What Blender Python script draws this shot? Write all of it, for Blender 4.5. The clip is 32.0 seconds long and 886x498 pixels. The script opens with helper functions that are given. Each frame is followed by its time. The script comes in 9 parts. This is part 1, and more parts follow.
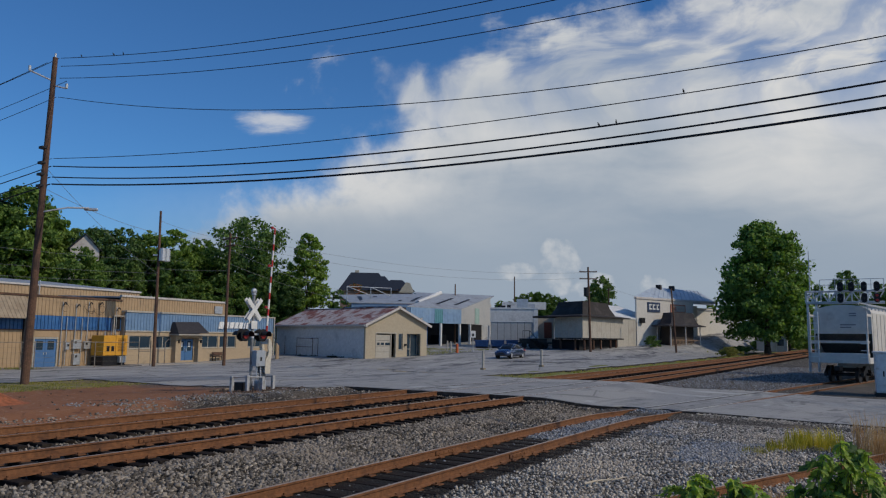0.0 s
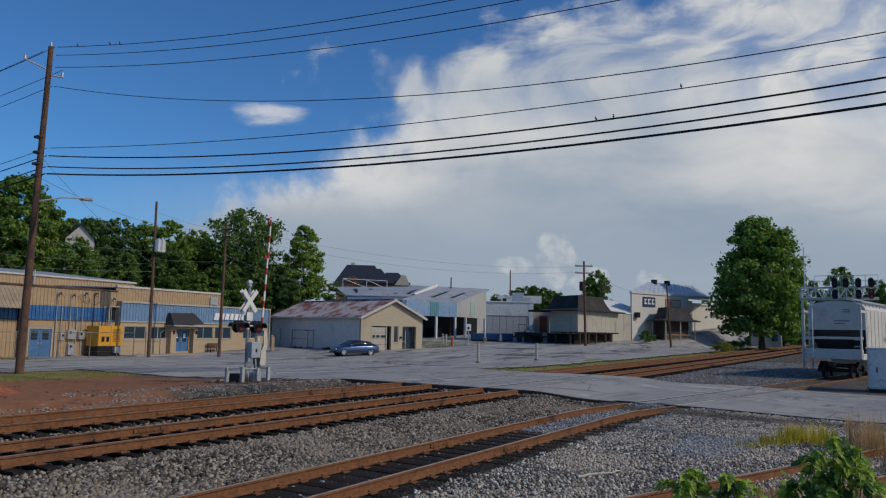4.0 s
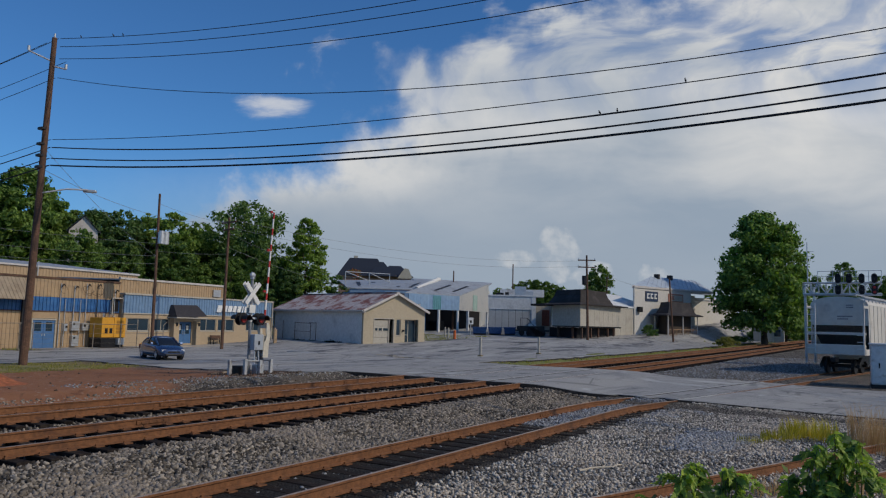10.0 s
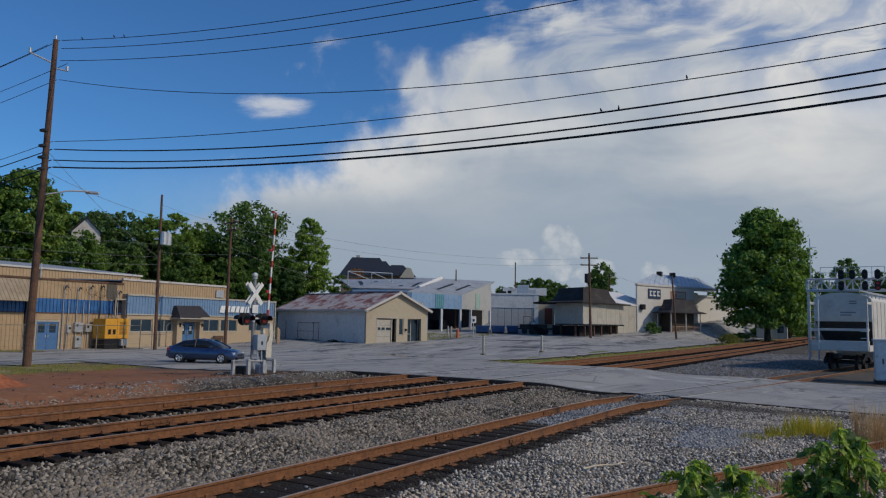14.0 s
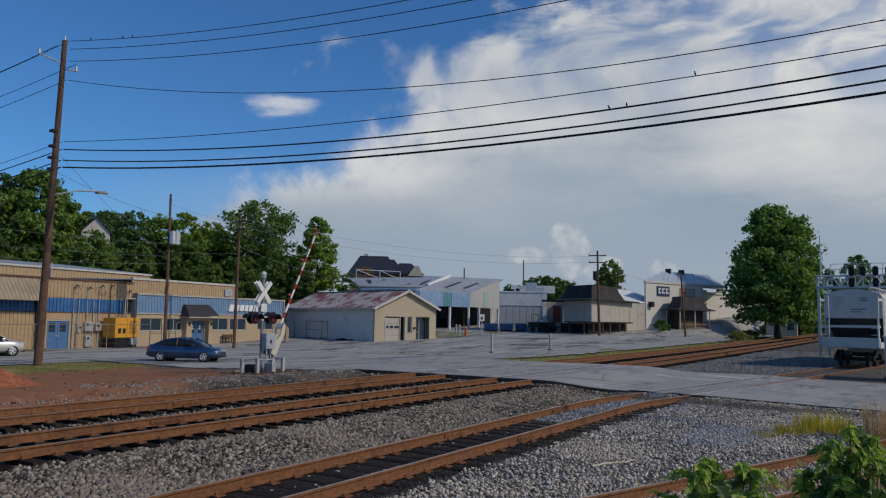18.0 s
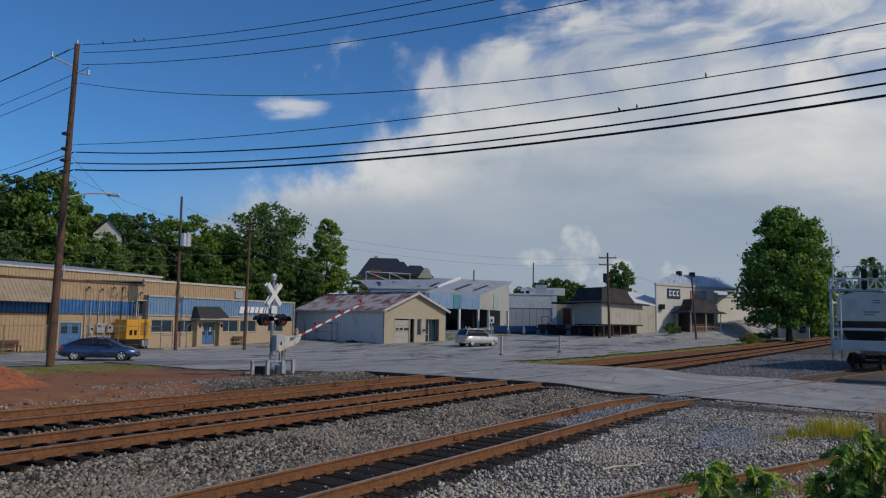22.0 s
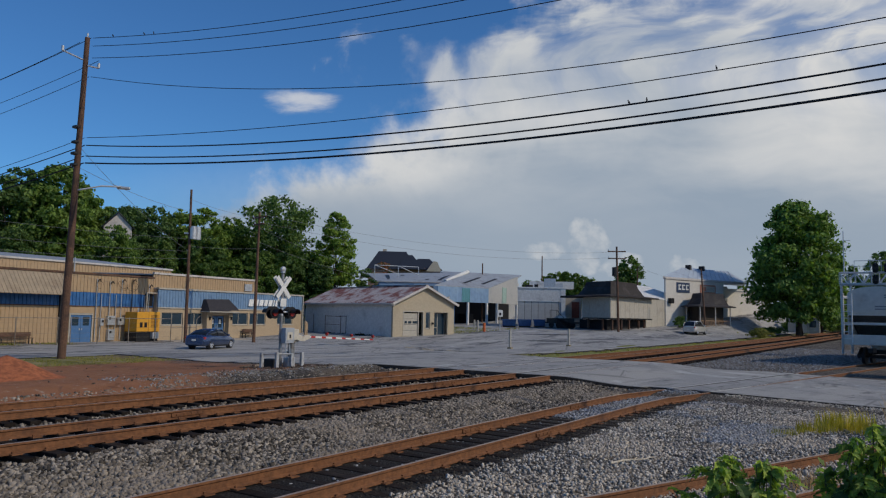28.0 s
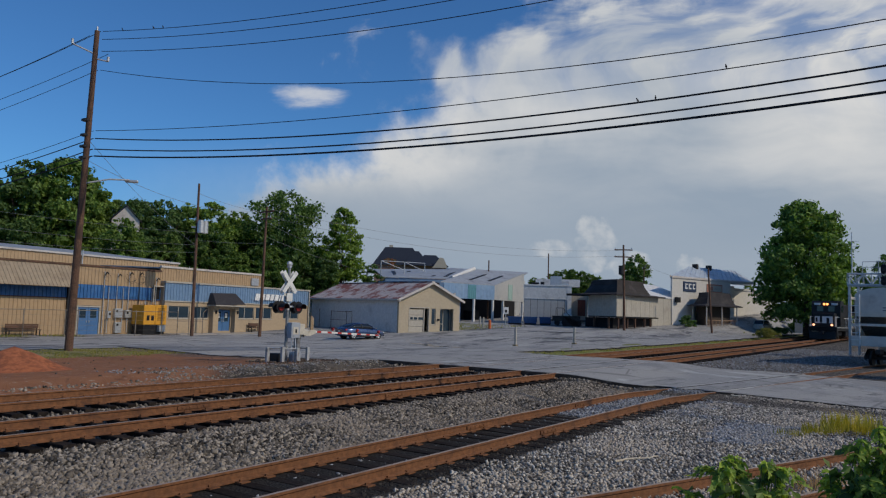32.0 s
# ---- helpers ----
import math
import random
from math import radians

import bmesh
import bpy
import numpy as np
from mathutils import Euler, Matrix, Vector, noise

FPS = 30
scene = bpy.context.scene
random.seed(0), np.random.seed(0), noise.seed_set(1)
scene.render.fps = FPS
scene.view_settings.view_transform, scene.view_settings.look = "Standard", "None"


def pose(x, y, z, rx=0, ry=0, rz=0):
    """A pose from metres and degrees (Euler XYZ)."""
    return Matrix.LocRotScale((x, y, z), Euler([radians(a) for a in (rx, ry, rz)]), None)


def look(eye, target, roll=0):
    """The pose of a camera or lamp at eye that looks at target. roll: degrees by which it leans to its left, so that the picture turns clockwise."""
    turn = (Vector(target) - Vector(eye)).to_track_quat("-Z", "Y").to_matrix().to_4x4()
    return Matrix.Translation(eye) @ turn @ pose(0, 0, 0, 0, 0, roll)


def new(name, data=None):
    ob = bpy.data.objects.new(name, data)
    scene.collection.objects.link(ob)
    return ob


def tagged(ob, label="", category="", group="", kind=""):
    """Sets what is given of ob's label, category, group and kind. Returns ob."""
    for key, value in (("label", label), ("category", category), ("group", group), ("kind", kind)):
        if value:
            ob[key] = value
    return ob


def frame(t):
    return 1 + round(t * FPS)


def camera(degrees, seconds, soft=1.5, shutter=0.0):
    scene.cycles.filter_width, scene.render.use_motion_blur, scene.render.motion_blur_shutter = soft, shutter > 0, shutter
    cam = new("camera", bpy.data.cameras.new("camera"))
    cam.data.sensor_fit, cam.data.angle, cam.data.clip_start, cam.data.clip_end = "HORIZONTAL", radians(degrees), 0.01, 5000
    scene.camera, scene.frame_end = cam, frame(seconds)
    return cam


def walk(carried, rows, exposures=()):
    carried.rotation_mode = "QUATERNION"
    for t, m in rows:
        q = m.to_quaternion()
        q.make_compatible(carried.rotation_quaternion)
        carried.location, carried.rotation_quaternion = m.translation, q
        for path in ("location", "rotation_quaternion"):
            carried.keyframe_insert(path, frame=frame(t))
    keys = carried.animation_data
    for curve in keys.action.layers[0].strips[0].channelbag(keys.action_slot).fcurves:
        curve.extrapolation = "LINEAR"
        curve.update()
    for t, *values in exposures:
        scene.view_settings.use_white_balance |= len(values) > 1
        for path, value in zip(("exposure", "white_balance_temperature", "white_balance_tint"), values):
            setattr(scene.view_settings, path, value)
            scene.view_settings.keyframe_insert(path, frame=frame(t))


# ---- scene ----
# camera: held at one spot, turning slightly
EYE = (0.0, 0.0, 2.21)
TURNS = [
    (0, 96.791, -0.695, -58.403),
    (0.5, 96.726, -0.833, -58.505),
    (1, 96.641, -0.903, -58.555),
    (1.5, 96.627, -0.983, -58.596),
    (2, 96.535, -1.063, -58.630),
    (2.5, 96.473, -1.068, -58.668),
    (3, 96.379, -1.011, -58.723),
    (3.5, 96.335, -1.093, -58.747),
    (5.5, 96.087, -1.143, -58.712),
    (6, 96.050, -1.150, -58.668),
    (6.5, 95.987, -1.239, -58.675),
    (7, 95.897, -1.377, -58.673),
    (7.5, 95.873, -1.468, -58.627),
    (8, 95.850, -1.383, -58.581),
    (8.5, 95.827, -1.400, -58.593),
    (9, 95.758, -1.429, -58.569),
    (9.5, 95.748, -1.542, -58.584),
    (10, 95.758, -1.429, -58.569),
    (10.5, 95.744, -1.341, -58.582),
    (11, 95.744, -1.337, -58.593),
    (11.5, 95.745, -1.336, -58.599),
    (12, 95.766, -1.283, -58.602),
    (12.5, 95.758, -1.258, -58.580),
    (13, 95.718, -1.272, -58.531),
    (13.5, 95.702, -1.136, -58.404),
    (14, 95.667, -1.039, -58.357),
    (14.5, 95.606, -1.073, -58.281),
    (16.5, 95.411, -0.800, -57.940),
    (17, 95.412, -0.777, -57.825),
    (17.5, 95.433, -0.823, -57.746),
    (18, 95.511, -0.865, -57.722),
    (18.5, 95.598, -0.983, -57.721),
    (19, 95.625, -1.140, -57.565),
    (19.5, 95.656, -1.172, -57.481),
    (20, 95.682, -1.110, -57.381),
    (20.5, 95.707, -1.106, -57.279),
    (21, 95.680, -1.001, -57.181),
    (21.5, 95.672, -1.046, -57.095),
    (22, 95.667, -0.956, -56.983),
    (22.5, 95.677, -0.922, -56.883),
    (23, 95.667, -0.991, -56.837),
    (23.5, 95.543, -1.143, -56.730),
    (24, 95.431, -1.333, -56.671),
    (24.5, 95.331, -1.316, -56.544),
    (25, 95.298, -1.260, -56.448),
    (25.5, 95.284, -1.148, -56.367),
    (27.5, 95.168, -0.994, -56.333),
    (28, 95.147, -1.120, -56.326),
    (28.5, 95.097, -1.255, -56.307),
    (29, 95.010, -1.359, -56.244),
    (29.5, 94.967, -1.499, -56.145),
    (30, 94.894, -1.625, -56.050),
    (30.5, 94.858, -1.616, -55.945),
    (31, 94.879, -1.596, -55.879),
    (31.5, 94.862, -1.630, -55.885),
    (32, 94.864, -1.769, -55.885),
]
cam = camera(61.5, 32.0, 1.2)
walk(cam, [(t, pose(*EYE, rx, ry, rz)) for t, rx, ry, rz in TURNS])

# ---- light ----
SUN_AZ, SUN_EL = -81.0, 38.0        # degrees from +x, towards +y
sun = new("sun", bpy.data.lights.new("sun", "SUN"))
sun.data.energy, sun.data.angle, sun.data.color = 2.1, radians(0.6), (1.0, 0.865, 0.68)
sun.matrix_world = look((0, 0, 60), (-60 * math.cos(radians(SUN_EL)) * math.cos(radians(SUN_AZ)),
                                     -60 * math.cos(radians(SUN_EL)) * math.sin(radians(SUN_AZ)),
                                     60 - 60 * math.sin(radians(SUN_EL))))
scene.view_settings.exposure = 0.0


class Nodes:
    """A few short names for building node trees."""

    def __init__(self, tree):
        self.tree = tree

    def add(self, kind, **values):
        node = self.tree.nodes.new(kind)
        for key, value in values.items():
            if key in node.inputs:
                node.inputs[key].default_value = value
        return node

    def link(self, a, b):
        self.tree.links.new(a, b)

    def put(self, value, socket):
        if isinstance(value, bpy.types.NodeSocket):
            self.link(value, socket)
        else:
            socket.default_value = value

    def math(self, op, a, b=0.0, c=0.0, clamp=False):
        node = self.tree.nodes.new("ShaderNodeMath")
        node.operation, node.use_clamp = op, clamp
        for value, socket in zip((a, b, c), node.inputs):
            self.put(value, socket)
        return node.outputs[0]

    def dot(self, v, w):
        node = self.tree.nodes.new("ShaderNodeVectorMath")
        node.operation = "DOT_PRODUCT"
        self.put(v, node.inputs[0]), self.put(w, node.inputs[1])
        return node.outputs["Value"]

    def step(self, v, lo, hi):
        node = self.tree.nodes.new("ShaderNodeMapRange")
        node.interpolation_type = "SMOOTHSTEP"
        self.put(v, node.inputs[0])
        node.inputs[1].default_value, node.inputs[2].default_value = lo, hi
        return node.outputs[0]

    def mix(self, f, a, b, blend="MIX"):
        node = self.tree.nodes.new("ShaderNodeMix")
        node.data_type, node.blend_type = "RGBA", blend
        self.put(f, node.inputs[0])
        for value, socket in ((a, node.inputs[6]), (b, node.inputs[7])):
            self.put((*value, 1) if isinstance(value, tuple) and len(value) == 3 else value, socket)
        return node.outputs[2]

    def noise(self, vec, scale, detail=4.0, rough=0.55, warp=0.0):
        node = self.add("ShaderNodeTexNoise", Scale=scale, Detail=detail, Roughness=rough, Distortion=warp)
        if vec is not None:
            self.link(vec, node.inputs["Vector"])
        return node.outputs["Fac"]

    def join(self, x, y, z=0.0):
        node = self.tree.nodes.new("ShaderNodeCombineXYZ")
        for value, socket in zip((x, y, z), node.inputs):
            self.put(value, socket)
        return node.outputs[0]


world = bpy.data.worlds.new("sky")
scene.world = world
world.use_nodes = True
n = Nodes(world.node_tree)
n.tree.nodes.clear()
sky = n.tree.nodes.new("ShaderNodeTexSky")
sky.sky_type, sky.sun_disc = "NISHITA", False
sky.sun_elevation, sky.sun_rotation = radians(SUN_EL), radians(90 - SUN_AZ)
sky.air_density, sky.dust_density, sky.ozone_density = 1.0, 0.6, 2.0
way = n.tree.nodes.new("ShaderNodeTexCoord").outputs["Generated"]
ahead = n.math("MAXIMUM", n.dot(way, (0.851, 0.525, 0.0)), 0.12)
u = n.math("DIVIDE", n.dot(way, (0.525, -0.851, 0.0)), ahead)
v = n.math("DIVIDE", n.dot(way, (0.0, 0.0, 1.0)), ahead)
uv = n.join(u, v)
# the bank of cloud lies to the right of a slanting edge; its veils run along that edge
run = n.math("ADD", n.math("MULTIPLY", u, 0.89), n.math("MULTIPLY", v, 0.457))
side = n.math("ADD", n.math("ADD", n.math("MULTIPLY", u, 0.457), n.math("MULTIPLY", v, -0.89)), n.math("MULTIPLY_ADD", n.math("MULTIPLY", n.step(v, 0.24, 0.36), n.math("SUBTRACT", 1.0, n.math("MULTIPLY", n.step(v, 0.37, 0.44), 0.75))), 0.09, 0.294))
drift = n.math("MULTIPLY", n.math("ADD", n.noise(uv, 3.2, 4.0, 0.55), -0.5), 0.16)
veil_at = n.join(n.math("MULTIPLY", n.math("ADD", run, drift), 3.4), n.math("MULTIPLY", n.math("ADD", side, drift), 6.0))
veil = n.noise(veil_at, 1.5, 7.0, 0.54, 0.3)
fine_veil = n.noise(veil_at, 2.9, 8.0, 0.56, 0.3)
flat_at = n.join(n.math("ADD", u, drift), n.math("MULTIPLY", n.math("ADD", v, n.math("MULTIPLY", drift, 0.5)), 3.4))
flat = n.noise(flat_at, 3.0, 6.0, 0.52, 0.25)
big = n.noise(uv, 5.5, 6.0, 0.55, 0.3)
billow = n.noise(uv, 15.0, 7.0, 0.58, 0.2)
edge = n.math("ADD", side, n.math("MULTIPLY", n.math("ADD", big, -0.5), 0.24))
edge = n.math("ADD", edge, n.math("MULTIPLY", n.math("ADD", billow, -0.5), 0.15))
edge = n.math("ADD", edge, n.math("MULTIPLY", n.math("MULTIPLY", n.math("ADD", veil, -0.5), n.step(v, 0.22, 0.36)), 0.30))
cover = n.step(edge, -0.016, 0.075)
# torn and thin high up, with blue between
high = n.step(v, 0.25, 0.38)
torn = n.math("ADD", n.math("MULTIPLY", n.step(fine_veil, 0.38, 0.60), 0.55), n.math("MULTIPLY", n.step(veil, 0.36, 0.60), 0.45))
cover = n.math("MULTIPLY", cover, n.math("ADD", n.math("MULTIPLY", n.math("MULTIPLY", high, n.math("ADD", torn, -1.0)), 0.72), 1.0))
# pale haze over the horizon
cover = n.math("MAXIMUM", cover, n.math("MULTIPLY", n.math("SUBTRACT", 1.0, n.step(v, 0.02, 0.24)), n.math("MULTIPLY", n.step(u, -0.62, -0.22), 0.85)))
# a small lone cloud, drawn out sideways
lu, lv = n.math("MULTIPLY", n.math("ADD", u, 0.235), 17.0), n.math("MULTIPLY", n.math("ADD", v, -0.291), 52.0)
lone = n.math("SUBTRACT", 1.0, n.math("ADD", n.math("MULTIPLY", lu, lu), n.math("MULTIPLY", lv, lv)))
lone = n.step(n.math("ADD", lone, n.math("MULTIPLY", n.math("ADD", n.noise(flat_at, 11.0, 7.0, 0.62), -0.5), 3.2)), -0.1, 1.5)
cover = n.math("MAXIMUM", cover, n.math("MULTIPLY", lone, 0.70))
# lit heads along the edge, smooth grey-blue body, warm veil to the right
rim = n.math("MULTIPLY", n.math("SUBTRACT", 1.0, n.step(edge, 0.04, 0.17)), n.math("MULTIPLY", n.step(v, 0.12, 0.20), n.math("SUBTRACT", 1.0, n.math("MULTIPLY", high, 0.5))))
bright = n.math("MULTIPLY", rim, n.math("MULTIPLY_ADD", n.step(billow, 0.32, 0.62), 0.40, 0.24))
bright = n.math("ADD", bright, n.math("MULTIPLY", n.math("SUBTRACT", flat, 0.34), n.math("MULTIPLY_ADD", n.step(v, 0.10, 0.22), 1.15, 0.25)))
bright = n.math("ADD", bright, n.math("MULTIPLY", n.math("MULTIPLY", n.step(veil, 0.42, 0.64), n.step(v, 0.16, 0.30)), 0.15))
bright = n.math("ADD", bright, n.math("MULTIPLY", n.math("MULTIPLY", n.step(u, -0.05, 0.5), n.step(v, 0.22, 0.38)), 0.34))
bu, bv = n.math("MULTIPLY", n.math("ADD", u, -0.52), 4.0), n.math("MULTIPLY", n.math("ADD", v, -0.235), 13.0)
band = n.math("SUBTRACT", 1.0, n.math("ADD", n.math("MULTIPLY", bu, bu), n.math("MULTIPLY", bv, bv)))
bright = n.math("ADD", bright, n.math("MULTIPLY", n.step(n.math("ADD", band, n.math("MULTIPLY", n.math("ADD", flat, -0.5), 2.2)), -0.2, 1.2), 0.30))
bright = n.math("ADD", bright, n.math("MULTIPLY", lone, 0.45))
# towering puffs near the horizon
tower = None
for cu, cv, su, sv in ((0.158, 0.100, 34.0, 22.0), (0.098, 0.090, 30.0, 66.0), (0.205, 0.068, 26.0, 44.0), (0.285, 0.066, 34.0, 48.0)):
    pu, pv = n.math("MULTIPLY", n.math("ADD", u, -cu), su), n.math("MULTIPLY", n.math("ADD", v, -cv), sv)
    puff = n.math("SUBTRACT", 1.0, n.math("ADD", n.math("MULTIPLY", pu, pu), n.math("MULTIPLY", pv, pv)))
    tower = puff if tower is None else n.math("MAXIMUM", tower, puff)
tower = n.step(n.math("ADD", n.math("MAXIMUM", tower, -1.5), n.math("MULTIPLY", n.math("ADD", n.noise(uv, 26.0, 7.0, 0.6), -0.5), 2.8)), 0.0, 0.75)
bright = n.math("MAXIMUM", bright, n.math("MULTIPLY", tower, n.math("MULTIPLY_ADD", n.step(n.noise(uv, 40.0, 6.0, 0.6), 0.3, 0.7), 0.34, 0.10)), clamp=True)
cloud = n.mix(bright, (0.288, 0.355, 0.440), (0.72, 0.71, 0.69))
air = n.mix(1.0, sky.outputs[0], (0.0335, 0.067, 0.102), "MULTIPLY")
hue = n.mix(cover, air, cloud)
ground_glow = n.add("ShaderNodeBackground", Strength=1.0)
n.link(hue, ground_glow.inputs[0])
n.link(ground_glow.outputs[0], n.tree.nodes.new("ShaderNodeOutputWorld").inputs[0])

# ---- materials ----
def surface(name, base, rough=0.8, metal=0.0, grain=8.0, spread=0.25, stain=None, stain_scale=0.6, stain_at=(0.5, 0.7), bump=0.2, bump_scale=30.0,
            random_tone=0.0, world_space=True):
    """A procedural surface: a base colour with grain, stains, relief and tone that varies from piece to piece."""
    m = bpy.data.materials.new(name)
    m.use_nodes = True
    k = Nodes(m.node_tree)
    shader = k.tree.nodes["Principled BSDF"]
    if world_space:
        where = k.tree.nodes.new("ShaderNodeNewGeometry").outputs["Position"]
    else:
        where = k.tree.nodes.new("ShaderNodeTexCoord").outputs["Object"]
    fine = k.noise(where, grain, 5.0, 0.65)
    dark = tuple(c * (1 - spread) for c in base)
    light = tuple(min(1.0, c * (1 + spread)) for c in base)
    tone = k.mix(k.step(fine, 0.3, 0.7), dark, light)
    if stain:
        patch = k.step(k.noise(where, stain_scale, 6.0, 0.62, 0.4), *stain_at)
        tone = k.mix(patch, tone, stain)
    if random_tone:
        chance = k.tree.nodes.new("ShaderNodeObjectInfo").outputs["Random"]
        tone = k.mix(1.0, tone, k.join(*[k.math("MULTIPLY_ADD", chance, 2 * random_tone, 1 - random_tone)] * 3), "MULTIPLY")
    k.put(tone, shader.inputs["Base Color"])
    k.put(k.math("MULTIPLY_ADD", fine, 0.2, rough - 0.1, clamp=True), shader.inputs["Roughness"])
    shader.inputs["Metallic"].default_value = metal
    shader.inputs["Specular IOR Level"].default_value = 0.35
    if bump:
        relief = k.add("ShaderNodeBump", Strength=bump, Distance=0.02)
        k.link(k.noise(where, bump_scale, 5.0, 0.6), relief.inputs["Height"])
        k.link(relief.outputs[0], shader.inputs["Normal"])
    return m


def glow(name, colour, strength):
    m = bpy.data.materials.new(name)
    m.use_nodes = True
    shader = m.node_tree.nodes["Principled BSDF"]
    shader.inputs["Base Color"].default_value = (*colour, 1)
    shader.inputs["Emission Color"].default_value = (*colour, 1)
    shader.inputs["Emission Strength"].default_value = strength
    return m


def glass_look(name, tint=(0.02, 0.025, 0.03)):
    """Dark window glass with a clear reflection."""
    m = bpy.data.materials.new(name)
    m.use_nodes = True
    shader = m.node_tree.nodes["Principled BSDF"]
    shader.inputs["Base Color"].default_value = (*tint, 1)
    shader.inputs["Roughness"].default_value = 0.04
    shader.inputs["Specular IOR Level"].default_value = 0.7
    return m


def leafy(name, base, tip, lit=(1.3, 1.5, 0.6)):
    m = bpy.data.materials.new(name)
    m.use_nodes = True
    k = Nodes(m.node_tree)
    shader = k.tree.nodes["Principled BSDF"]
    chance = k.tree.nodes.new("ShaderNodeNewGeometry").outputs["Random Per Island"]
    other = k.tree.nodes.new("ShaderNodeObjectInfo").outputs["Random"]
    tone = k.mix(chance, base, tip)
    tone = k.mix(1.0, tone, k.join(k.math("MULTIPLY_ADD", other, 0.5, 0.75), k.math("MULTIPLY_ADD", other, 0.4, 0.8), 0.85), "MULTIPLY")
    k.put(tone, shader.inputs["Base Color"])
    shader.inputs["Roughness"].default_value = 0.55
    shader.inputs["Specular IOR Level"].default_value = 0.25
    through_leaf = k.add("ShaderNodeBsdfTranslucent")
    k.link(k.mix(1.0, tone, lit, "MULTIPLY"), through_leaf.inputs[0])
    both = k.add("ShaderNodeMixShader", Fac=0.38)
    k.link(shader.outputs[0], both.inputs[1]), k.link(through_leaf.outputs[0], both.inputs[2])
    k.link(both.outputs[0], k.tree.nodes["Material Output"].inputs[0])
    return m


TAN = surface("tan_siding", (0.385, 0.27, 0.16), 0.55, 0, 3, 0.08, (0.36, 0.26, 0.15), 0.5, (0.55, 0.8), 0.05)
TAN_WALL = surface("tan_wall", (0.41, 0.315, 0.21), 0.8, 0, 6, 0.08, (0.39, 0.305, 0.20), 0.4, (0.55, 0.8), 0.15)
BLUE = surface("blue_siding", (0.035, 0.125, 0.31), 0.5, 0, 3, 0.2, (0.09, 0.18, 0.33), 0.8, (0.5, 0.8), 0.05)
BLUE_PALE = surface("pale_blue_siding", (0.145, 0.24, 0.375), 0.6, 0, 3, 0.1, (0.22, 0.30, 0.39), 0.6, (0.5, 0.8), 0.05)
BLUE_DOOR = surface("blue_door_paint", (0.065, 0.155, 0.32), 0.5, 0, 5, 0.1)
GREEN_PALE = surface("pale_green_panel", (0.10, 0.26, 0.30), 0.5, 0, 4, 0.1)
WHITE = surface("white_paint", (0.66, 0.66, 0.64), 0.6, 0, 5, 0.08, (0.45, 0.43, 0.40), 1.2, (0.55, 0.8), 0.1)
GREY_WALL = surface("grey_painted_wall", (0.60, 0.60, 0.58), 0.8, 0, 4, 0.10, (0.36, 0.36, 0.35), 0.5, (0.5, 0.75), 0.2)
GREY_METAL = surface("grey_metal_siding", (0.43, 0.425, 0.405), 0.5, 0.1, 3, 0.07, (0.33, 0.34, 0.35), 0.4, (0.5, 0.75), 0.05)
CREAM = surface("cream_siding", (0.40, 0.37, 0.315), 0.7, 0, 4, 0.1, (0.30, 0.27, 0.23), 0.5, (0.55, 0.8), 0.1)
PALE_ROOF = surface("pale_metal_roof", (0.32, 0.345, 0.375), 0.5, 0.1, 2, 0.16, (0.20, 0.20, 0.21), 0.5, (0.5, 0.75), 0.05)
RUST_ROOF = surface("rusted_metal_roof", (0.46, 0.40, 0.37), 0.6, 0.1, 2.5, 0.2, (0.22, 0.075, 0.050), 0.9, (0.44, 0.60), 0.1)
AGED_WHITE = surface("aged_white_paint", (0.50, 0.47, 0.44), 0.65, 0, 5, 0.1, (0.36, 0.32, 0.29), 1.2, (0.5, 0.75), 0.1)
DARK_SHINGLE = surface("dark_shingles", (0.035, 0.033, 0.038), 0.85, 0, 12, 0.3, (0.06, 0.055, 0.055), 0.7, (0.5, 0.7), 0.4, 14)
BROWN_SHINGLE = surface("brown_shingles", (0.034, 0.029, 0.027), 0.85, 0, 12, 0.3, (0.06, 0.05, 0.05), 0.7, (0.5, 0.7), 0.4, 14)
HOUSE_ROOF = surface("slate_blue_shingles", (0.017, 0.024, 0.040), 0.8, 0, 8, 0.25)
GLASS = glass_look("window_glass", (0.025, 0.045, 0.065))
# near black, also put where bays and undersides lie in shade
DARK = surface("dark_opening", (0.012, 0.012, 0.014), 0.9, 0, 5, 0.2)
BLACK_STEEL = surface("black_steel", (0.018, 0.018, 0.02), 0.5, 0.2, 8, 0.3)
GALV = surface("galvanised_steel", (0.48, 0.50, 0.52), 0.45, 0.6, 6, 0.12, (0.30, 0.27, 0.24), 1.5, (0.6, 0.8), 0.1)
SILVER = surface("aluminium_paint", (0.58, 0.59, 0.60), 0.5, 0.25, 6, 0.1, (0.36, 0.33, 0.30), 2.0, (0.55, 0.75), 0.15)
POLE_WOOD = surface("creosoted_pole", (0.12, 0.066, 0.043), 0.85, 0, 14, 0.35, (0.06, 0.038, 0.03), 1.2, (0.45, 0.7), 0.5, 20)
TIE_WOOD = surface("tie_wood", (0.020, 0.016, 0.014), 0.8, 0, 14, 0.4, (0.05, 0.04, 0.033), 1.2, (0.5, 0.75), 0.6, 22, 0.35)
RAIL_RUST = surface("rusty_rail", (0.175, 0.075, 0.031), 0.75, 0.0, 10, 0.3, (0.085, 0.038, 0.021), 1.6, (0.5, 0.75), 0.3, 40)
RAIL_TOP = surface("worn_rail_top", (0.38, 0.285, 0.215), 0.5, 0.2, 20, 0.2, (0.19, 0.105, 0.06), 1.2, (0.52, 0.75), 0.05)
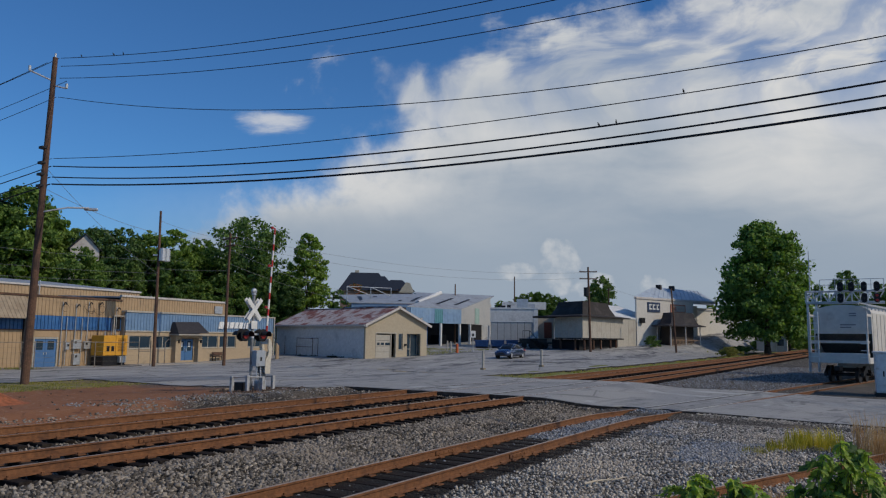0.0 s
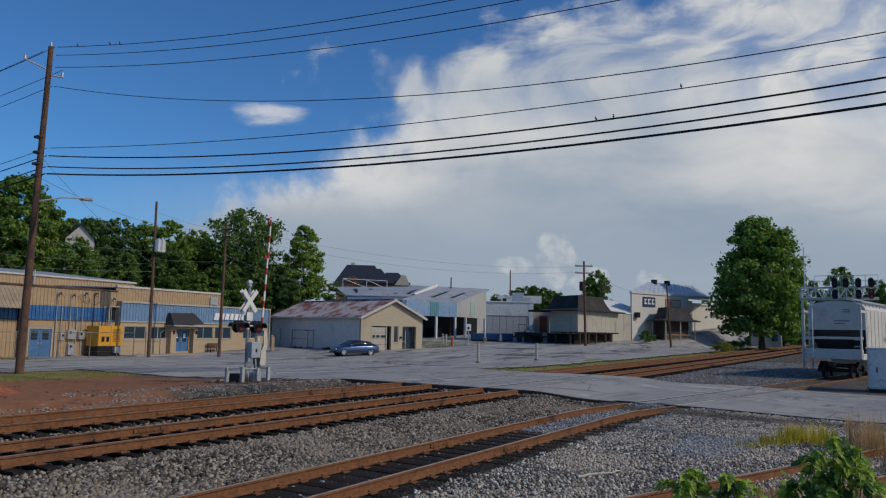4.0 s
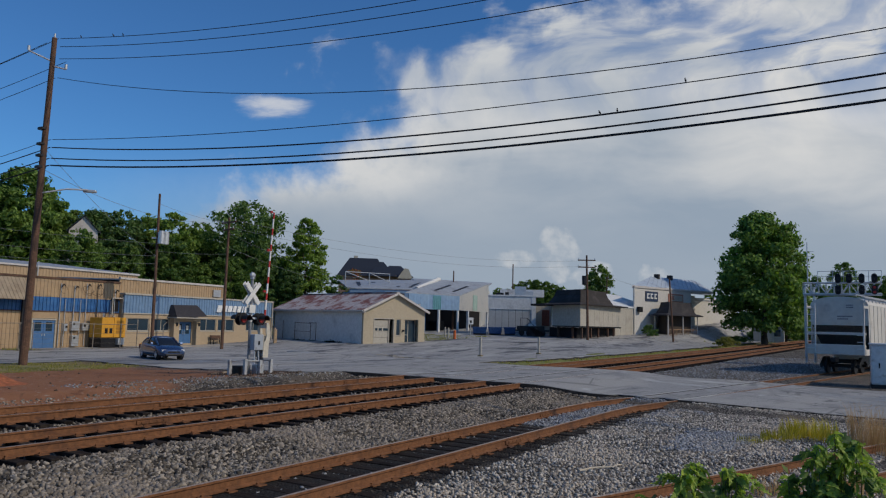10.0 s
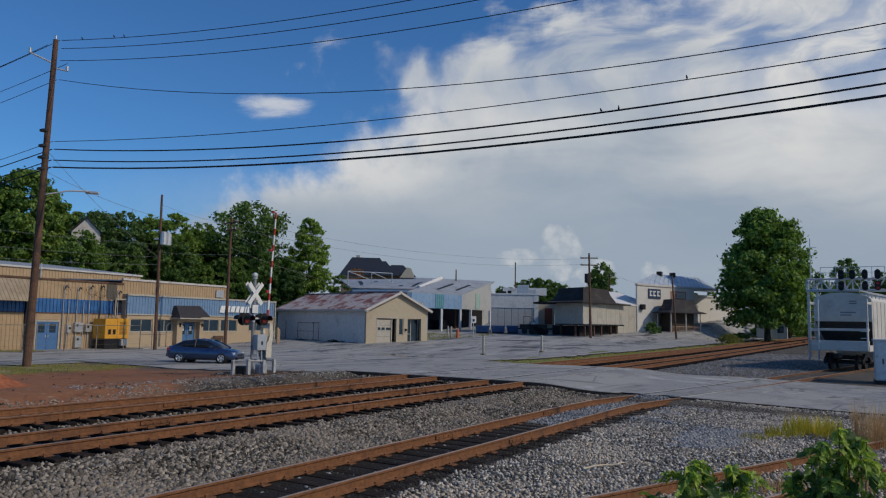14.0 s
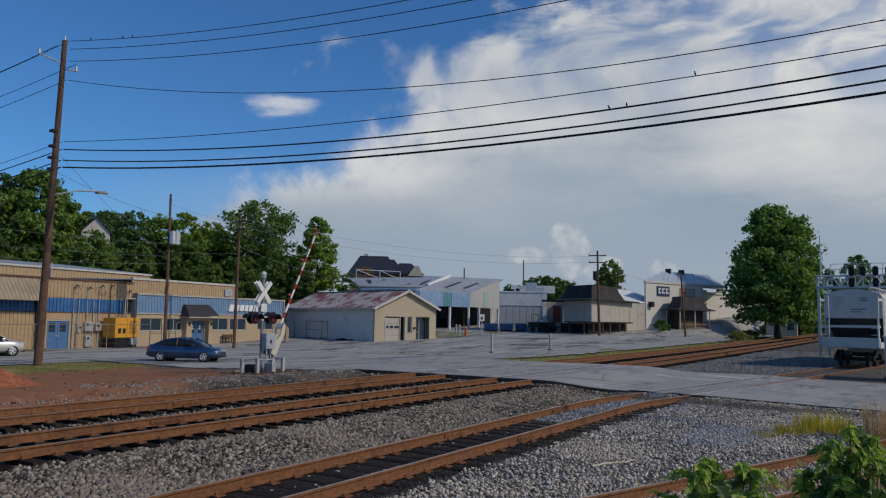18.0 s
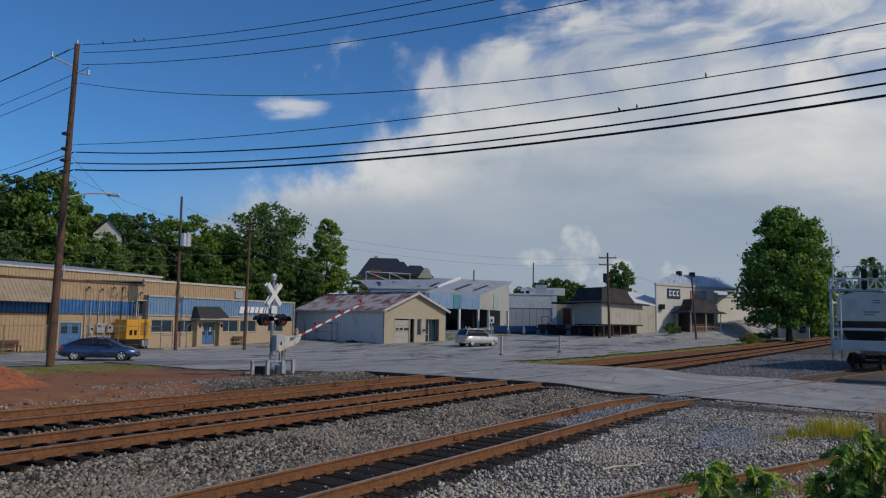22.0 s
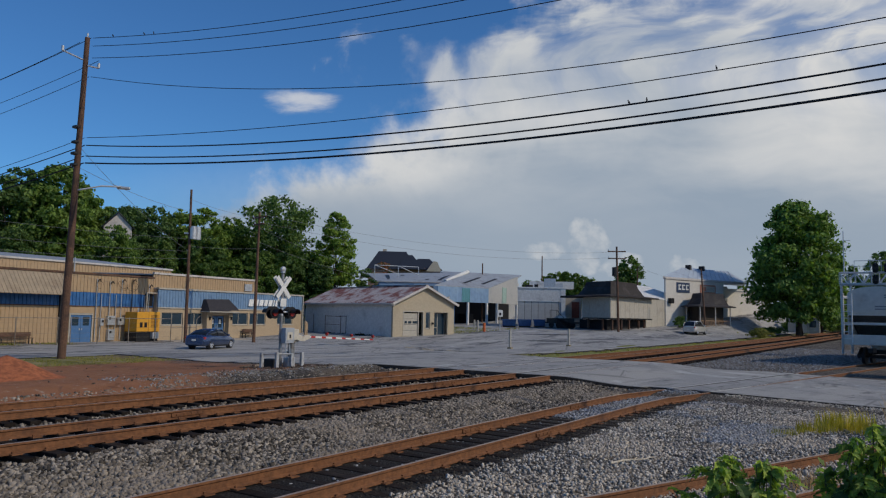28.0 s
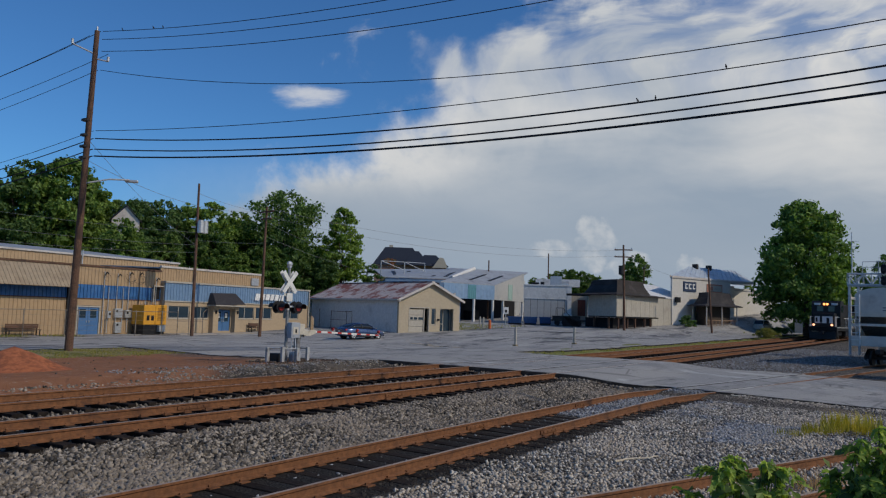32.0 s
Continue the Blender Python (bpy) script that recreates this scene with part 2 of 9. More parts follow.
YELLOW = surface("generator_yellow", (0.62, 0.30, 0.03), 0.5, 0, 4, 0.08, (0.42, 0.20, 0.04), 1.0, (0.6, 0.8), 0.05)
RED = surface("red_reflective", (0.40, 0.028, 0.022), 0.45, 0, 6, 0.1)
LENS = glow("red_lamp_lens", (0.22, 0.012, 0.010), 0.10)
RUBBER = surface("rubber", (0.018, 0.018, 0.019), 0.8, 0, 20, 0.2)
ALLOY = surface("wheel_alloy", (0.62, 0.63, 0.65), 0.35, 0.4, 10, 0.08)
CAR_BLUE = surface("dark_blue_car_paint", (0.05, 0.085, 0.18), 0.28, 0.75, 30, 0.1, bump=0, world_space=False)
CAR_SILVER = surface("silver_car_paint", (0.60, 0.575, 0.53), 0.3, 0.45, 30, 0.06, bump=0, world_space=False)
CAR_GLASS = glass_look("car_glass", (0.012, 0.014, 0.018))
for paint in (CAR_BLUE, CAR_SILVER):
    paint.node_tree.nodes["Principled BSDF"].inputs["Coat Weight"].default_value = 1.0
    paint.node_tree.nodes["Principled BSDF"].inputs["Coat Roughness"].default_value = 0.04
HOPPER_GREY = surface("hopper_grey_paint", (0.56, 0.535, 0.49), 0.6, 0, 3, 0.07, (0.36, 0.33, 0.30), 0.7, (0.55, 0.8), 0.08)
BARK = surface("bark", (0.09, 0.065, 0.05), 0.9, 0, 10, 0.35, bump=0.6)
LEAF = leafy("leaves", (0.048, 0.105, 0.032), (0.26, 0.36, 0.10))
LEAF_DARK = leafy("dark_leaves", (0.032, 0.080, 0.028), (0.20, 0.295, 0.09))
# shrub leaves in two colours: pale for sunlit tips, dark for shaded insides
LEAF_BRIGHT = leafy("lit_tip_leaves", (0.23, 0.33, 0.075), (0.66, 0.70, 0.20))
LEAF_DEEP = leafy("shaded_leaves", (0.045, 0.09, 0.032), (0.22, 0.30, 0.11))
LEAF_SUN = leafy("sunlit_leaves", (0.048, 0.106, 0.035), (0.235, 0.34, 0.105))
WEED = leafy("yellow_weeds", (0.26, 0.27, 0.045), (0.56, 0.46, 0.09), (1.3, 1.2, 0.5))
STRAW = leafy("dry_grass", (0.48, 0.30, 0.16), (0.74, 0.52, 0.29), (1.1, 1.0, 0.8))
GRASS = leafy("verge_grass", (0.12, 0.14, 0.035), (0.36, 0.31, 0.12))
TIE_WOOD.node_tree.nodes["Principled BSDF"].inputs["Specular IOR Level"].default_value = 0.06
WIRE_PALE = surface("pale_wire", (0.16, 0.17, 0.18), 0.6, 0, 5, 0.1, bump=0)
WIRE = surface("wire", (0.010, 0.011, 0.014), 0.7, 0, 5, 0.1, bump=0)


made_surfaces = {}


def surface_cache(name, base, rough=0.7):
    if name not in made_surfaces:
        made_surfaces[name] = surface(name, base, rough)
    return made_surfaces[name]

# ---- shapes ----
def hold(name, at=(0, 0, 0), turn=0.0):
    """An Empty at a thing's base."""
    ob = new(name)
    ob.empty_display_size = 0.2
    ob.matrix_basis = pose(*at, 0, 0, turn)
    return ob


def mesh_of(name, bm, material):
    data = bpy.data.meshes.new(name)
    bm.to_mesh(data)
    bm.free()
    for m in material if isinstance(material, (list, tuple)) else [material]:
        data.materials.append(m)
    return data


def part(name, bm, material=None, parent=None, label=""):
    """Links a bmesh, or ready mesh data, as one mesh object under a thing or a part."""
    ob = new(name, mesh_of(name, bm, material) if isinstance(bm, bmesh.types.BMesh) else bm)
    if parent is not None:
        ob.parent = parent
    return tagged(ob, label)


def box_parts(name, items, material, parent, m=None, label="", bevel=0.0):
    """Each box as a part of its own."""
    for item in items:
        ob = part(name, boxes(item, bevel=bevel), material, parent, label)
        if m:
            ob.matrix_basis = m


def data_of(name, verts, faces, material, smooth=False):
    data = bpy.data.meshes.new(name)
    data.from_pydata([tuple(p) for p in verts], [], faces)
    for m in material if isinstance(material, (list, tuple)) else [material]:
        data.materials.append(m)
    if smooth:
        data.polygons.foreach_set("use_smooth", [True] * len(data.polygons))
    data.update()
    return data


def boxes(*items, bevel=0.0):
    """One bmesh of boxes, each (x0, y0, z0, x1, y1, z1) with an optional pose after it."""
    bm = bmesh.new()
    for item in items:
        x0, y0, z0, x1, y1, z1 = item[:6]
        m = Matrix.Translation(((x0 + x1) / 2, (y0 + y1) / 2, (z0 + z1) / 2)) @ Matrix.Diagonal((abs(x1 - x0), abs(y1 - y0), abs(z1 - z0), 1))
        if len(item) > 6:
            m = item[6] @ m
        bmesh.ops.create_cube(bm, size=1, matrix=m)
    if bevel:
        bmesh.ops.bevel(bm, geom=bm.edges[:], offset=bevel, segments=2, affect="EDGES", profile=0.5)
    return bm


def rod(bm, a, b, r0, r1=None, sides=10, caps=True):
    """A tapered round bar from a to b."""
    a, b = Vector(a), Vector(b)
    m = Matrix.Translation((a + b) / 2) @ (b - a).to_track_quat("Z", "Y").to_matrix().to_4x4()
    bmesh.ops.create_cone(bm, cap_ends=caps, segments=sides, radius1=r0, radius2=r0 if r1 is None else r1, depth=(b - a).length, matrix=m)
    return bm


def rods(*items, sides=10):
    bm = bmesh.new()
    for item in items:
        rod(bm, *item, sides=sides)
    return bm


def prism(outline, depth, axis="y", bm=None, m=None):
    """A closed outline of (u, v) pulled along an axis from 0 to depth: axis y maps (u, v) to x, z; axis z to x, y; axis x to y, z."""
    bm = bm or bmesh.new()
    def place(a, b, c):
        p = Vector((a, c, b)) if axis == "y" else Vector((a, b, c)) if axis == "z" else Vector((c, a, b))
        return m @ p if m else p
    low = [bm.verts.new(place(a, b, 0)) for a, b in outline]
    top = [bm.verts.new(place(a, b, depth)) for a, b in outline]
    k = len(outline)
    faces = [bm.faces.new(low), bm.faces.new(top[::-1])]
    faces += [bm.faces.new((low[i], top[i], top[(i + 1) % k], low[(i + 1) % k])) for i in range(k)]
    bmesh.ops.recalc_face_normals(bm, faces=faces)
    return bm


def smoothstep(a, b, v):
    v = min(1.0, max(0.0, (v - a) / (b - a)))
    return v * v * (3 - 2 * v)


def mixed(a, b, k):
    return a + (b - a) * k


# ---- the lie of the land ----
def track_z(x):
    s = min(122.0, max(0.0, x - 28))
    return 8e-5 * s * s if s < 72 else 8e-5 * 5184 + 0.0115 * (s - 72)


def lot_z(x):
    s = max(0.0, x - 44)
    rise = 0.05 * max(0.0, min(s, 100) - 58)
    return rise + (-0.3 + 0.032 * s * smoothstep(-4, 14, s) if s < 90 else 2.58)


def paved_z(x, y):
    """Height of the asphalt: level with the rails at the crossing, lower on the lot beyond."""
    k = smoothstep(20.5, mixed(32, 25, smoothstep(86, 108, x)), y)
    near = -0.31 + 0.108 * smoothstep(1.0, 7.0, y) + 0.192 * smoothstep(9.4, 12.4, y)
    return mixed(track_z(x) + near, lot_z(x), k)


def land_z(x, y):
    """Height of the ground sheet, with the ballast beds."""
    far = x * 0.851 + y * 0.525
    base = track_z(x)
    bend = max(0.0, x - 28) ** 2 / 4000
    main = smoothstep(10.2, 11.4, y + bend) * (1 - smoothstep(20.2, 21.6, y + bend))
    z = base - 0.46 + 0.03 * smoothstep(5.2, 6.4, y + max(0, x - 24) * 0.17) + 0.15 * main
    if y > 20:
        z = mixed(base - mixed(0.27, 0.03, smoothstep(20.2, 21.6, y)), lot_z(x) - 0.04, smoothstep(20.5, mixed(32, 25, smoothstep(86, 108, x)), y))
    if x > 39.5 and y < 11.5:
        z += 0.14 * smoothstep(39.6, 42, x) * (1 - smoothstep(10.2, 11.4, y + bend))
    if x > 41:
        e = y - track_y(x) + 0.9 * noise.noise((x * 0.25, y * 0.25, 11)) + 0.3 * noise.noise((x * 1.1, y * 1.1, 5))
        z += 0.13 * smoothstep(41, 44, x) * smoothstep(19.5, 19.9, e) * (1 - smoothstep(20.9, 21.6, e))
    off = max(26.4 - x, x - 39.5, 0.0)
    if y < 20.5 and off < 1.0:
        z = mixed(paved_z(x, y) - 0.06, z, smoothstep(-0.25, 0.25, off) if y > 9.5 else smoothstep(0.1, 0.6, off))
    if far > 140:
        z += 0.03 * (min(far, 320) - 140) * smoothstep(-0.3, 0.35, y / max(far, 1) - 0.15)
    return z


def track_y(x):
    """Sideways shift of the main line, which bends slowly to the right past the crossing."""
    s = max(0.0, x - 28)
    return -s * s / 4000


def siding_y(x):
    s = max(0.0, x - 22)
    return -0.17 * s * smoothstep(0, 6, s)


# ---- ground ----
def spaced(lo, hi, near, step0, grow):
    out, s, d = [near], near, step0
    while s < hi:
        s += d
        d *= grow
        out.append(min(s, hi))
    s, d = near, step0
    while s > lo:
        s -= d
        d *= grow
        out.insert(0, max(s, lo))
    return out


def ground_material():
    m = bpy.data.materials.new("gravel_ground")
    m.use_nodes = True
    k = Nodes(m.node_tree)
    shader = k.tree.nodes["Principled BSDF"]
    where = k.tree.nodes.new("ShaderNodeNewGeometry").outputs["Position"]
    split = k.tree.nodes.new("ShaderNodeSeparateXYZ")
    k.link(where, split.inputs[0])
    x, y = split.outputs[0], split.outputs[1]
    cells = k.add("ShaderNodeTexVoronoi", Scale=22.0)
    k.link(where, cells.inputs["Vector"])
    stone = k.mix(cells.outputs["Color"], (0.03, 0.026, 0.021), (0.34, 0.305, 0.265))
    # cell borders go near black, painting the shade between stones
    stone = k.mix(k.step(cells.outputs["Distance"], 0.35, 0.62), stone, (0.02, 0.018, 0.016))
    dusty = k.noise(where, 0.5, 5.0)
    # ground under the strewn ballast is blackened for shade in its gaps
    bed = k.math("MULTIPLY", k.math("MULTIPLY", k.step(y, 9.0, 9.8), k.math("SUBTRACT", 1.0, k.step(y, 20.6, 21.4))), k.math("SUBTRACT", 1.0, k.step(x, 26.0, 27.0)))
    stone = k.mix(k.math("MULTIPLY", bed, 0.8), stone, (0.030, 0.024, 0.018))
    stone = k.mix(k.math("MULTIPLY", k.step(dusty, 0.45, 0.7), 0.5), stone, (0.20, 0.155, 0.11))
    # oily ground of the siding, blackened further for shade under its rails
    oil_and_shade = k.math("MULTIPLY", k.math("MULTIPLY", k.step(y, 6.5, 7.0), k.math("SUBTRACT", 1.0, k.step(y, 9.1, 9.6))), k.math("SUBTRACT", 1.0, k.step(k.math("ADD", x, k.math("MULTIPLY", dusty, 4.0)), 18.0, 22.0)))
    stone = k.mix(k.math("MULTIPLY", oil_and_shade, 0.9), stone, (0.013, 0.012, 0.011))
    wobble = k.math("MULTIPLY", k.math("ADD", k.noise(where, 0.35, 5.0), -0.5), 9.0)
    soil = k.mix(k.noise(where, 2.0, 6.0), (0.20, 0.080, 0.037), (0.36, 0.17, 0.085))
    soil = k.mix(k.step(k.noise(where, 0.8, 7.0, 0.7, 0.6), 0.58, 0.68), soil, (0.15, 0.07, 0.04))
    soil = k.mix(k.math("MULTIPLY", k.step(k.noise(where, 3.5, 6.0, 0.7), 0.58, 0.66), 0.7), soil, (0.40, 0.33, 0.26))
    dirt = k.math("MULTIPLY", k.step(k.math("ADD", k.math("ADD", y, k.math("MULTIPLY", wobble, 0.5)), k.math("MULTIPLY", k.math("MAXIMUM", k.math("SUBTRACT", 20.0, x), 0.0), 0.45)), 21.7, 22.9), k.step(k.math("SUBTRACT", 25.0, k.math("ADD", x, wobble)), -1.0, 3.0))
    tone = k.mix(dirt, stone, soil)
    field = k.mix(k.noise(where, 1.3, 6.0), (0.13, 0.13, 0.045), (0.36, 0.29, 0.14))
    verge = k.math("MULTIPLY", k.step(k.math("ADD", y, k.math("MULTIPLY", wobble, 0.35)), 32.5, 33.6), k.step(k.math("SUBTRACT", 25.0, k.math("ADD", x, wobble)), -1.0, 2.5))
    strip = k.math("MULTIPLY", k.step(k.math("ADD", k.math("ADD", y, k.math("MULTIPLY", k.math("MULTIPLY", k.math("SUBTRACT", x, 28.0), k.math("SUBTRACT", x, 28.0)), 0.00025)), k.math("MULTIPLY", wobble, 0.1)), 18.9, 19.5), k.step(x, 38.0, 44.0))
    far = k.step(k.math("ADD", k.math("MULTIPLY", x, 0.5), y), 100.0, 112.0)
    tone = k.mix(k.math("MAXIMUM", verge, far), tone, field)
    tone = k.mix(strip, tone, k.mix(k.noise(where, 1.1, 6.0), (0.09, 0.12, 0.03), (0.27, 0.26, 0.09)))
    k.put(tone, shader.inputs["Base Color"])
    shader.inputs["Roughness"].default_value = 0.9
    shader.inputs["Specular IOR Level"].default_value = 0.2
    relief = k.add("ShaderNodeBump", Strength=0.8, Distance=0.03)
    k.link(cells.outputs["Distance"], relief.inputs["Height"])
    relief.invert = True
    k.link(relief.outputs[0], shader.inputs["Normal"])
    return m


def asphalt_material():
    m = bpy.data.materials.new("worn_asphalt")
    m.use_nodes = True
    k = Nodes(m.node_tree)
    shader = k.tree.nodes["Principled BSDF"]
    where = k.tree.nodes.new("ShaderNodeNewGeometry").outputs["Position"]
    split = k.tree.nodes.new("ShaderNodeSeparateXYZ")
    k.link(where, split.inputs[0])
    y = split.outputs[1]
    fine = k.noise(where, 40.0, 4.0, 0.7)
    broad = k.noise(where, 0.22, 6.0, 0.6, 0.5)
    tone = k.mix(k.step(fine, 0.3, 0.7), (0.19, 0.187, 0.180), (0.36, 0.352, 0.338))
    tone = k.mix(k.math("MULTIPLY", k.step(broad, 0.42, 0.62), 0.6), tone, (0.36, 0.345, 0.315))
    lot = k.step(y, 21.5, 26.0)
    worn = k.noise(k.mix(1.0, where, (0.10, 0.55, 1.0), "MULTIPLY"), 1.0, 7.0, 0.62, 0.5)
    tone = k.mix(k.math("MULTIPLY", k.math("MULTIPLY", k.step(worn, 0.50, 0.58), lot), 0.65), tone, (0.43, 0.415, 0.38))
    streak = k.noise(k.mix(1.0, where, (0.16, 0.42, 1.0), "MULTIPLY"), 1.0, 9.0, 0.70, 0.5)
    patch = k.step(streak, 0.535, 0.575)
    tone = k.mix(k.math("MULTIPLY", patch, k.math("MULTIPLY_ADD", lot, 0.60, 0.25)), tone, (0.075, 0.075, 0.08))
    # the travelled lane that bends onto the crossing, with a pale shoulder beside it
    along_x = k.math("SUBTRACT", split.outputs[0], 19.0)
    off_lane = k.math("ADD", k.math("SUBTRACT", y, 38.5), k.math("MULTIPLY", k.math("MULTIPLY", along_x, along_x), 0.028))
    ragged = k.math("ADD", off_lane, k.math("MULTIPLY", k.math("ADD", k.noise(where, 0.6, 6.0, 0.65), -0.5), 2.2))
    left_part = k.math("SUBTRACT", 1.0, k.step(split.outputs[0], 30.0, 36.0))
    lane = k.math("MULTIPLY", k.math("SUBTRACT", 1.0, k.step(k.math("ABSOLUTE", ragged), 2.3, 2.9)), left_part)
    tone = k.mix(k.math("MULTIPLY", lane, 0.6), tone, (0.15, 0.155, 0.165))
    shoulder = k.math("MULTIPLY", k.math("MULTIPLY", k.step(ragged, -7.0, -6.0), k.math("SUBTRACT", 1.0, k.step(ragged, -3.4, -2.8))), left_part)
    tone = k.mix(k.math("MULTIPLY", shoulder, 0.55), tone, (0.42, 0.385, 0.335))
    smear = k.step(k.noise(k.mix(1.0, where, (0.45, 1.1, 1.0), "MULTIPLY"), 1.0, 8.0, 0.70, 0.4), 0.585, 0.63)
    tone = k.mix(k.math("MULTIPLY", smear, 0.7), tone, (0.065, 0.065, 0.07))
    crack = k.add("ShaderNodeTexVoronoi", Scale=0.28)
    crack.feature = "DISTANCE_TO_EDGE"
    bent = k.add("ShaderNodeVectorMath")
    k.link(where, bent.inputs[0])
    k.link(k.tree.nodes.new("ShaderNodeTexNoise").outputs["Color"], bent.inputs[1])
    k.link(bent.outputs[0], crack.inputs["Vector"])
    line = k.math("SUBTRACT", 1.0, k.step(crack.outputs["Distance"], 0.004, 0.016))
    tone = k.mix(k.math("MULTIPLY", line, 0.45), tone, (0.04, 0.038, 0.036))
    k.put(tone, shader.inputs["Base Color"])
    wet = k.step(k.noise(where, 0.16, 5.0, 0.6, 0.8), 0.60, 0.66)
    k.put(k.math("MULTIPLY_ADD", wet, -0.45, 0.78), shader.inputs["Roughness"])
    shader.inputs["Specular IOR Level"].default_value = 0.35
    relief = k.add("ShaderNodeBump", Strength=0.35, Distance=0.01)
    k.link(fine, relief.inputs["Height"])
    k.link(relief.outputs[0], shader.inputs["Normal"])
    return m


def sheet(name, xs, ys, height, material, keep=None, skirt=0.0):
    index, verts, faces = {}, [], []
    for i, x in enumerate(xs):
        for j, y in enumerate(ys):
            index[i, j] = len(verts)
            verts.append((x, y, height(x, y)))
    for i in range(len(xs) - 1):
        for j in range(len(ys) - 1):
            if keep is None or keep((xs[i] + xs[i + 1]) / 2, (ys[j] + ys[j + 1]) / 2):
                faces.append((index[i, j], index[i + 1, j], index[i + 1, j + 1], index[i, j + 1]))
    flat_count = len(faces)
    if skirt:
        count = {}
        for f in faces:
            for a, b in zip(f, f[1:] + f[:1]):
                count[a, b] = True
        for a, b in list(count):
            if (b, a) not in count:
                k = len(verts)
                verts += [(verts[a][0], verts[a][1], verts[a][2] - skirt), (verts[b][0], verts[b][1], verts[b][2] - skirt)]
                faces.append((b, a, k, k + 1))
    data = data_of(name, verts, faces, material, True)
    if skirt:
        data.polygons.foreach_set("material_index", [0] * flat_count + [1] * (len(faces) - flat_count))
    return data


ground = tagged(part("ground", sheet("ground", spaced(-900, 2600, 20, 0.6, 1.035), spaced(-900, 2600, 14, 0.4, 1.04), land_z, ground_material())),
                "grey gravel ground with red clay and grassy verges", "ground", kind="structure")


def paved(x, y):
    w = 0.5 * noise.noise((x * 0.35, y * 0.35, 3)) + 0.25 * noise.noise((x * 1.3, y * 1.3, 7))
    if 26.7 + w * 0.5 < x < 39.2 + w and -40 < y < 24:
        return True
    if y > 21.6 - 1.05 * smoothstep(40, 46, x) + track_y(x) + w * 0.9 + (0 if x > 25.2 + w else 16.6 + 1.5 * w) and y < 62 and -60 < x < 150:
        return True
    return 150 <= x < 260 and 22 + 0.1 * (x - 110) + w < y < 31 + 0.1 * (x - 110) + w


def pave_step(lo, hi, step_of):
    out = [lo]
    while out[-1] < hi:
        out.append(out[-1] + step_of(out[-1]))
    return out


# the road's tarry side face is near black for shadow on the step
road = tagged(part("road", sheet("road", pave_step(-60, 260, lambda x: 0.35 if 22 < x < 44 else 0.9 if 10 < x < 110 else 4),
                                 pave_step(-40, 70, lambda y: 0.35 if 0 < y < 30 else 0.9), lambda x, y: paved_z(x, y) + 0.006 * noise.noise((x * 0.8, y * 0.8, 1)),
                                 [asphalt_material(), surface("tarry_shaded_edge", (0.016, 0.015, 0.014), 0.85, 0, 12, 0.4, (0.05, 0.045, 0.04), 2.0, (0.55, 0.7), 0.6)], paved, 0.3)),
              "worn grey asphalt road and lot, cracked and patched", "road", kind="structure")

# ---- railway tracks ----
RAIL_SHAPE = [(-0.07, -0.18), (-0.07, -0.162), (-0.014, -0.138), (-0.014, -0.05), (-0.037, -0.034), (-0.037, -0.006), (-0.03, 0.0),
              (0.03, 0.0), (0.037, -0.006), (0.037, -0.034), (0.014, -0.05), (0.014, -0.138), (0.07, -0.162), (0.07, -0.18)]


def rail_data(points):
    """A rail swept along points (x, y, z of the rail's top); the head's upper face is worn bright."""
    bm = bmesh.new()
    rings = []
    for i, p in enumerate(points):
        a, b = points[max(0, i - 1)], points[min(len(points) - 1, i + 1)]
        d = Vector((b[0] - a[0], b[1] - a[1], 0)).normalized()
        side = Vector((-d.y, d.x, 0))
        rings.append([bm.verts.new(Vector(p) + side * w + Vector((0, 0, h))) for w, h in RAIL_SHAPE])
    k = len(RAIL_SHAPE)
    for one, two in zip(rings, rings[1:]):
        for j in range(k):
            f = bm.faces.new((one[j], two[j], two[(j + 1) % k], one[(j + 1) % k]))
            f.material_index = 1 if j == 6 else 0
    bm.faces.new(rings[0][::-1]), bm.faces.new(rings[-1])
    bmesh.ops.recalc_face_normals(bm, faces=bm.faces[:])
    return mesh_of("rail", bm, [RAIL_RUST, RAIL_TOP])


tie_data = mesh_of("tie", boxes((-0.115, -1.3, -0.18, 0.115, 1.3, 0.0), bevel=0.02), TIE_WOOD)
plate_data = mesh_of("tie_plate", boxes((-0.09, -0.17, 0, 0.09, 0.17, 0.02), (-0.05, -0.10, 0.02, -0.02, -0.07, 0.05), (0.02, 0.07, 0.02, 0.05, 0.10, 0.05)), RAIL_RUST)
joint_data = mesh_of("joint_bar", boxes((-0.4, -0.045, -0.135, 0.4, 0.045, -0.05), (-0.3, -0.06, -0.11, -0.26, 0.06, -0.07), (-0.1, -0.06, -0.11, -0.06, 0.06, -0.07),
                                        (0.1, -0.06, -0.11, 0.14, 0.06, -0.07), (0.28, -0.06, -0.11, 0.32, 0.06, -0.07), bevel=0.008), RAIL_RUST)


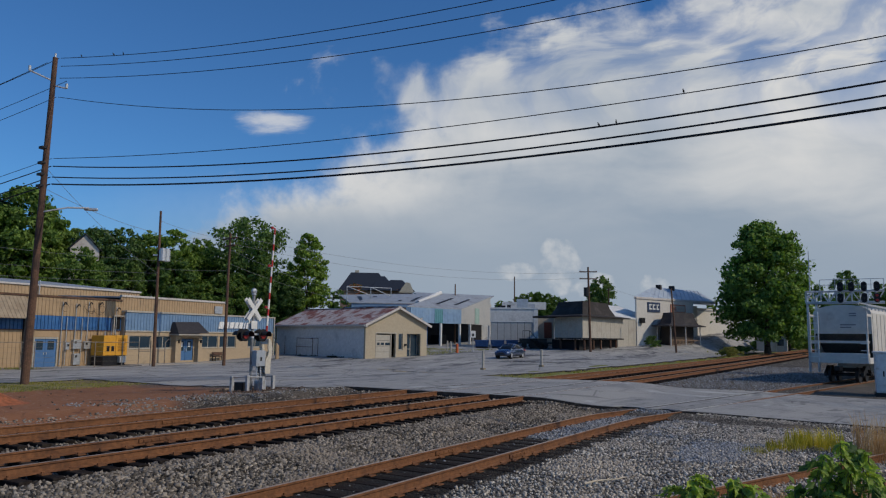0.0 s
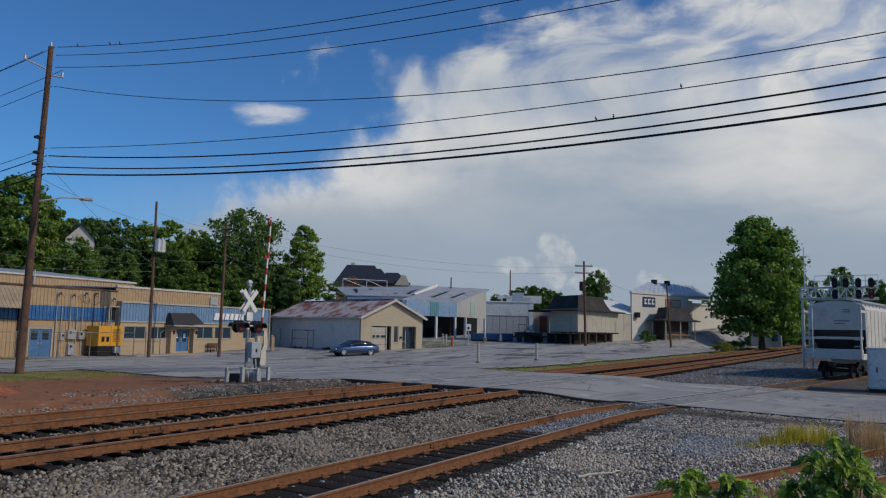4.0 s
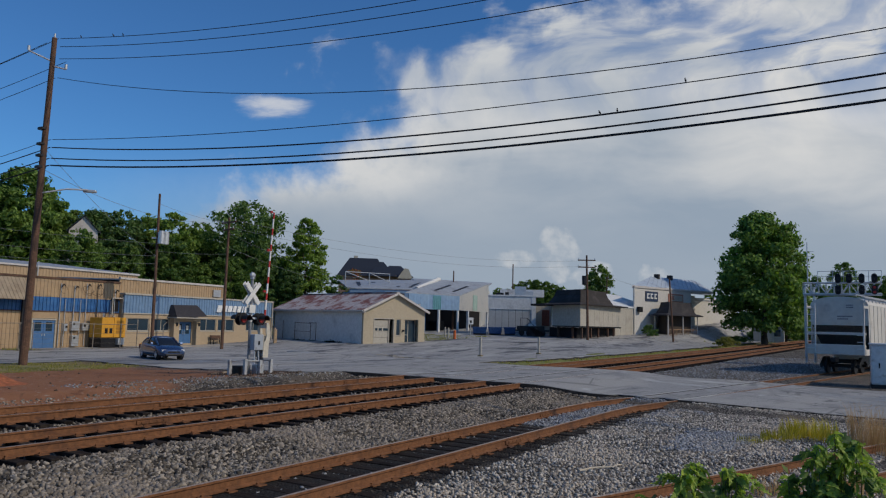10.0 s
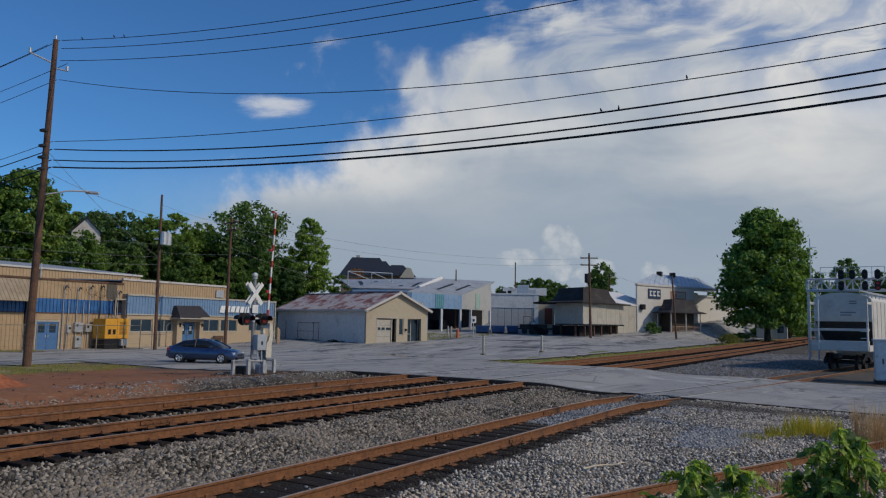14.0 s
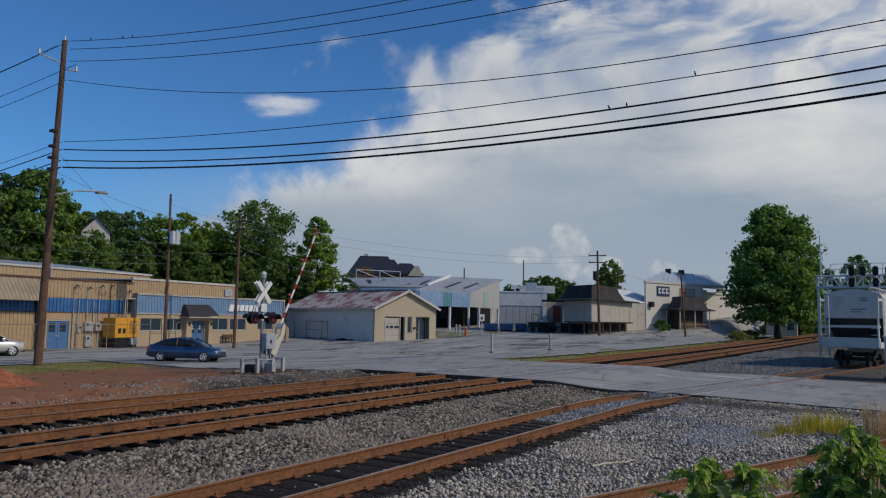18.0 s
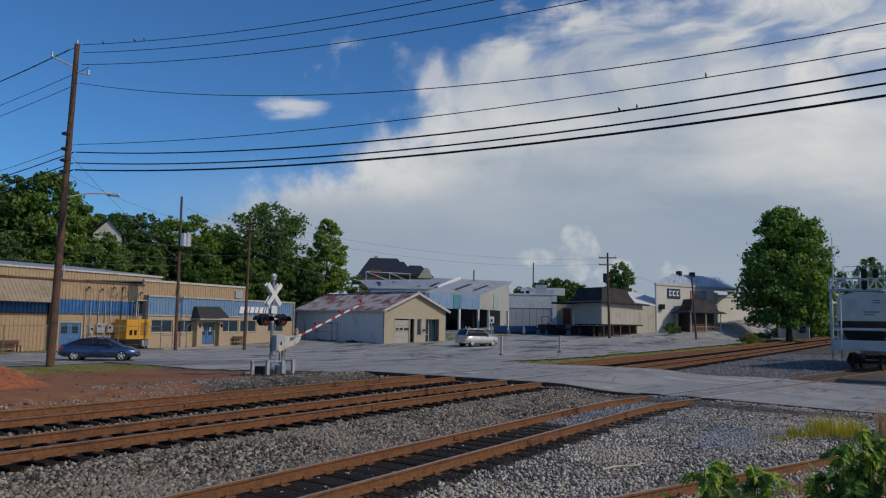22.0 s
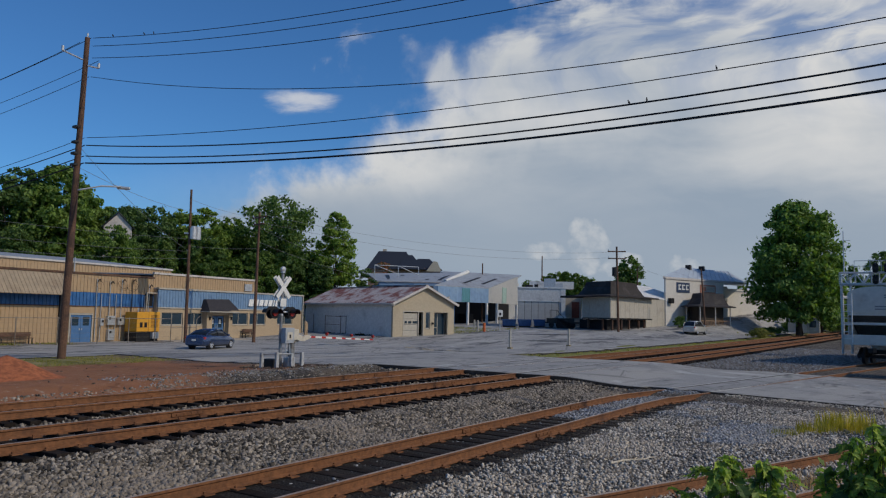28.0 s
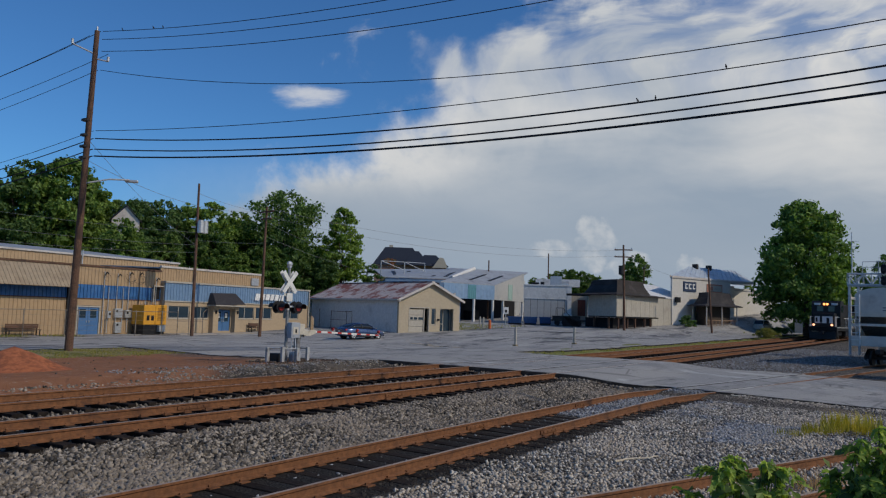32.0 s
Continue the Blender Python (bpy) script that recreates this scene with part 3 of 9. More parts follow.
def track(label, centre, z_of, x0, x1, ties, gaps=(), joints=()):
    """Two rails on ties along centre(x); ties are parts between ties[0] and ties[1] and one joined part past that. gaps: stretches under asphalt."""
    thing = tagged(hold("railway_track", (x0, centre(x0), z_of(x0))), label, "railway track", kind="structure")
    thing.matrix_basis = Matrix.Identity(4)
    xs = [x0 + (x1 - x0) * i / 80 for i in range(81)] if x1 - x0 < 60 else sorted({*[x0 + 2.0 * i for i in range(int((130 - x0) / 2))], *[130 + 15 * i for i in range(int((x1 - 130) / 15) + 1)]})
    def heading(x):
        return math.atan2(centre(x + 0.5) - centre(x - 0.5), 1.0)
    for side in (-0.7535, 0.7535):
        line = []
        for x in xs:
            h = heading(x)
            line.append((x - side * math.sin(h), centre(x) + side * math.cos(h), z_of(x)))
        part("rail", rail_data(line), None, thing)
    rest = bmesh.new()
    x = x0
    while x < x1:
        x += 0.54 + random.uniform(-0.03, 0.03)
        if any(a < x < b for a, b in gaps):
            continue
        m = pose(x, centre(x) + random.uniform(-0.06, 0.06), z_of(x) - 0.185 + random.uniform(-0.012, 0.006), 0, 0, math.degrees(heading(x)) + random.uniform(-1.5, 1.5))
        if ties[0] < x < ties[1]:
            tie = part("tie", tie_data, None, thing)
            tie.matrix_basis = m
            for s in (-0.7535, 0.7535):
                plate = part("tie_plate", plate_data, None, tie)
                plate.matrix_basis = Matrix.Translation((0, s, 0.0))
        elif x < 160:
            bmesh.ops.create_cube(rest, size=1, matrix=m @ Matrix.Translation((0, 0, -0.09)) @ Matrix.Diagonal((0.23, 2.6, 0.18, 1)))
    tagged(part("ties", rest, TIE_WOOD, thing), kind="stuff")
    for x, side in joints:
        h = heading(x)
        bar = part("joint_bar", joint_data, None, thing)
        bar.matrix_basis = pose(x - side * math.sin(h), centre(x) + side * math.cos(h), z_of(x), 0, 0, math.degrees(h))
    return thing


near_line = track("near main line track of rusty rails on dark ties in ballast", lambda x: 13.48 + track_y(x), track_z, -6, 450, (5, 27), [(26.6, 39.2)], [(16.5, -0.7535), (11.0, 0.7535), (21.8, 0.7535)])
far_line = track("far main line track of rusty rails on dark ties in ballast", lambda x: 17.43 + track_y(x), track_z, -6, 450, (9, 27), [(26.6, 39.2)], [(13.5, -0.7535), (23.0, 0.7535)])
siding = track("siding of rusty rails on dark ties in gravel, bending away past the crossing", lambda x: 8.16 + siding_y(x), lambda x: -0.23 + track_z(x) + 0.03 * smoothstep(24, 32, x), -2, 110,
      (2, 27), [(26.2, 39.4)], [(14.6, 0.7535), (15.2, -0.7535), (20.4, 0.7535)])
track("overgrown spur track of rusty rails beside the bushes", lambda x: 3.27 - 0.373 * (x - 12.67) - 0.80, lambda x: -0.28, 5, 24.6, (6, 24))


# rails flush with the asphalt at the crossing, each with a flat dark strip where the wheel flanges run
RAIL_WORN = surface("polished_rail", (0.52, 0.50, 0.48), 0.42, 0.35, 18, 0.15, (0.20, 0.17, 0.15), 1.5, (0.5, 0.75), 0.05)
SLOT = surface("flangeway_dark", (0.035, 0.033, 0.031), 0.9, 0, 14, 0.4, (0.075, 0.07, 0.065), 1.2, (0.5, 0.75), 0.5)


def flush_strip(name, centre, near, far, lift, look_of, thing):
    """A thin strip laid along a track between two offsets from its centre, wherever that lies on the asphalt."""
    verts, faces, last = [], [], False
    for i in range(61):
        x = 26.0 + 14.0 * i / 60
        y = centre(x)
        here = paved(x, y + near) and paved(x, y + far)
        if here:
            k = len(verts)
            for off in (near, far):
                z = paved_z(x, y + off)
                verts += [(x, y + off, z + lift), (x, y + off, z - 0.03)]
            if last:
                faces += [(k - 4, k - 2, k + 2, k), (k - 3, k + 1, k + 3, k - 1), (k - 4, k, k + 1, k - 3), (k - 2, k - 1, k + 3, k + 2)]
        last = here
    if faces:
        part(name, data_of(name, verts, faces, look_of), None, thing)


for line, centre in ((near_line, lambda x: 13.48 + track_y(x)), (far_line, lambda x: 17.43 + track_y(x)), (siding, lambda x: 8.16 + siding_y(x))):
    for flank in (-1, 1):
        flush_strip("rail_head", centre, flank * 0.7535 - 0.036, flank * 0.7535 + 0.036, 0.014, RAIL_WORN, line)
        flush_strip("flangeway", centre, *sorted((flank * 0.64, flank * 0.71)), 0.009, SLOT, line)

# ---- buildings ----
def along(a, b, s, off=0.0):
    """The point s metres from a towards b on plan, off metres to the left of that way."""
    d = Vector((b[0] - a[0], b[1] - a[1])).normalized()
    return a[0] + d.x * s - d.y * off, a[1] + d.y * s + d.x * off


def wall_frame(a, b, z):
    """A pose whose x runs along the wall from a to b, z is up and -y points out to the right-hand side of that way."""
    return pose(a[0], a[1], z, 0, 0, math.degrees(math.atan2(b[1] - a[1], b[0] - a[0])))


def plan_length(a, b):
    return math.hypot(b[0] - a[0], b[1] - a[1])


def ribbed(length, z0, z1, pitch=0.3, depth=0.035, thick=0.12):
    """Ribbed metal siding as one sheet with thickness; x along, outer side -y."""
    outline, x = [], 0.0
    while x < length - 0.01:
        e = min(length, x + pitch)
        w = (e - x) * 0.16
        outline += [(x, 0.0), (e - 2 * w, 0.0), (e - 1.6 * w, -depth), (e - 0.4 * w, -depth)]
        x = e
    outline += [(length, 0.0), (length, thick), (0.0, thick)]
    bm = bmesh.new()
    low = [bm.verts.new((p[0], p[1], z0)) for p in outline]
    top = [bm.verts.new((p[0], p[1], z1)) for p in outline]
    k = len(outline)
    for i in range(k):
        bm.faces.new((low[i], low[(i + 1) % k], top[(i + 1) % k], top[i]))
    bm.faces.new(top), bm.faces.new(low[::-1])
    bmesh.ops.recalc_face_normals(bm, faces=bm.faces[:])
    return bm


def wall_with_holes(length, height, holes, thick=0.25, z0=0.0):
    """A wall with openings (x0, z0, x1, z1) right through it; x along, outer face at y = 0, inner at y = thick."""
    xs = sorted({0.0, length, *[h[0] for h in holes], *[h[2] for h in holes]})
    zs = sorted({z0, height, *[h[1] for h in holes], *[h[3] for h in holes]})
    bm = bmesh.new()
    made = {}
    def vert(x, y, z):
        if (x, y, z) not in made:
            made[x, y, z] = bm.verts.new((x, y, z))
        return made[x, y, z]
    def solid(i, j):
        if not (0 <= i < len(xs) - 1 and 0 <= j < len(zs) - 1):
            return False
        cx, cz = (xs[i] + xs[i + 1]) / 2, (zs[j] + zs[j + 1]) / 2
        return not any(h[0] < cx < h[2] and h[1] < cz < h[3] for h in holes)
    for i in range(len(xs) - 1):
        for j in range(len(zs) - 1):
            if not solid(i, j):
                continue
            x0, x1, a, b = xs[i], xs[i + 1], zs[j], zs[j + 1]
            for y in (0.0, thick):
                bm.faces.new([vert(x0, y, a), vert(x1, y, a), vert(x1, y, b), vert(x0, y, b)])
            for other, p, q in (((i - 1, j), (x0, a), (x0, b)), ((i + 1, j), (x1, a), (x1, b)), ((i, j - 1), (x0, a), (x1, a)), ((i, j + 1), (x0, b), (x1, b))):
                if not solid(*other):
                    bm.faces.new([vert(p[0], 0.0, p[1]), vert(q[0], 0.0, q[1]), vert(q[0], thick, q[1]), vert(p[0], thick, p[1])])
    bmesh.ops.recalc_face_normals(bm, faces=bm.faces[:])
    return bm


def framed_window(parent, m, x0, z0, x1, z1, frame_material, bars=0, inset=0.08, glass=None):
    """A window in an opening of a wall whose pose is m: frame, sill and panes."""
    window = part("window", boxes((x0, inset, z0, x0 + 0.06, inset + 0.08, z1), (x1 - 0.06, inset, z0, x1, inset + 0.08, z1),
                                  (x0 + 0.06, inset, z1 - 0.06, x1 - 0.06, inset + 0.08, z1), (x0 + 0.06, inset, z0, x1 - 0.06, inset + 0.08, z0 + 0.06),
                                  *[(x0 + (x1 - x0) * (i + 1) / (bars + 1) - 0.03, inset, z0 + 0.06, x0 + (x1 - x0) * (i + 1) / (bars + 1) + 0.03, inset + 0.08, z1 - 0.06) for i in range(bars)]),
                  frame_material, parent)
    window.matrix_basis = m
    for i in range(bars + 1):
        a = x0 + (x1 - x0) * i / (bars + 1)
        part("pane", boxes((a + 0.03, inset + 0.03, z0 + 0.03, a + (x1 - x0) / (bars + 1) - 0.03, inset + 0.045, z1 - 0.03)), glass or GLASS, window)
    part("sill", boxes((x0 - 0.04, -0.05, z0 - 0.06, x1 + 0.04, inset, z0 - 0.002)), frame_material, window)
    return window


def slab(corners, z0, z1):
    """A flat plate over a plan; z may be given per corner as a pair list."""
    bm = bmesh.new()
    low = [bm.verts.new((x, y, z0 if not isinstance(z0, (list, tuple)) else z0[i])) for i, (x, y) in enumerate(corners)]
    top = [bm.verts.new((x, y, z1 if not isinstance(z1, (list, tuple)) else z1[i])) for i, (x, y) in enumerate(corners)]
    k = len(corners)
    bm.faces.new(low[::-1]), bm.faces.new(top)
    for i in range(k):
        bm.faces.new((low[i], low[(i + 1) % k], top[(i + 1) % k], top[i]))
    bmesh.ops.recalc_face_normals(bm, faces=bm.faces[:])
    return bm

# ---- long tan building with blue bands ----
def office_building():
    thing = tagged(hold("office_building", (38.84, 54.6, -0.3)), "low tan office with a blue metal band and dark awning", "building")
    thing.matrix_basis = Matrix.Identity(4)
    a, b = (38.84, 54.6), (58.0, 56.64)
    m = wall_frame(a, b, 0)
    length = plan_length(a, b)
    holes = [(0.45, 1.0, 2.75, 2.05), (3.2, 1.0, 5.05, 2.05), (8.4, 1.02, 10.92, 2.12), (11.15, 1.02, 13.45, 2.12), (15.2, 1.04, 17.6, 2.16), (5.85, -0.1, 7.75, 1.85)]
    front = part("wall", wall_with_holes(length, 2.45, holes, 0.25, -0.6), TAN_WALL, thing)
    front.matrix_basis = m
    band = part("blue_band", ribbed(length, 2.5, 4.0, 0.32, 0.04), BLUE_PALE, thing, "faded blue ribbed metal band")
    band.matrix_basis = m
    box_parts("trim", [(-0.05, -0.09, 2.4, length + 0.05, 0.0, 2.5), (-0.05, -0.1, 4.0, length + 0.05, 0.2, 4.14)], CREAM, thing, m)
    depth = 6.0
    for x0, x1, mat in ((0.0, 0.25, TAN_WALL), (length - 0.25, length, TAN_WALL)):
        side = part("wall", boxes((x0, 0.26, -0.6, x1, depth, 4.0)), mat, thing)
        side.matrix_basis = m
    roof = part("roof", slab([(0, 0.2), (length, 0.2), (length, depth), (0, depth)], [4.0, 4.0, 4.2, 4.2], [4.12, 4.12, 4.32, 4.32]), PALE_ROOF, thing)
    roof.matrix_basis = m
    floor_slab = part("floor_slab", boxes((0.3, 0.3, -0.7, length - 0.3, depth, -0.12)), GREY_WALL, thing)
    floor_slab.matrix_basis = m
    back = part("inner_wall", boxes((0.3, 3.4, -0.1, length - 0.3, 3.5, 3.9)), GREY_WALL, thing)
    back.matrix_basis = m
    for x0, z0, x1, z1 in holes[:5]:
        framed_window(thing, m, x0, z0, x1, z1, CREAM, 1)
        blind = part("blind", boxes((x0 + 0.1, 0.3, z1 - 0.35 - 0.2 * random.random(), x1 - 0.1, 0.32, z1)), WHITE, thing)
        blind.matrix_basis = m
    for x0 in (5.9, 6.82):
        door = part("door", boxes((x0, 0.05, -0.1, x0 + 0.88, 0.1, 0.75), (x0, 0.05, 0.75, x0 + 0.2, 0.1, 1.8), (x0 + 0.68, 0.05, 0.75, x0 + 0.88, 0.1, 1.8), (x0 + 0.2, 0.05, 1.62, x0 + 0.68, 0.1, 1.8)), BLUE_DOOR, thing, "blue painted door with a tall pane")
        door.matrix_basis = m
        part("pane", boxes((x0 + 0.2, 0.06, 0.75, x0 + 0.68, 0.075, 1.62)), GLASS, door)
        part("notice", boxes((x0 + 0.3, 0.045, 1.1, x0 + 0.56, 0.055, 1.5)), WHITE, door)
        part("handle", boxes((x0 + (0.78 if x0 < 6.5 else 0.06), -0.02, 0.7, x0 + (0.82 if x0 < 6.5 else 0.10), 0.05, 1.0), bevel=0.01), GALV, door)
    porch = part("porch_surround", boxes((5.1, -0.5, -0.5, 5.75, 0.0, 2.2), (7.85, -0.5, -0.5, 8.3, 0.0, 2.2), (5.75, -0.5, 1.9, 7.85, 0.0, 2.2), bevel=0.01), TAN_WALL, thing)
    porch.matrix_basis = m
    for x in (5.4, 8.1):
        lamp = part("wall_lamp", boxes((x - 0.07, -0.62, 1.45, x + 0.07, -0.5, 1.75), bevel=0.02), BLACK_STEEL, thing)
        lamp.matrix_basis = m
    awning = bmesh.new()
    lo = [awning.verts.new(p) for p in ((4.75, -1.15, 2.25), (8.5, -1.15, 2.33), (8.5, 0, 2.33), (4.75, 0, 2.25))]
    hi = [awning.verts.new(p) for p in ((5.05, -0.35, 3.3), (7.9, -0.35, 3.36), (7.9, 0, 3.36), (5.05, 0, 3.3))]
    awning.faces.new(lo[::-1]), awning.faces.new(hi)
    for i in range(4):
        awning.faces.new((lo[i], lo[(i + 1) % 4], hi[(i + 1) % 4], hi[i]))
    bmesh.ops.recalc_face_normals(awning, faces=awning.faces[:])
    part("awning", awning, DARK_SHINGLE, thing, "dark shingled awning over the doors").matrix_basis = m
    box_parts("fascia", [(4.73, -1.18, 2.14, 8.53, -1.1, 2.24), (4.73, -1.1, 2.14, 4.81, 0, 2.24), (8.45, -1.1, 2.14, 8.53, 0, 2.24)], CREAM, thing, m, "")
    for i, (gap, width) in enumerate(((0, 0.62), (0.80, 0.52), (1.48, 0.55), (2.18, 0.48), (2.82, 0.52), (3.52, 0.16), (3.86, 0.52), (4.52, 0.46))):
        x = 10.75 + gap
        low = 2.86 if i else 2.8
        bar = part("sign_bar", prism([(x, low), (x + width, low), (x + width + 0.16, 3.46), (x + 0.16, 3.46)], 0.1, "y"), surface_cache("sign_pale", (0.70, 0.70, 0.69)), thing, "slanted white sign bar")
        bar.matrix_basis = m @ Matrix.Translation((0, -0.16, 0))
    spout = part("downspout", boxes((length - 0.2, -0.16, -0.4, length - 0.08, -0.05, 4.0)), CREAM, thing)
    spout.matrix_basis = m
    return thing


office_building()


def warehouse():
    thing = tagged(hold("warehouse"), "long tan metal warehouse with a blue stripe and pale roof", "building")
    m = wall_frame((22.0, 53.4), (52.83, 56.69), 0)
    left, end, right = -14.0, 16.85, 29.3
    part("wall", ribbed(9.2 - left, -0.6, 2.43, 0.3, 0.035), TAN, thing).matrix_basis = m @ Matrix.Translation((left, 0, 0))
    part("wall", ribbed(end - 11.1, -0.6, 2.43, 0.3, 0.035), TAN, thing).matrix_basis = m @ Matrix.Translation((11.1, 0, 0))
    part("wall", boxes((9.2, 0.0, 1.9, 11.1, 0.12, 2.43)), TAN, thing).matrix_basis = m
    part("blue_band", ribbed(end - left, 2.44, 3.5, 0.3, 0.06), BLUE, thing, "deep blue ribbed metal band").matrix_basis = m @ Matrix.Translation((left, 0, 0))
    part("wall", ribbed(end - left, 3.51, 4.86, 0.3, 0.035), TAN, thing).matrix_basis = m @ Matrix.Translation((left, 0, 0))
    part("wall", ribbed(right - end, 4.1, 5.26, 0.3, 0.035), TAN, thing).matrix_basis = m @ Matrix.Translation((end, 0.1, 0))
    box_parts("wall", [(right - 0.25, 0.3, -0.2, right, 8.0, 5.2), (left, 0.3, -0.6, left + 0.2, 8, 4.85), (end, 6.2, -0.6, right - 0.25, 6.4, 4.1)], TAN, thing, m, "")
    box_parts("trim", [(left, -0.08, 4.87, end, 0.14, 5.02), (left, -0.06, 2.40, end, -0.037, 2.47)], POLE_WOOD, thing, m, "dark weathered eave trim")
    part("trim", boxes((end, 0.0, 5.27, right + 0.1, 0.24, 5.44)), AGED_WHITE, thing).matrix_basis = m
    part("roof", slab([(left, 0.15), (end, 0.15), (end, 7.9), (left, 7.9)], [4.8, 4.8, 5.0, 5.0], [4.9, 4.9, 5.1, 5.1]), PALE_ROOF, thing).matrix_basis = m
    part("roof", slab([(end, 0.25), (right, 0.25), (right, 7.9), (end, 7.9)], [5.2, 5.2, 5.4, 5.4], [5.3, 5.3, 5.5, 5.5]), PALE_ROOF, thing).matrix_basis = m
    # taller hall behind
    part("wall", ribbed(25.9 - left, 4.0, 6.2, 0.3, 0.035), TAN, thing).matrix_basis = m @ Matrix.Translation((left, 8.0, 0))
    box_parts("wall", [(25.7, 8.13, -0.3, 25.9, 34, 6.2), (left, 8.13, -0.3, left + 0.2, 34, 6.2)], TAN, thing, m, "")
    part("trim", boxes((left, 7.85, 6.2, 26.0, 8.1, 6.34)), AGED_WHITE, thing).matrix_basis = m
    part("roof", slab([(left, 7.9), (26.0, 7.9), (26.0, 21), (left, 21)], [6.26, 6.26, 7.5, 7.5], [6.36, 6.36, 7.6, 7.6]), PALE_ROOF, thing, "pale blue-white metal roof").matrix_basis = m
    part("roof", slab([(left, 21), (26.0, 21), (26.0, 34), (left, 34)], [7.5, 7.5, 6.26, 6.26], [7.6, 7.6, 6.36, 6.36]), PALE_ROOF, thing).matrix_basis = m
    for x in (4.4, 15.0):
        part("vent_pipe", rods(((x, 7.8, 5.0), (x, 7.8, 6.7), 0.05)), GALV, thing).matrix_basis = m
    tilt = math.degrees(math.atan2(1.2, 1.6))
    part("awning", ribbed(8.3 - left, 0, 2.0, 0.3, 0.03, 0.06), surface("weathered_tan_metal", (0.31, 0.245, 0.17), 0.6, 0, 3, 0.12, (0.24, 0.18, 0.12), 0.6, (0.5, 0.75), 0.05), thing, "tan ribbed metal awning").matrix_basis = m @ pose(left, -1.25, 3.22, -tilt, 0, 0)
    box_parts("awning_bracket", [(8.2, -1.15, 3.2, 8.3, 0, 3.28), (8.2, -0.08, 3.2, 8.3, 0, 4.7), (8.2, -0.2, -0.4, 8.32, -0.06, 3.2)], BLACK_STEEL, thing, m, "")
    for x0 in (9.24, 10.16):
        door = part("door", boxes((x0, 0.02, -0.3, x0 + 0.9, 0.07, 0.95), (x0, 0.02, 0.95, x0 + 0.18, 0.07, 1.76), (x0 + 0.72, 0.02, 0.95, x0 + 0.9, 0.07, 1.76), (x0 + 0.18, 0.02, 1.62, x0 + 0.72, 0.07, 1.76)), BLUE_DOOR, thing, "blue double door leaf with a pane")
        door.matrix_basis = m
        part("pane", boxes((x0 + 0.18, 0.03, 0.95, x0 + 0.72, 0.045, 1.62)), GLASS, door)
        part("handle", boxes((x0 + (0.78 if x0 < 10 else 0.06), -0.03, 0.6, x0 + (0.84 if x0 < 10 else 0.12), 0.02, 0.75)), GALV, door)
    box_parts("door_frame", [(9.14, -0.05, -0.3, 9.23, 0.09, 1.88), (11.07, -0.05, -0.3, 11.16, 0.09, 1.88), (9.23, -0.05, 1.77, 11.07, 0.09, 1.88)], CREAM, thing, m, "")
    # meters, cabinets and conduits
    for x0, z0, x1, z1 in ((11.65, 0.95, 11.95, 1.5), (12.3, 1.0, 13.02, 1.72), (13.28, 1.0, 13.98, 1.6), (12.4, -0.2, 12.95, 0.65)):
        box = part("meter_cabinet", boxes((x0, -0.3, z0, x1, -0.04, z1), bevel=0.02), GALV, thing, "grey electrical cabinet")
        box.matrix_basis = m
        part("dial", boxes((x0 + 0.1, -0.32, z1 - 0.3, x0 + 0.28, -0.3, z1 - 0.12), bevel=0.01), BLACK_STEEL, box)
    for x, top in ((11.3, 4.6), (11.75, 3.4), (12.5, 4.5), (13.1, 3.4), (13.6, 4.7), (14.6, 4.75), (15.9, 3.4), (16.3, 4.4)):
        pipe = part("conduit", rods(((x, -0.12, -0.2 if x < 14 else 2.0), (x, -0.12, top), 0.03)), GALV if x != 14.6 else BLACK_STEEL, thing)
        pipe.matrix_basis = m
        if top > 4.2:
            part("weatherhead", rods(((x, -0.12, top - 0.3), (x + 0.16, -0.2, top - 0.05), 0.045), ((x + 0.16, -0.2, top - 0.05), (x + 0.26, -0.24, top - 0.22), 0.04)), BLACK_STEEL, pipe)
    for i, x in enumerate((11.5, 13.2, 13.8, 14.3, 14.8)):
        loop, last = bmesh.new(), None
        for j in range(13):
            ang = 1.6 * math.pi * j / 12 + i
            p = (x + 0.3 * math.cos(ang) + 0.06 * j * (i % 2), -0.2, 4.1 + 0.28 * math.sin(ang) + 0.1 * math.sin(3 * x))
            if last:
                rod(loop, last, p, 0.013, sides=5)
            last = p
        part("service_wire", loop, WIRE, thing).matrix_basis = m
    # thin black plate on the wall, painted in place of a shaded recess
    part("recess_shade", boxes((15.95, -0.03, 2.56, 16.75, -0.036 + 0.0, 3.6)), DARK, thing).matrix_basis = m @ Matrix.Translation((0, -0.03, 0))
    box_parts("recess_post", [(15.85, -0.4, 2.3, 15.93, -0.3, 3.7), (16.85, -0.45, 0.4, 16.95, -0.35, 3.75), (15.93, -0.4, 3.62, 16.85, -0.3, 3.7)], CREAM, thing, m, "")
    part("wall_vent", boxes((27.8, -0.08, 4.25, 28.8, 0.06, 4.95), bevel=0.02), GALV, thing).matrix_basis = m
    return thing


warehouse()


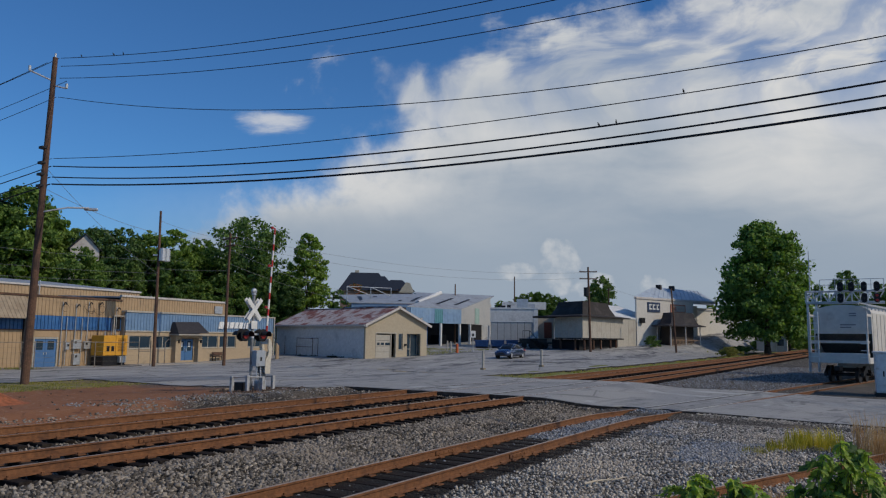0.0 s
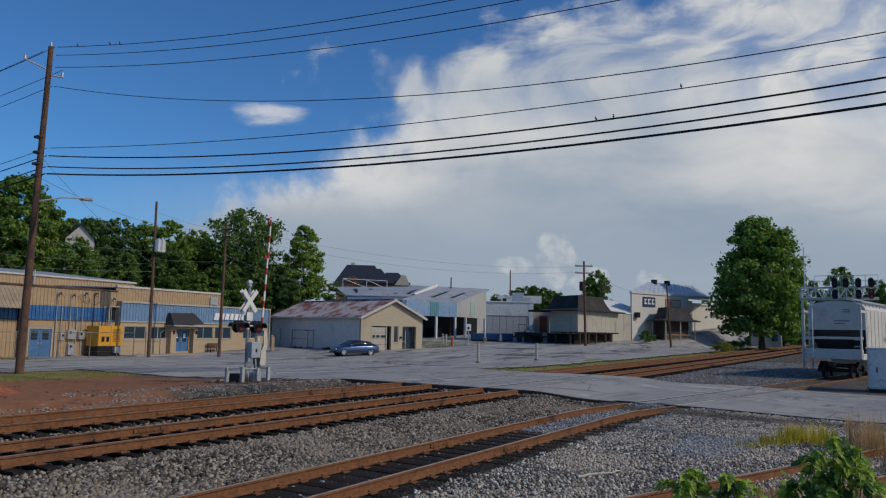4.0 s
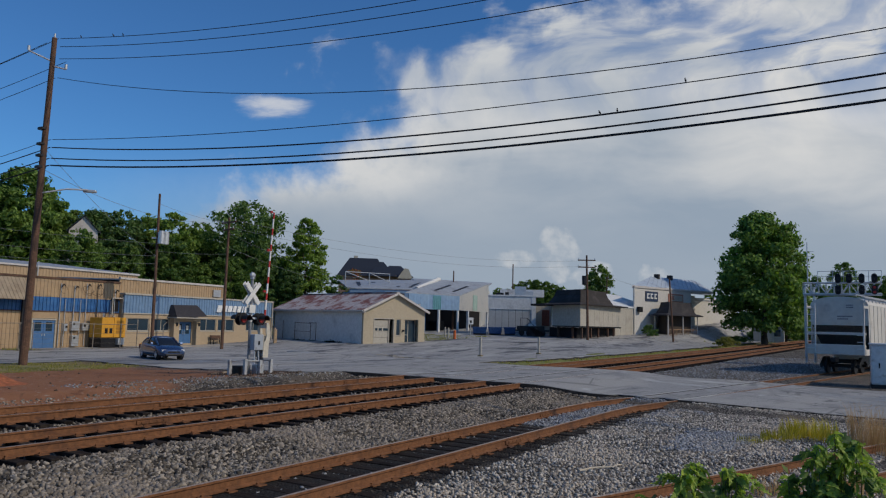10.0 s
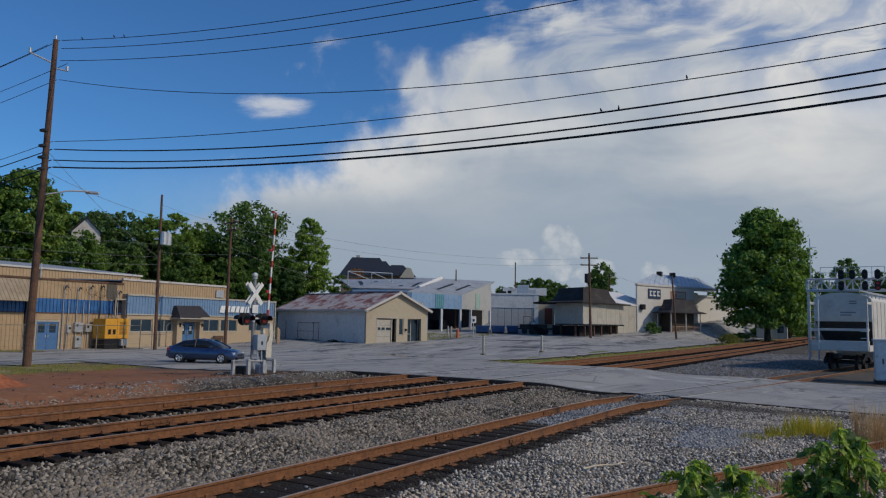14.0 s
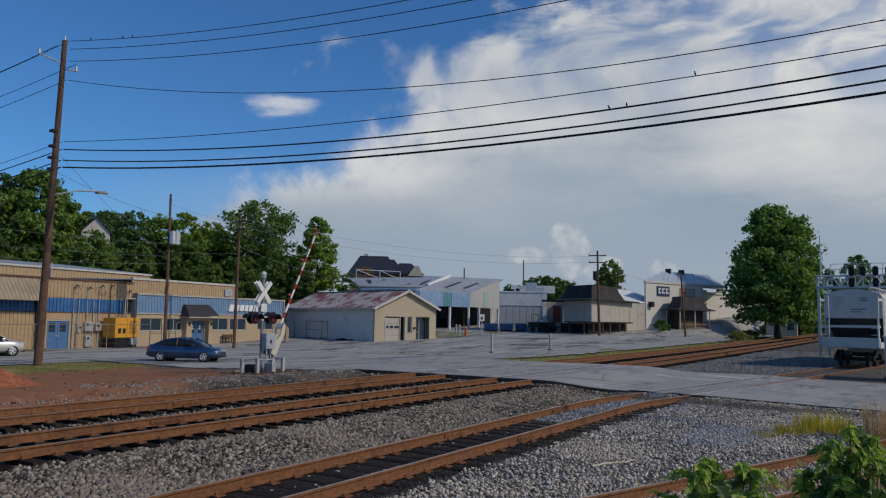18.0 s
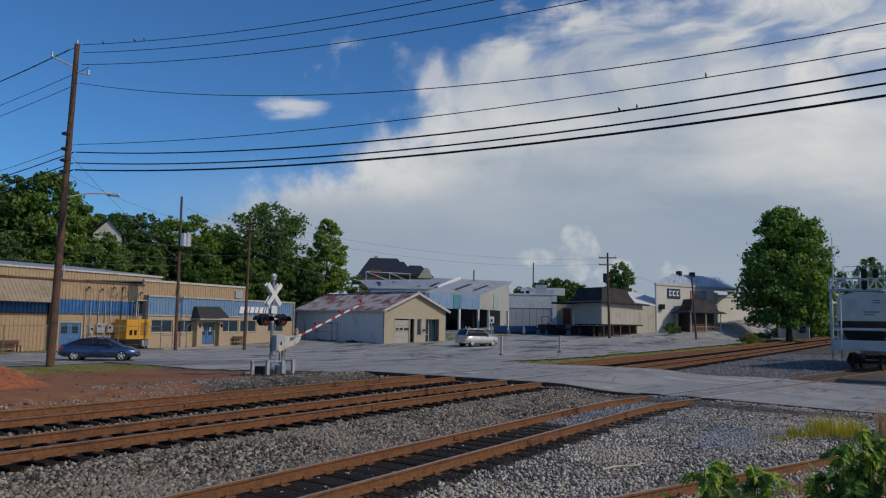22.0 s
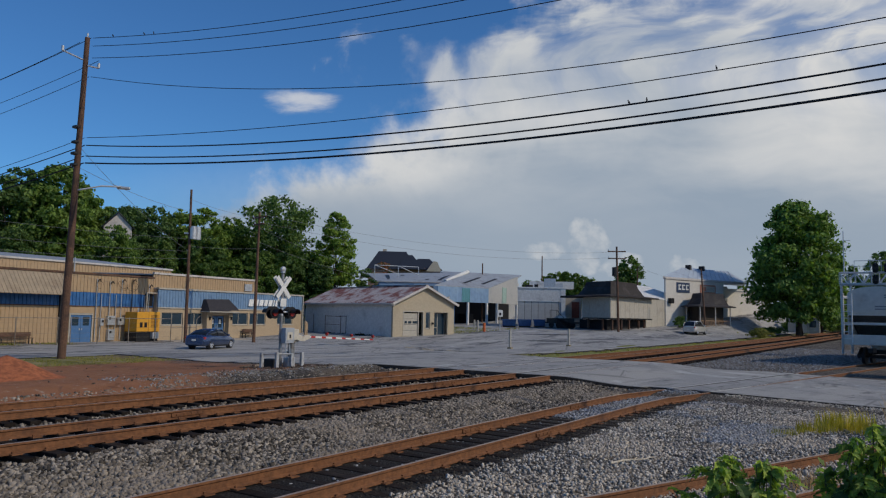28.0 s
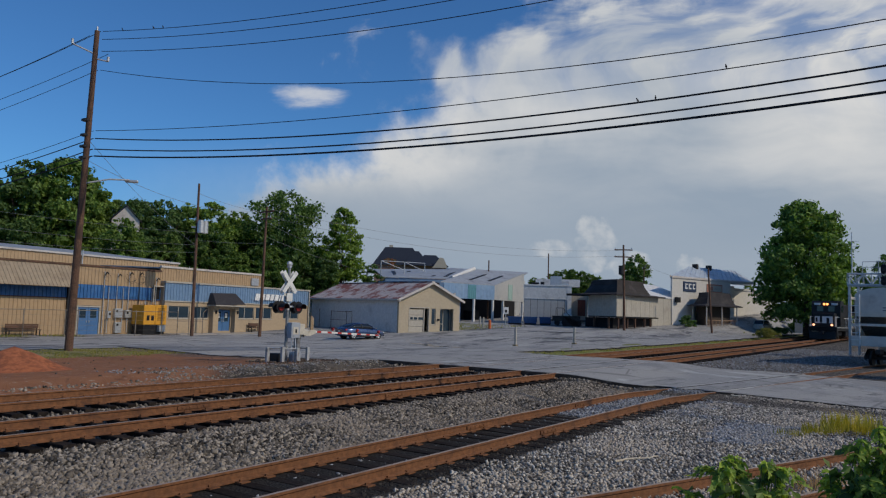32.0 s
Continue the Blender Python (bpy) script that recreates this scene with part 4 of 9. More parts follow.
def generator():
    m = wall_frame((22.0, 53.4), (52.83, 56.69), -0.42)
    thing = tagged(hold("generator"), "orange-yellow generator on a dark tank against the wall", "generator")
    thing.matrix_basis = m @ Matrix.Translation((13.85, -1.75, 0.06)) @ Matrix.Diagonal((0.73, 1, 1, 1))
    part("fuel_tank", boxes((0.05, 0.05, 0.12, 2.95, 1.35, 0.85), bevel=0.02), BLACK_STEEL, thing)
    part("skid", boxes((0.0, 0.0, 0.0, 3.0, 0.12, 0.13), (0.0, 1.28, 0.0, 3.0, 1.4, 0.13)), BLACK_STEEL, thing)
    part("housing", boxes((0.0, 0.0, 0.86, 1.55, 1.4, 2.42), bevel=0.03), YELLOW, thing)
    end = part("radiator_end", boxes((1.56, -0.02, 0.86, 3.1, 1.42, 2.45), bevel=0.03), YELLOW, thing)
    for i in range(9):
        part("louvre", boxes((1.85, -0.04, 1.2 + i * 0.115, 2.8, -0.021, 1.27 + i * 0.115)), surface_cache("generator_shadow", (0.30, 0.14, 0.02)), end)
    for x in (0.4, 1.0):
        part("grille", boxes((x, -0.02, 1.2, x + 0.36, -0.003, 1.6), bevel=0.006), DARK, thing)
    part("exhaust", rods(((0.9, 0.7, 2.42), (0.9, 0.7, 2.75), 0.07)), GALV, thing)
    part("tool_box", boxes((1.9, -0.25, 0.3, 2.75, 0.04, 0.8), bevel=0.02), GALV, thing)
    return thing


generator()


FENCE = surface("dull_fence_steel", (0.23, 0.20, 0.165), 0.6, 0.2, 6, 0.2, (0.12, 0.085, 0.06), 1.5, (0.5, 0.7), 0.1)


def yard_fence():
    m = wall_frame((22.0, 53.4), (52.83, 56.69), 0)
    thing = tagged(hold("yard_fence"), "galvanised chain-link fence posts and rails before the building", "fence")
    thing.matrix_basis = m @ Matrix.Translation((0, -3.2, -0.36))
    xs = [-6, -3, 0, 3.0, 6.0, 7.0, 9.2, 11.9, 14.4, 16.0]
    for x in xs:
        part("post", rods(((x, 0, 0), (x, 0, 2.0), 0.035)), FENCE, thing)
    part("top_rail", rods(((-6, 0, 1.92), (16.0, 0, 1.92), 0.025)), FENCE, thing)
    part("tension_wire", rods(((-6, 0, 0.12), (16.0, 0, 0.12), 0.01)), FENCE, thing)
    for row in range(4):
        part("barbed_strand", rods(((-6, 0.02 * row, 0.5 + 0.36 * row), (16.0, 0.02 * row, 0.5 + 0.36 * row), 0.006), sides=4), FENCE, thing)
    part("return_post", rods(((17.2, 0.0, 0), (17.2, 0.0, 2.0), 0.035), ((16.0, 0, 1.2), (19.0, 0.3, 1.2), 0.03), ((19.0, 0.3, 0), (19.0, 0.3, 1.9), 0.035), ((19.0, 0.3, 1.9), (19.3, 0.2, 2.2), 0.03)), FENCE, thing)
    return thing


yard_fence()


def bench(label, at, turn, length=1.4):
    thing = tagged(hold("bench", at, turn), label, "bench", "benches by the buildings")
    part("seat", boxes((0, -0.2, 0.42, length, 0.2, 0.47), bevel=0.01), POLE_WOOD, thing)
    part("backrest", boxes((0, 0.2, 0.55, length, 0.25, 0.85), bevel=0.01), POLE_WOOD, thing)
    for x in (0.1, length - 0.1):
        box_parts("leg", [(x - 0.03, -0.18, 0, x + 0.03, -0.12, 0.42), (x - 0.03, 0.19, 0, x + 0.03, 0.25, 0.55)], BLACK_STEEL, thing)
    return thing


bench("dark wooden bench by the office windows", (48.75, 55.2, -0.24), 6.1)
bench("weathered bench by the tan metal wall", (25.6, 53.2, -0.34), 6.1, 2.4)


# kerbed walk in front of the office
walk_slab = tagged(part("pavement", boxes((-0.5, -2.6, -0.5, 19.5, -0.6, -0.02), bevel=0.02), surface("walk_concrete", (0.36, 0.32, 0.27), 0.85, 0, 8, 0.12, (0.22, 0.19, 0.16), 0.7, (0.5, 0.75), 0.2)),
                   "sandy concrete walk along the office", "pavement", kind="structure")
walk_slab.matrix_basis = wall_frame((38.84, 54.6), (60.4, 56.9), -0.22)

GARAGE_TAN = surface("garage_tan_paint", (0.41, 0.345, 0.25), 0.8, 0, 6, 0.08, (0.33, 0.28, 0.20), 0.4, (0.55, 0.8), 0.12)

# ---- gabled garage ----
def garage_building():
    thing = tagged(hold("garage_building"), "small gabled garage with a rusted metal roof", "garage")
    a, b = (57.12, 43.83), (64.7, 41.75)
    m = wall_frame(a, b, 0)
    w = plan_length(a, b)
    back = 16.3
    z0, eave, ridge = -0.2, 3.42, 5.1
    holes = [(1.3, 0.2, 3.72, 2.55), (4.1, 0.95, 4.65, 2.56), (5.2, 0.2, 7.0, 2.56)]
    part("wall", wall_with_holes(w, eave, holes, 0.25, z0), GARAGE_TAN, thing, "tan painted front wall").matrix_basis = m
    part("gable", prism([(0, eave), (w, eave), (w / 2, ridge)], 0.25, "y"), GARAGE_TAN, thing).matrix_basis = m
    part("gable", prism([(0, eave), (w, eave), (w / 2, ridge)], 0.25, "y"), GREY_WALL, thing).matrix_basis = m @ Matrix.Translation((0, back - 0.25, 0))
    # long side leans off square, as the plan has it
    side = part("wall", boxes((0.0, 0.26, z0, 0.25, back, eave)), GREY_WALL, thing, "grey painted block side wall")
    side.matrix_basis = m
    box_parts("wall", [(w - 0.25, 0.26, z0, w, back, eave), (0.25, back - 0.25, z0, w - 0.25, back, eave)], GREY_WALL, thing, m, "")
    part("floor_slab", boxes((0.26, 0.26, z0, w - 0.26, back - 0.26, 0.18)), GREY_WALL, thing).matrix_basis = m
    over = 0.35
    rise = (ridge - eave) / (w / 2)
    for sign in (-1, 1):
        steps = 34
        sheet_bm = bmesh.new()
        top, low = [], []
        x_e = -over if sign < 0 else w + over
        z_e = eave - rise * over + 0.05
        y0, y1 = -over, back + over
        for i in range(steps * 2 + 1):
            y = y0 + (y1 - y0) * i / (steps * 2)
            lift = 0.035 if i % 2 else 0.0
            top.append((sheet_bm.verts.new((x_e, y, z_e + lift + 0.06)), sheet_bm.verts.new((w / 2, y, ridge + 0.11 + lift))))
            low.append((sheet_bm.verts.new((x_e, y, z_e)), sheet_bm.verts.new((w / 2, y, ridge + 0.05))))
        for i in range(steps * 2):
            sheet_bm.faces.new((top[i][0], top[i + 1][0], top[i + 1][1], top[i][1]))
            sheet_bm.faces.new((low[i][0], low[i][1], low[i + 1][1], low[i + 1][0]))
            sheet_bm.faces.new((top[i][0], low[i][0], low[i + 1][0], top[i + 1][0]))
        bmesh.ops.recalc_face_normals(sheet_bm, faces=sheet_bm.faces[:])
        part("roof", sheet_bm, RUST_ROOF, thing, "rust-streaked ribbed metal roof").matrix_basis = m
        ang = math.degrees(math.atan(rise))
        run = math.hypot(w / 2 + over, rise * (w / 2 + over))
        board = part("barge_board", boxes((0, -0.03, -0.2, run, 0.03, 0.02)), AGED_WHITE, thing, "white barge board")
        board.matrix_basis = m @ (pose(x_e, -over - 0.04, z_e + 0.05, 0, -ang, 0) if sign < 0 else pose(x_e, -over - 0.04, z_e + 0.05, 0, ang - 180, 0) @ pose(0, 0, 0, 180, 0, 0))
    part("ridge_cap", boxes((w / 2 - 0.2, -over, ridge + 0.1, w / 2 + 0.2, back + over, ridge + 0.17)), RUST_ROOF, thing).matrix_basis = m
    part("gutter", boxes((-over - 0.14, -over, 3.22, -over - 0.02, back + over, 3.36), bevel=0.02), AGED_WHITE, thing, "white gutter along the eave").matrix_basis = m
    part("soffit", boxes((-over, -over + 0.05, eave - 0.3, 0.0, back + over, eave - 0.1)), AGED_WHITE, thing).matrix_basis = m
    part("downspout", rods(((-0.1, back + 0.1, z0), (-0.1, back + 0.1, 3.3), 0.05)), GALV, thing).matrix_basis = m
    door = part("garage_door", boxes(*[(1.34, 0.1, 0.2 + 0.56 * i, 3.1, 0.16, 0.74 + 0.56 * i) for i in range(4)], bevel=0.012), CREAM, thing, "cream panelled roll-up door")
    door.matrix_basis = m
    for x in (1.5, 1.95, 2.5, 2.8):
        part("pane", boxes((x, 0.085, 1.42, x + 0.3 + 0.1 * (x == 1.95), 0.099, 1.66)), GLASS, door)
    box_parts("door_jamb", [(3.12, 0.02, 0.2, 3.22, 0.2, 2.55), (1.3, -0.03, 2.55, 3.75, 0.02, 2.65), (1.22, -0.03, 0.2, 1.3, 0.02, 2.65), (3.72, -0.03, 0.2, 3.8, 0.02, 2.65)], CREAM, thing, m, "")
    framed_window(thing, m, 4.1, 0.95, 4.65, 2.56, CREAM)
    entry = part("entry", boxes((5.2, 0.5, 0.2, 5.28, 0.6, 2.56), (6.92, 0.5, 0.2, 7.0, 0.6, 2.56), (5.28, 0.5, 2.48, 6.92, 0.6, 2.56), (6.0, 0.5, 0.2, 6.07, 0.6, 2.48), (5.28, 0.5, 1.0, 6.0, 0.6, 1.06)), CREAM, thing, "recessed glazed entry")
    entry.matrix_basis = m
    part("pane", boxes((5.28, 0.54, 0.25, 6.0, 0.55, 2.48), (6.07, 0.54, 0.25, 6.92, 0.55, 2.48)), GLASS, entry)
    box = part("wall_lamp", boxes((4.85, -0.2, 1.35, 5.02, 0.0, 1.55), bevel=0.02), BLACK_STEEL, thing)
    box.matrix_basis = m
    box_parts("lamp", [(6.9, -0.15, 4.05, 7.1, 0, 4.2), (1.4, -0.15, 4.05, 1.6, 0, 4.2)], CREAM, thing, m, "")
    part("roof_patch", boxes((w / 2 + 0.4, 0.6, ridge - 0.25, w / 2 + 1.6, 1.8, ridge + 0.12)), DARK_SHINGLE, thing).matrix_basis = m
    # pipe frame against the side wall
    for p, q, r in (((-0.3, 7.6, 0.1), (-0.3, 7.6, 2.05), 0.03), ((-0.3, 8.6, 0.1), (-0.3, 8.6, 1.95), 0.03), ((-0.3, 11.6, 0.1), (-0.3, 11.6, 2.05), 0.03), ((-0.3, 14.0, 0.1), (-0.3, 14.0, 2.2), 0.03),
                    ((-0.3, 7.6, 2.0), (-0.3, 8.9, 2.0), 0.03), ((-0.3, 8.6, 1.95), (-0.3, 11.6, 2.0), 0.025), ((-0.3, 8.6, 1.1), (-0.3, 11.8, 1.1), 0.02)):
        part("pipe", rods((p, q, r)), POLE_WOOD, thing).matrix_basis = m
    return thing


garage_building()

# ---- industrial buildings further off ----
SKY_PANEL = surface("sky_blue_panel", (0.19, 0.30, 0.45), 0.55, 0, 2, 0.1, (0.27, 0.38, 0.50), 0.4, (0.5, 0.75), 0.05)
SEA_PANEL = surface("sea_green_panel", (0.30, 0.42, 0.37), 0.5, 0, 3, 0.1)


def shed_with_canopy():
    thing = tagged(hold("metal_shed"), "blue and white metal shed with an open loading bay", "building")
    a, b = (81.4, 55.1), (90.7, 52.8)
    m = wall_frame(a, b, 0)
    w = plan_length(a, b)
    part("fascia_panel", ribbed(w, 4.15, 6.15, 1.2, 0.015), SKY_PANEL, thing, "pale blue metal fascia").matrix_basis = m
    part("panel", ribbed(1.5, 4.2, 6.05, 0.4, 0.03), GREEN_PALE, thing, "green translucent panel").matrix_basis = m @ Matrix.Translation((w - 5.2, -0.06, 0))
    # back wall coloured near black in place of the bay's own shade
    part("wall", boxes((-4, 9.0, 0.5, w + 14, 9.25, 6.2)), DARK, thing, "back wall of the bay, blackened for the shade inside").matrix_basis = m
    part("wall", boxes((-4, 0.2, 0.5, -3.8, 9, 6.2)), BLUE_PALE, thing).matrix_basis = m
    part("wall", boxes((0.0, 1.2, 0.5, 4.2, 1.4, 4.15)), BLUE, thing, "dark blue wall of the bay").matrix_basis = m
    for x in (0.2, w - 3.9, w - 0.2):
        part("post", boxes((x - 0.13, 0.0, 0.4, x + 0.13, 0.26, 4.2)), WHITE, thing).matrix_basis = m
    for x in (2.0, 6.0, 10.0):
        part("stacked_goods", boxes((x, 5.0, 0.8, x + 1.6, 6.6, 2.0 + 0.3 * (x % 4)), bevel=0.05), BLACK_STEEL, thing).matrix_basis = m
    # front wing running back to the right
    c = (104.2, 55.4)
    mr = wall_frame(b, c, 0)
    wr = plan_length(b, c)
    part("side_panel", prism([(0, 4.2), (wr, 4.2), (wr, 8.6), (0, 6.15)], 0.15, "y"), GREY_METAL, thing, "pale grey metal gable panel").matrix_basis = mr
    part("panel", ribbed(1.9, 4.3, 6.6, 0.9, 0.02), SEA_PANEL, thing).matrix_basis = mr @ Matrix.Translation((6.0, -0.06, 0))
    # blackened as well, for the shade under the wing's roof
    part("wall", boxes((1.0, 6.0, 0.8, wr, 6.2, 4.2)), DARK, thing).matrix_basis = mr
    box_parts("post", [(wr - 0.3, 0.0, 0.8, wr, 0.3, 4.2), (4.0, 0.0, 0.8, 4.3, 0.3, 4.2)], WHITE, thing, mr, "")
    a0 = (80.8, 55.25)
    d = (a0[0] + c[0] - b[0], a0[1] + c[1] - b[1])
    part("roof", slab([a0, b, c, d], [6.15, 6.15, 8.62, 8.62], [6.27, 6.27, 8.74, 8.74]), PALE_ROOF, thing, "pale ribbed metal roof")
    for s in (3.6, 7.2):
        p, q = along(a0, b, s), along(a0, b, s + 0.6)
        k0, k1 = 0.22, 0.66
        shift = (c[0] - b[0], c[1] - b[1])
        def lift(o, k):
            return (o[0] + shift[0] * k, o[1] + shift[1] * k)
        part("rooflight", slab([lift(p, k0), lift(q, k0), lift(q, k1), lift(p, k1)], [6.82, 6.82, 7.90, 7.90], [6.87, 6.87, 7.95, 7.95]), BLACK_STEEL, thing)
    # halls behind
    part("rear_wall", slab([(82.0, 65.5), (88.5, 59.3), (100, 64), (92, 74)], 0.8, 6.85), BLUE_PALE, thing)
    wing = [Vector((81.6, 65.6, 6.9)), Vector((88.8, 58.9, 7.0)), Vector((99.2, 61.6, 9.05)), Vector((89.0, 73.5, 8.5))]
    part("roof", slab([p.xy for p in wing], [p.z - 0.06 for p in wing], [p.z + 0.06 for p in wing]), PALE_ROOF, thing)
    for i in range(5):
        k = 0.16 + 0.17 * i
        low, high = wing[0].lerp(wing[1], k), wing[3].lerp(wing[2], k)
        low2, high2 = wing[0].lerp(wing[1], k + 0.045), wing[3].lerp(wing[2], k + 0.045)
        ring = [low.lerp(high, 0.15), low2.lerp(high2, 0.15), low2.lerp(high2, 0.7), low.lerp(high, 0.7)]
        part("rooflight", slab([p.xy for p in ring], [p.z + 0.07 for p in ring], [p.z + 0.12 for p in ring]), BLACK_STEEL, thing)
    edge_low, edge_high = wing[1] + Vector((0, 0, 0.12)), wing[2] + Vector((0, 0, 0.12))
    part("ridge_board", rods((edge_low, edge_high, 0.32)), WHITE, thing)
    part("roof", slab([(96.5, 63.0), (107, 57.5), (118, 62), (104, 70)], [8.2, 8.2, 9.6, 9.6], [8.35, 8.35, 9.75, 9.75]), PALE_ROOF, thing)
    part("rear_wall", slab([(97, 63.4), (107, 58.2), (117, 62), (104, 69)], 0.8, 8.2), GREY_METAL, thing)
    part("roof_rail", rods(((84, 68, 7), (84, 68, 9.4), 0.06), ((87, 66, 7), (87, 66, 9.4), 0.06), ((90, 64.5, 7.5), (90, 64.5, 9.4), 0.06), ((84, 68, 9.4), (90, 64.5, 9.4), 0.05), ((84, 68, 9.4), (87, 66, 8.2), 0.05), ((87, 66, 9.4), (90, 64.5, 8.2), 0.05)), GALV, thing)
    return thing


shed_with_canopy()


def panel_building():
    thing = tagged(hold("panel_building"), "boxy grey metal building of upright panels", "building")
    a, b = (86.55, 45.95), (89.27, 40.45)
    m = wall_frame(a, b, 0)
    w = plan_length(a, b)
    n_panels = 7
    for i in range(n_panels):
        x = w * i / n_panels
        part("panel", boxes((x + 0.02, 0.02, 0.6, x + w / n_panels - 0.02, 0.1, 4.35), bevel=0.01), GREY_METAL, thing).matrix_basis = m
    part("wall", boxes((0, 0.06, 0.5, w, 0.3, 4.35)), BLACK_STEEL, thing).matrix_basis = m
    part("upper_wall", boxes((-0.05, -0.02, 4.42, w - 0.55, 0.3, 6.05)), GREY_WALL, thing).matrix_basis = m
    box_parts("trim", [(-0.05, -0.05, 4.35, w, 0.1, 4.42), (-0.1, -0.1, 6.05, w + 0.1, 0.35, 6.22), (w - 0.55, -0.05, 0.6, w, 0.3, 6.05)], WHITE, thing, m, "")
    box_parts("wall", [(w - 0.3, 0.3, 0.5, w, 7, 6.1), (0, 0.3, 0.5, 0.25, 7, 6.1), (0.25, 6.8, 0.5, w - 0.3, 7, 6.1)], CREAM, thing, m, "")
    part("roof", boxes((0, 0.3, 6.1, w, 7, 6.2)), PALE_ROOF, thing).matrix_basis = m
    part("upper_block", boxes((1.4, 5.0, 6.2, 7.4, 6.6, 7.2)), WHITE, thing).matrix_basis = m
    unit = part("roof_unit", boxes((3.4, 2.0, 6.2, 4.9, 3.6, 7.45), bevel=0.03), GALV, thing)
    unit.matrix_basis = m
    part("roof_unit", boxes((4.9, 3.6, 6.2, 5.9, 4.6, 6.9), bevel=0.03), GALV, thing).matrix_basis = m
    box_parts("roof_clutter", [(0.9, 1.5, 6.2, 1.9, 2.4, 6.55), (2.1, 2.6, 6.2, 2.6, 3.0, 6.7)], BLACK_STEEL, thing, m, "")
    # doorway side with steps to the dark-roofed house
    part("side_wall", boxes((w, 2.6, 0.6, w + 2.2, 2.8, 5.2)), CREAM, thing).matrix_basis = m
    part("door", boxes((w + 0.9, 2.5, 2.3, w + 1.9, 2.6, 4.4)), surface_cache("brick_red_door", (0.16, 0.05, 0.035)), thing, "dull red door at the landing").matrix_basis = m
    return thing


panel_building()


def flared_roof(corners, z0, z1, z2, inset, over=0.5):
    """A mansard with a flared, concave skirt: eave at z0, flat top at z2, over a plan of four corners."""
    cx, cy = sum(p[0] for p in corners) / 4, sum(p[1] for p in corners) / 4
    def ring(off, z):
        out = []
        for x, y in corners:
            d = Vector((x - cx, y - cy))
            d = d / max(d.length, 0.01) * (d.length + off)
            out.append((cx + d.x, cy + d.y, z))
        return out
    bm = bmesh.new()
    levels = [ring(over * 1.4, z0 - 0.12), ring(over * 1.4, z0), ring(-inset * 0.45, mixed(z0, z1, 0.45)), ring(-inset * 0.85, mixed(z0, z2, 0.62)), ring(-inset, z2)]
    rows = [[bm.verts.new(p) for p in level] for level in levels]
    for a, b in zip(rows, rows[1:]):
        for i in range(4):
            bm.faces.new((a[i], a[(i + 1) % 4], b[(i + 1) % 4], b[i]))
    bm.faces.new(rows[-1]), bm.faces.new(rows[0][::-1])
    bmesh.ops.recalc_face_normals(bm, faces=bm.faces[:])
    return bm


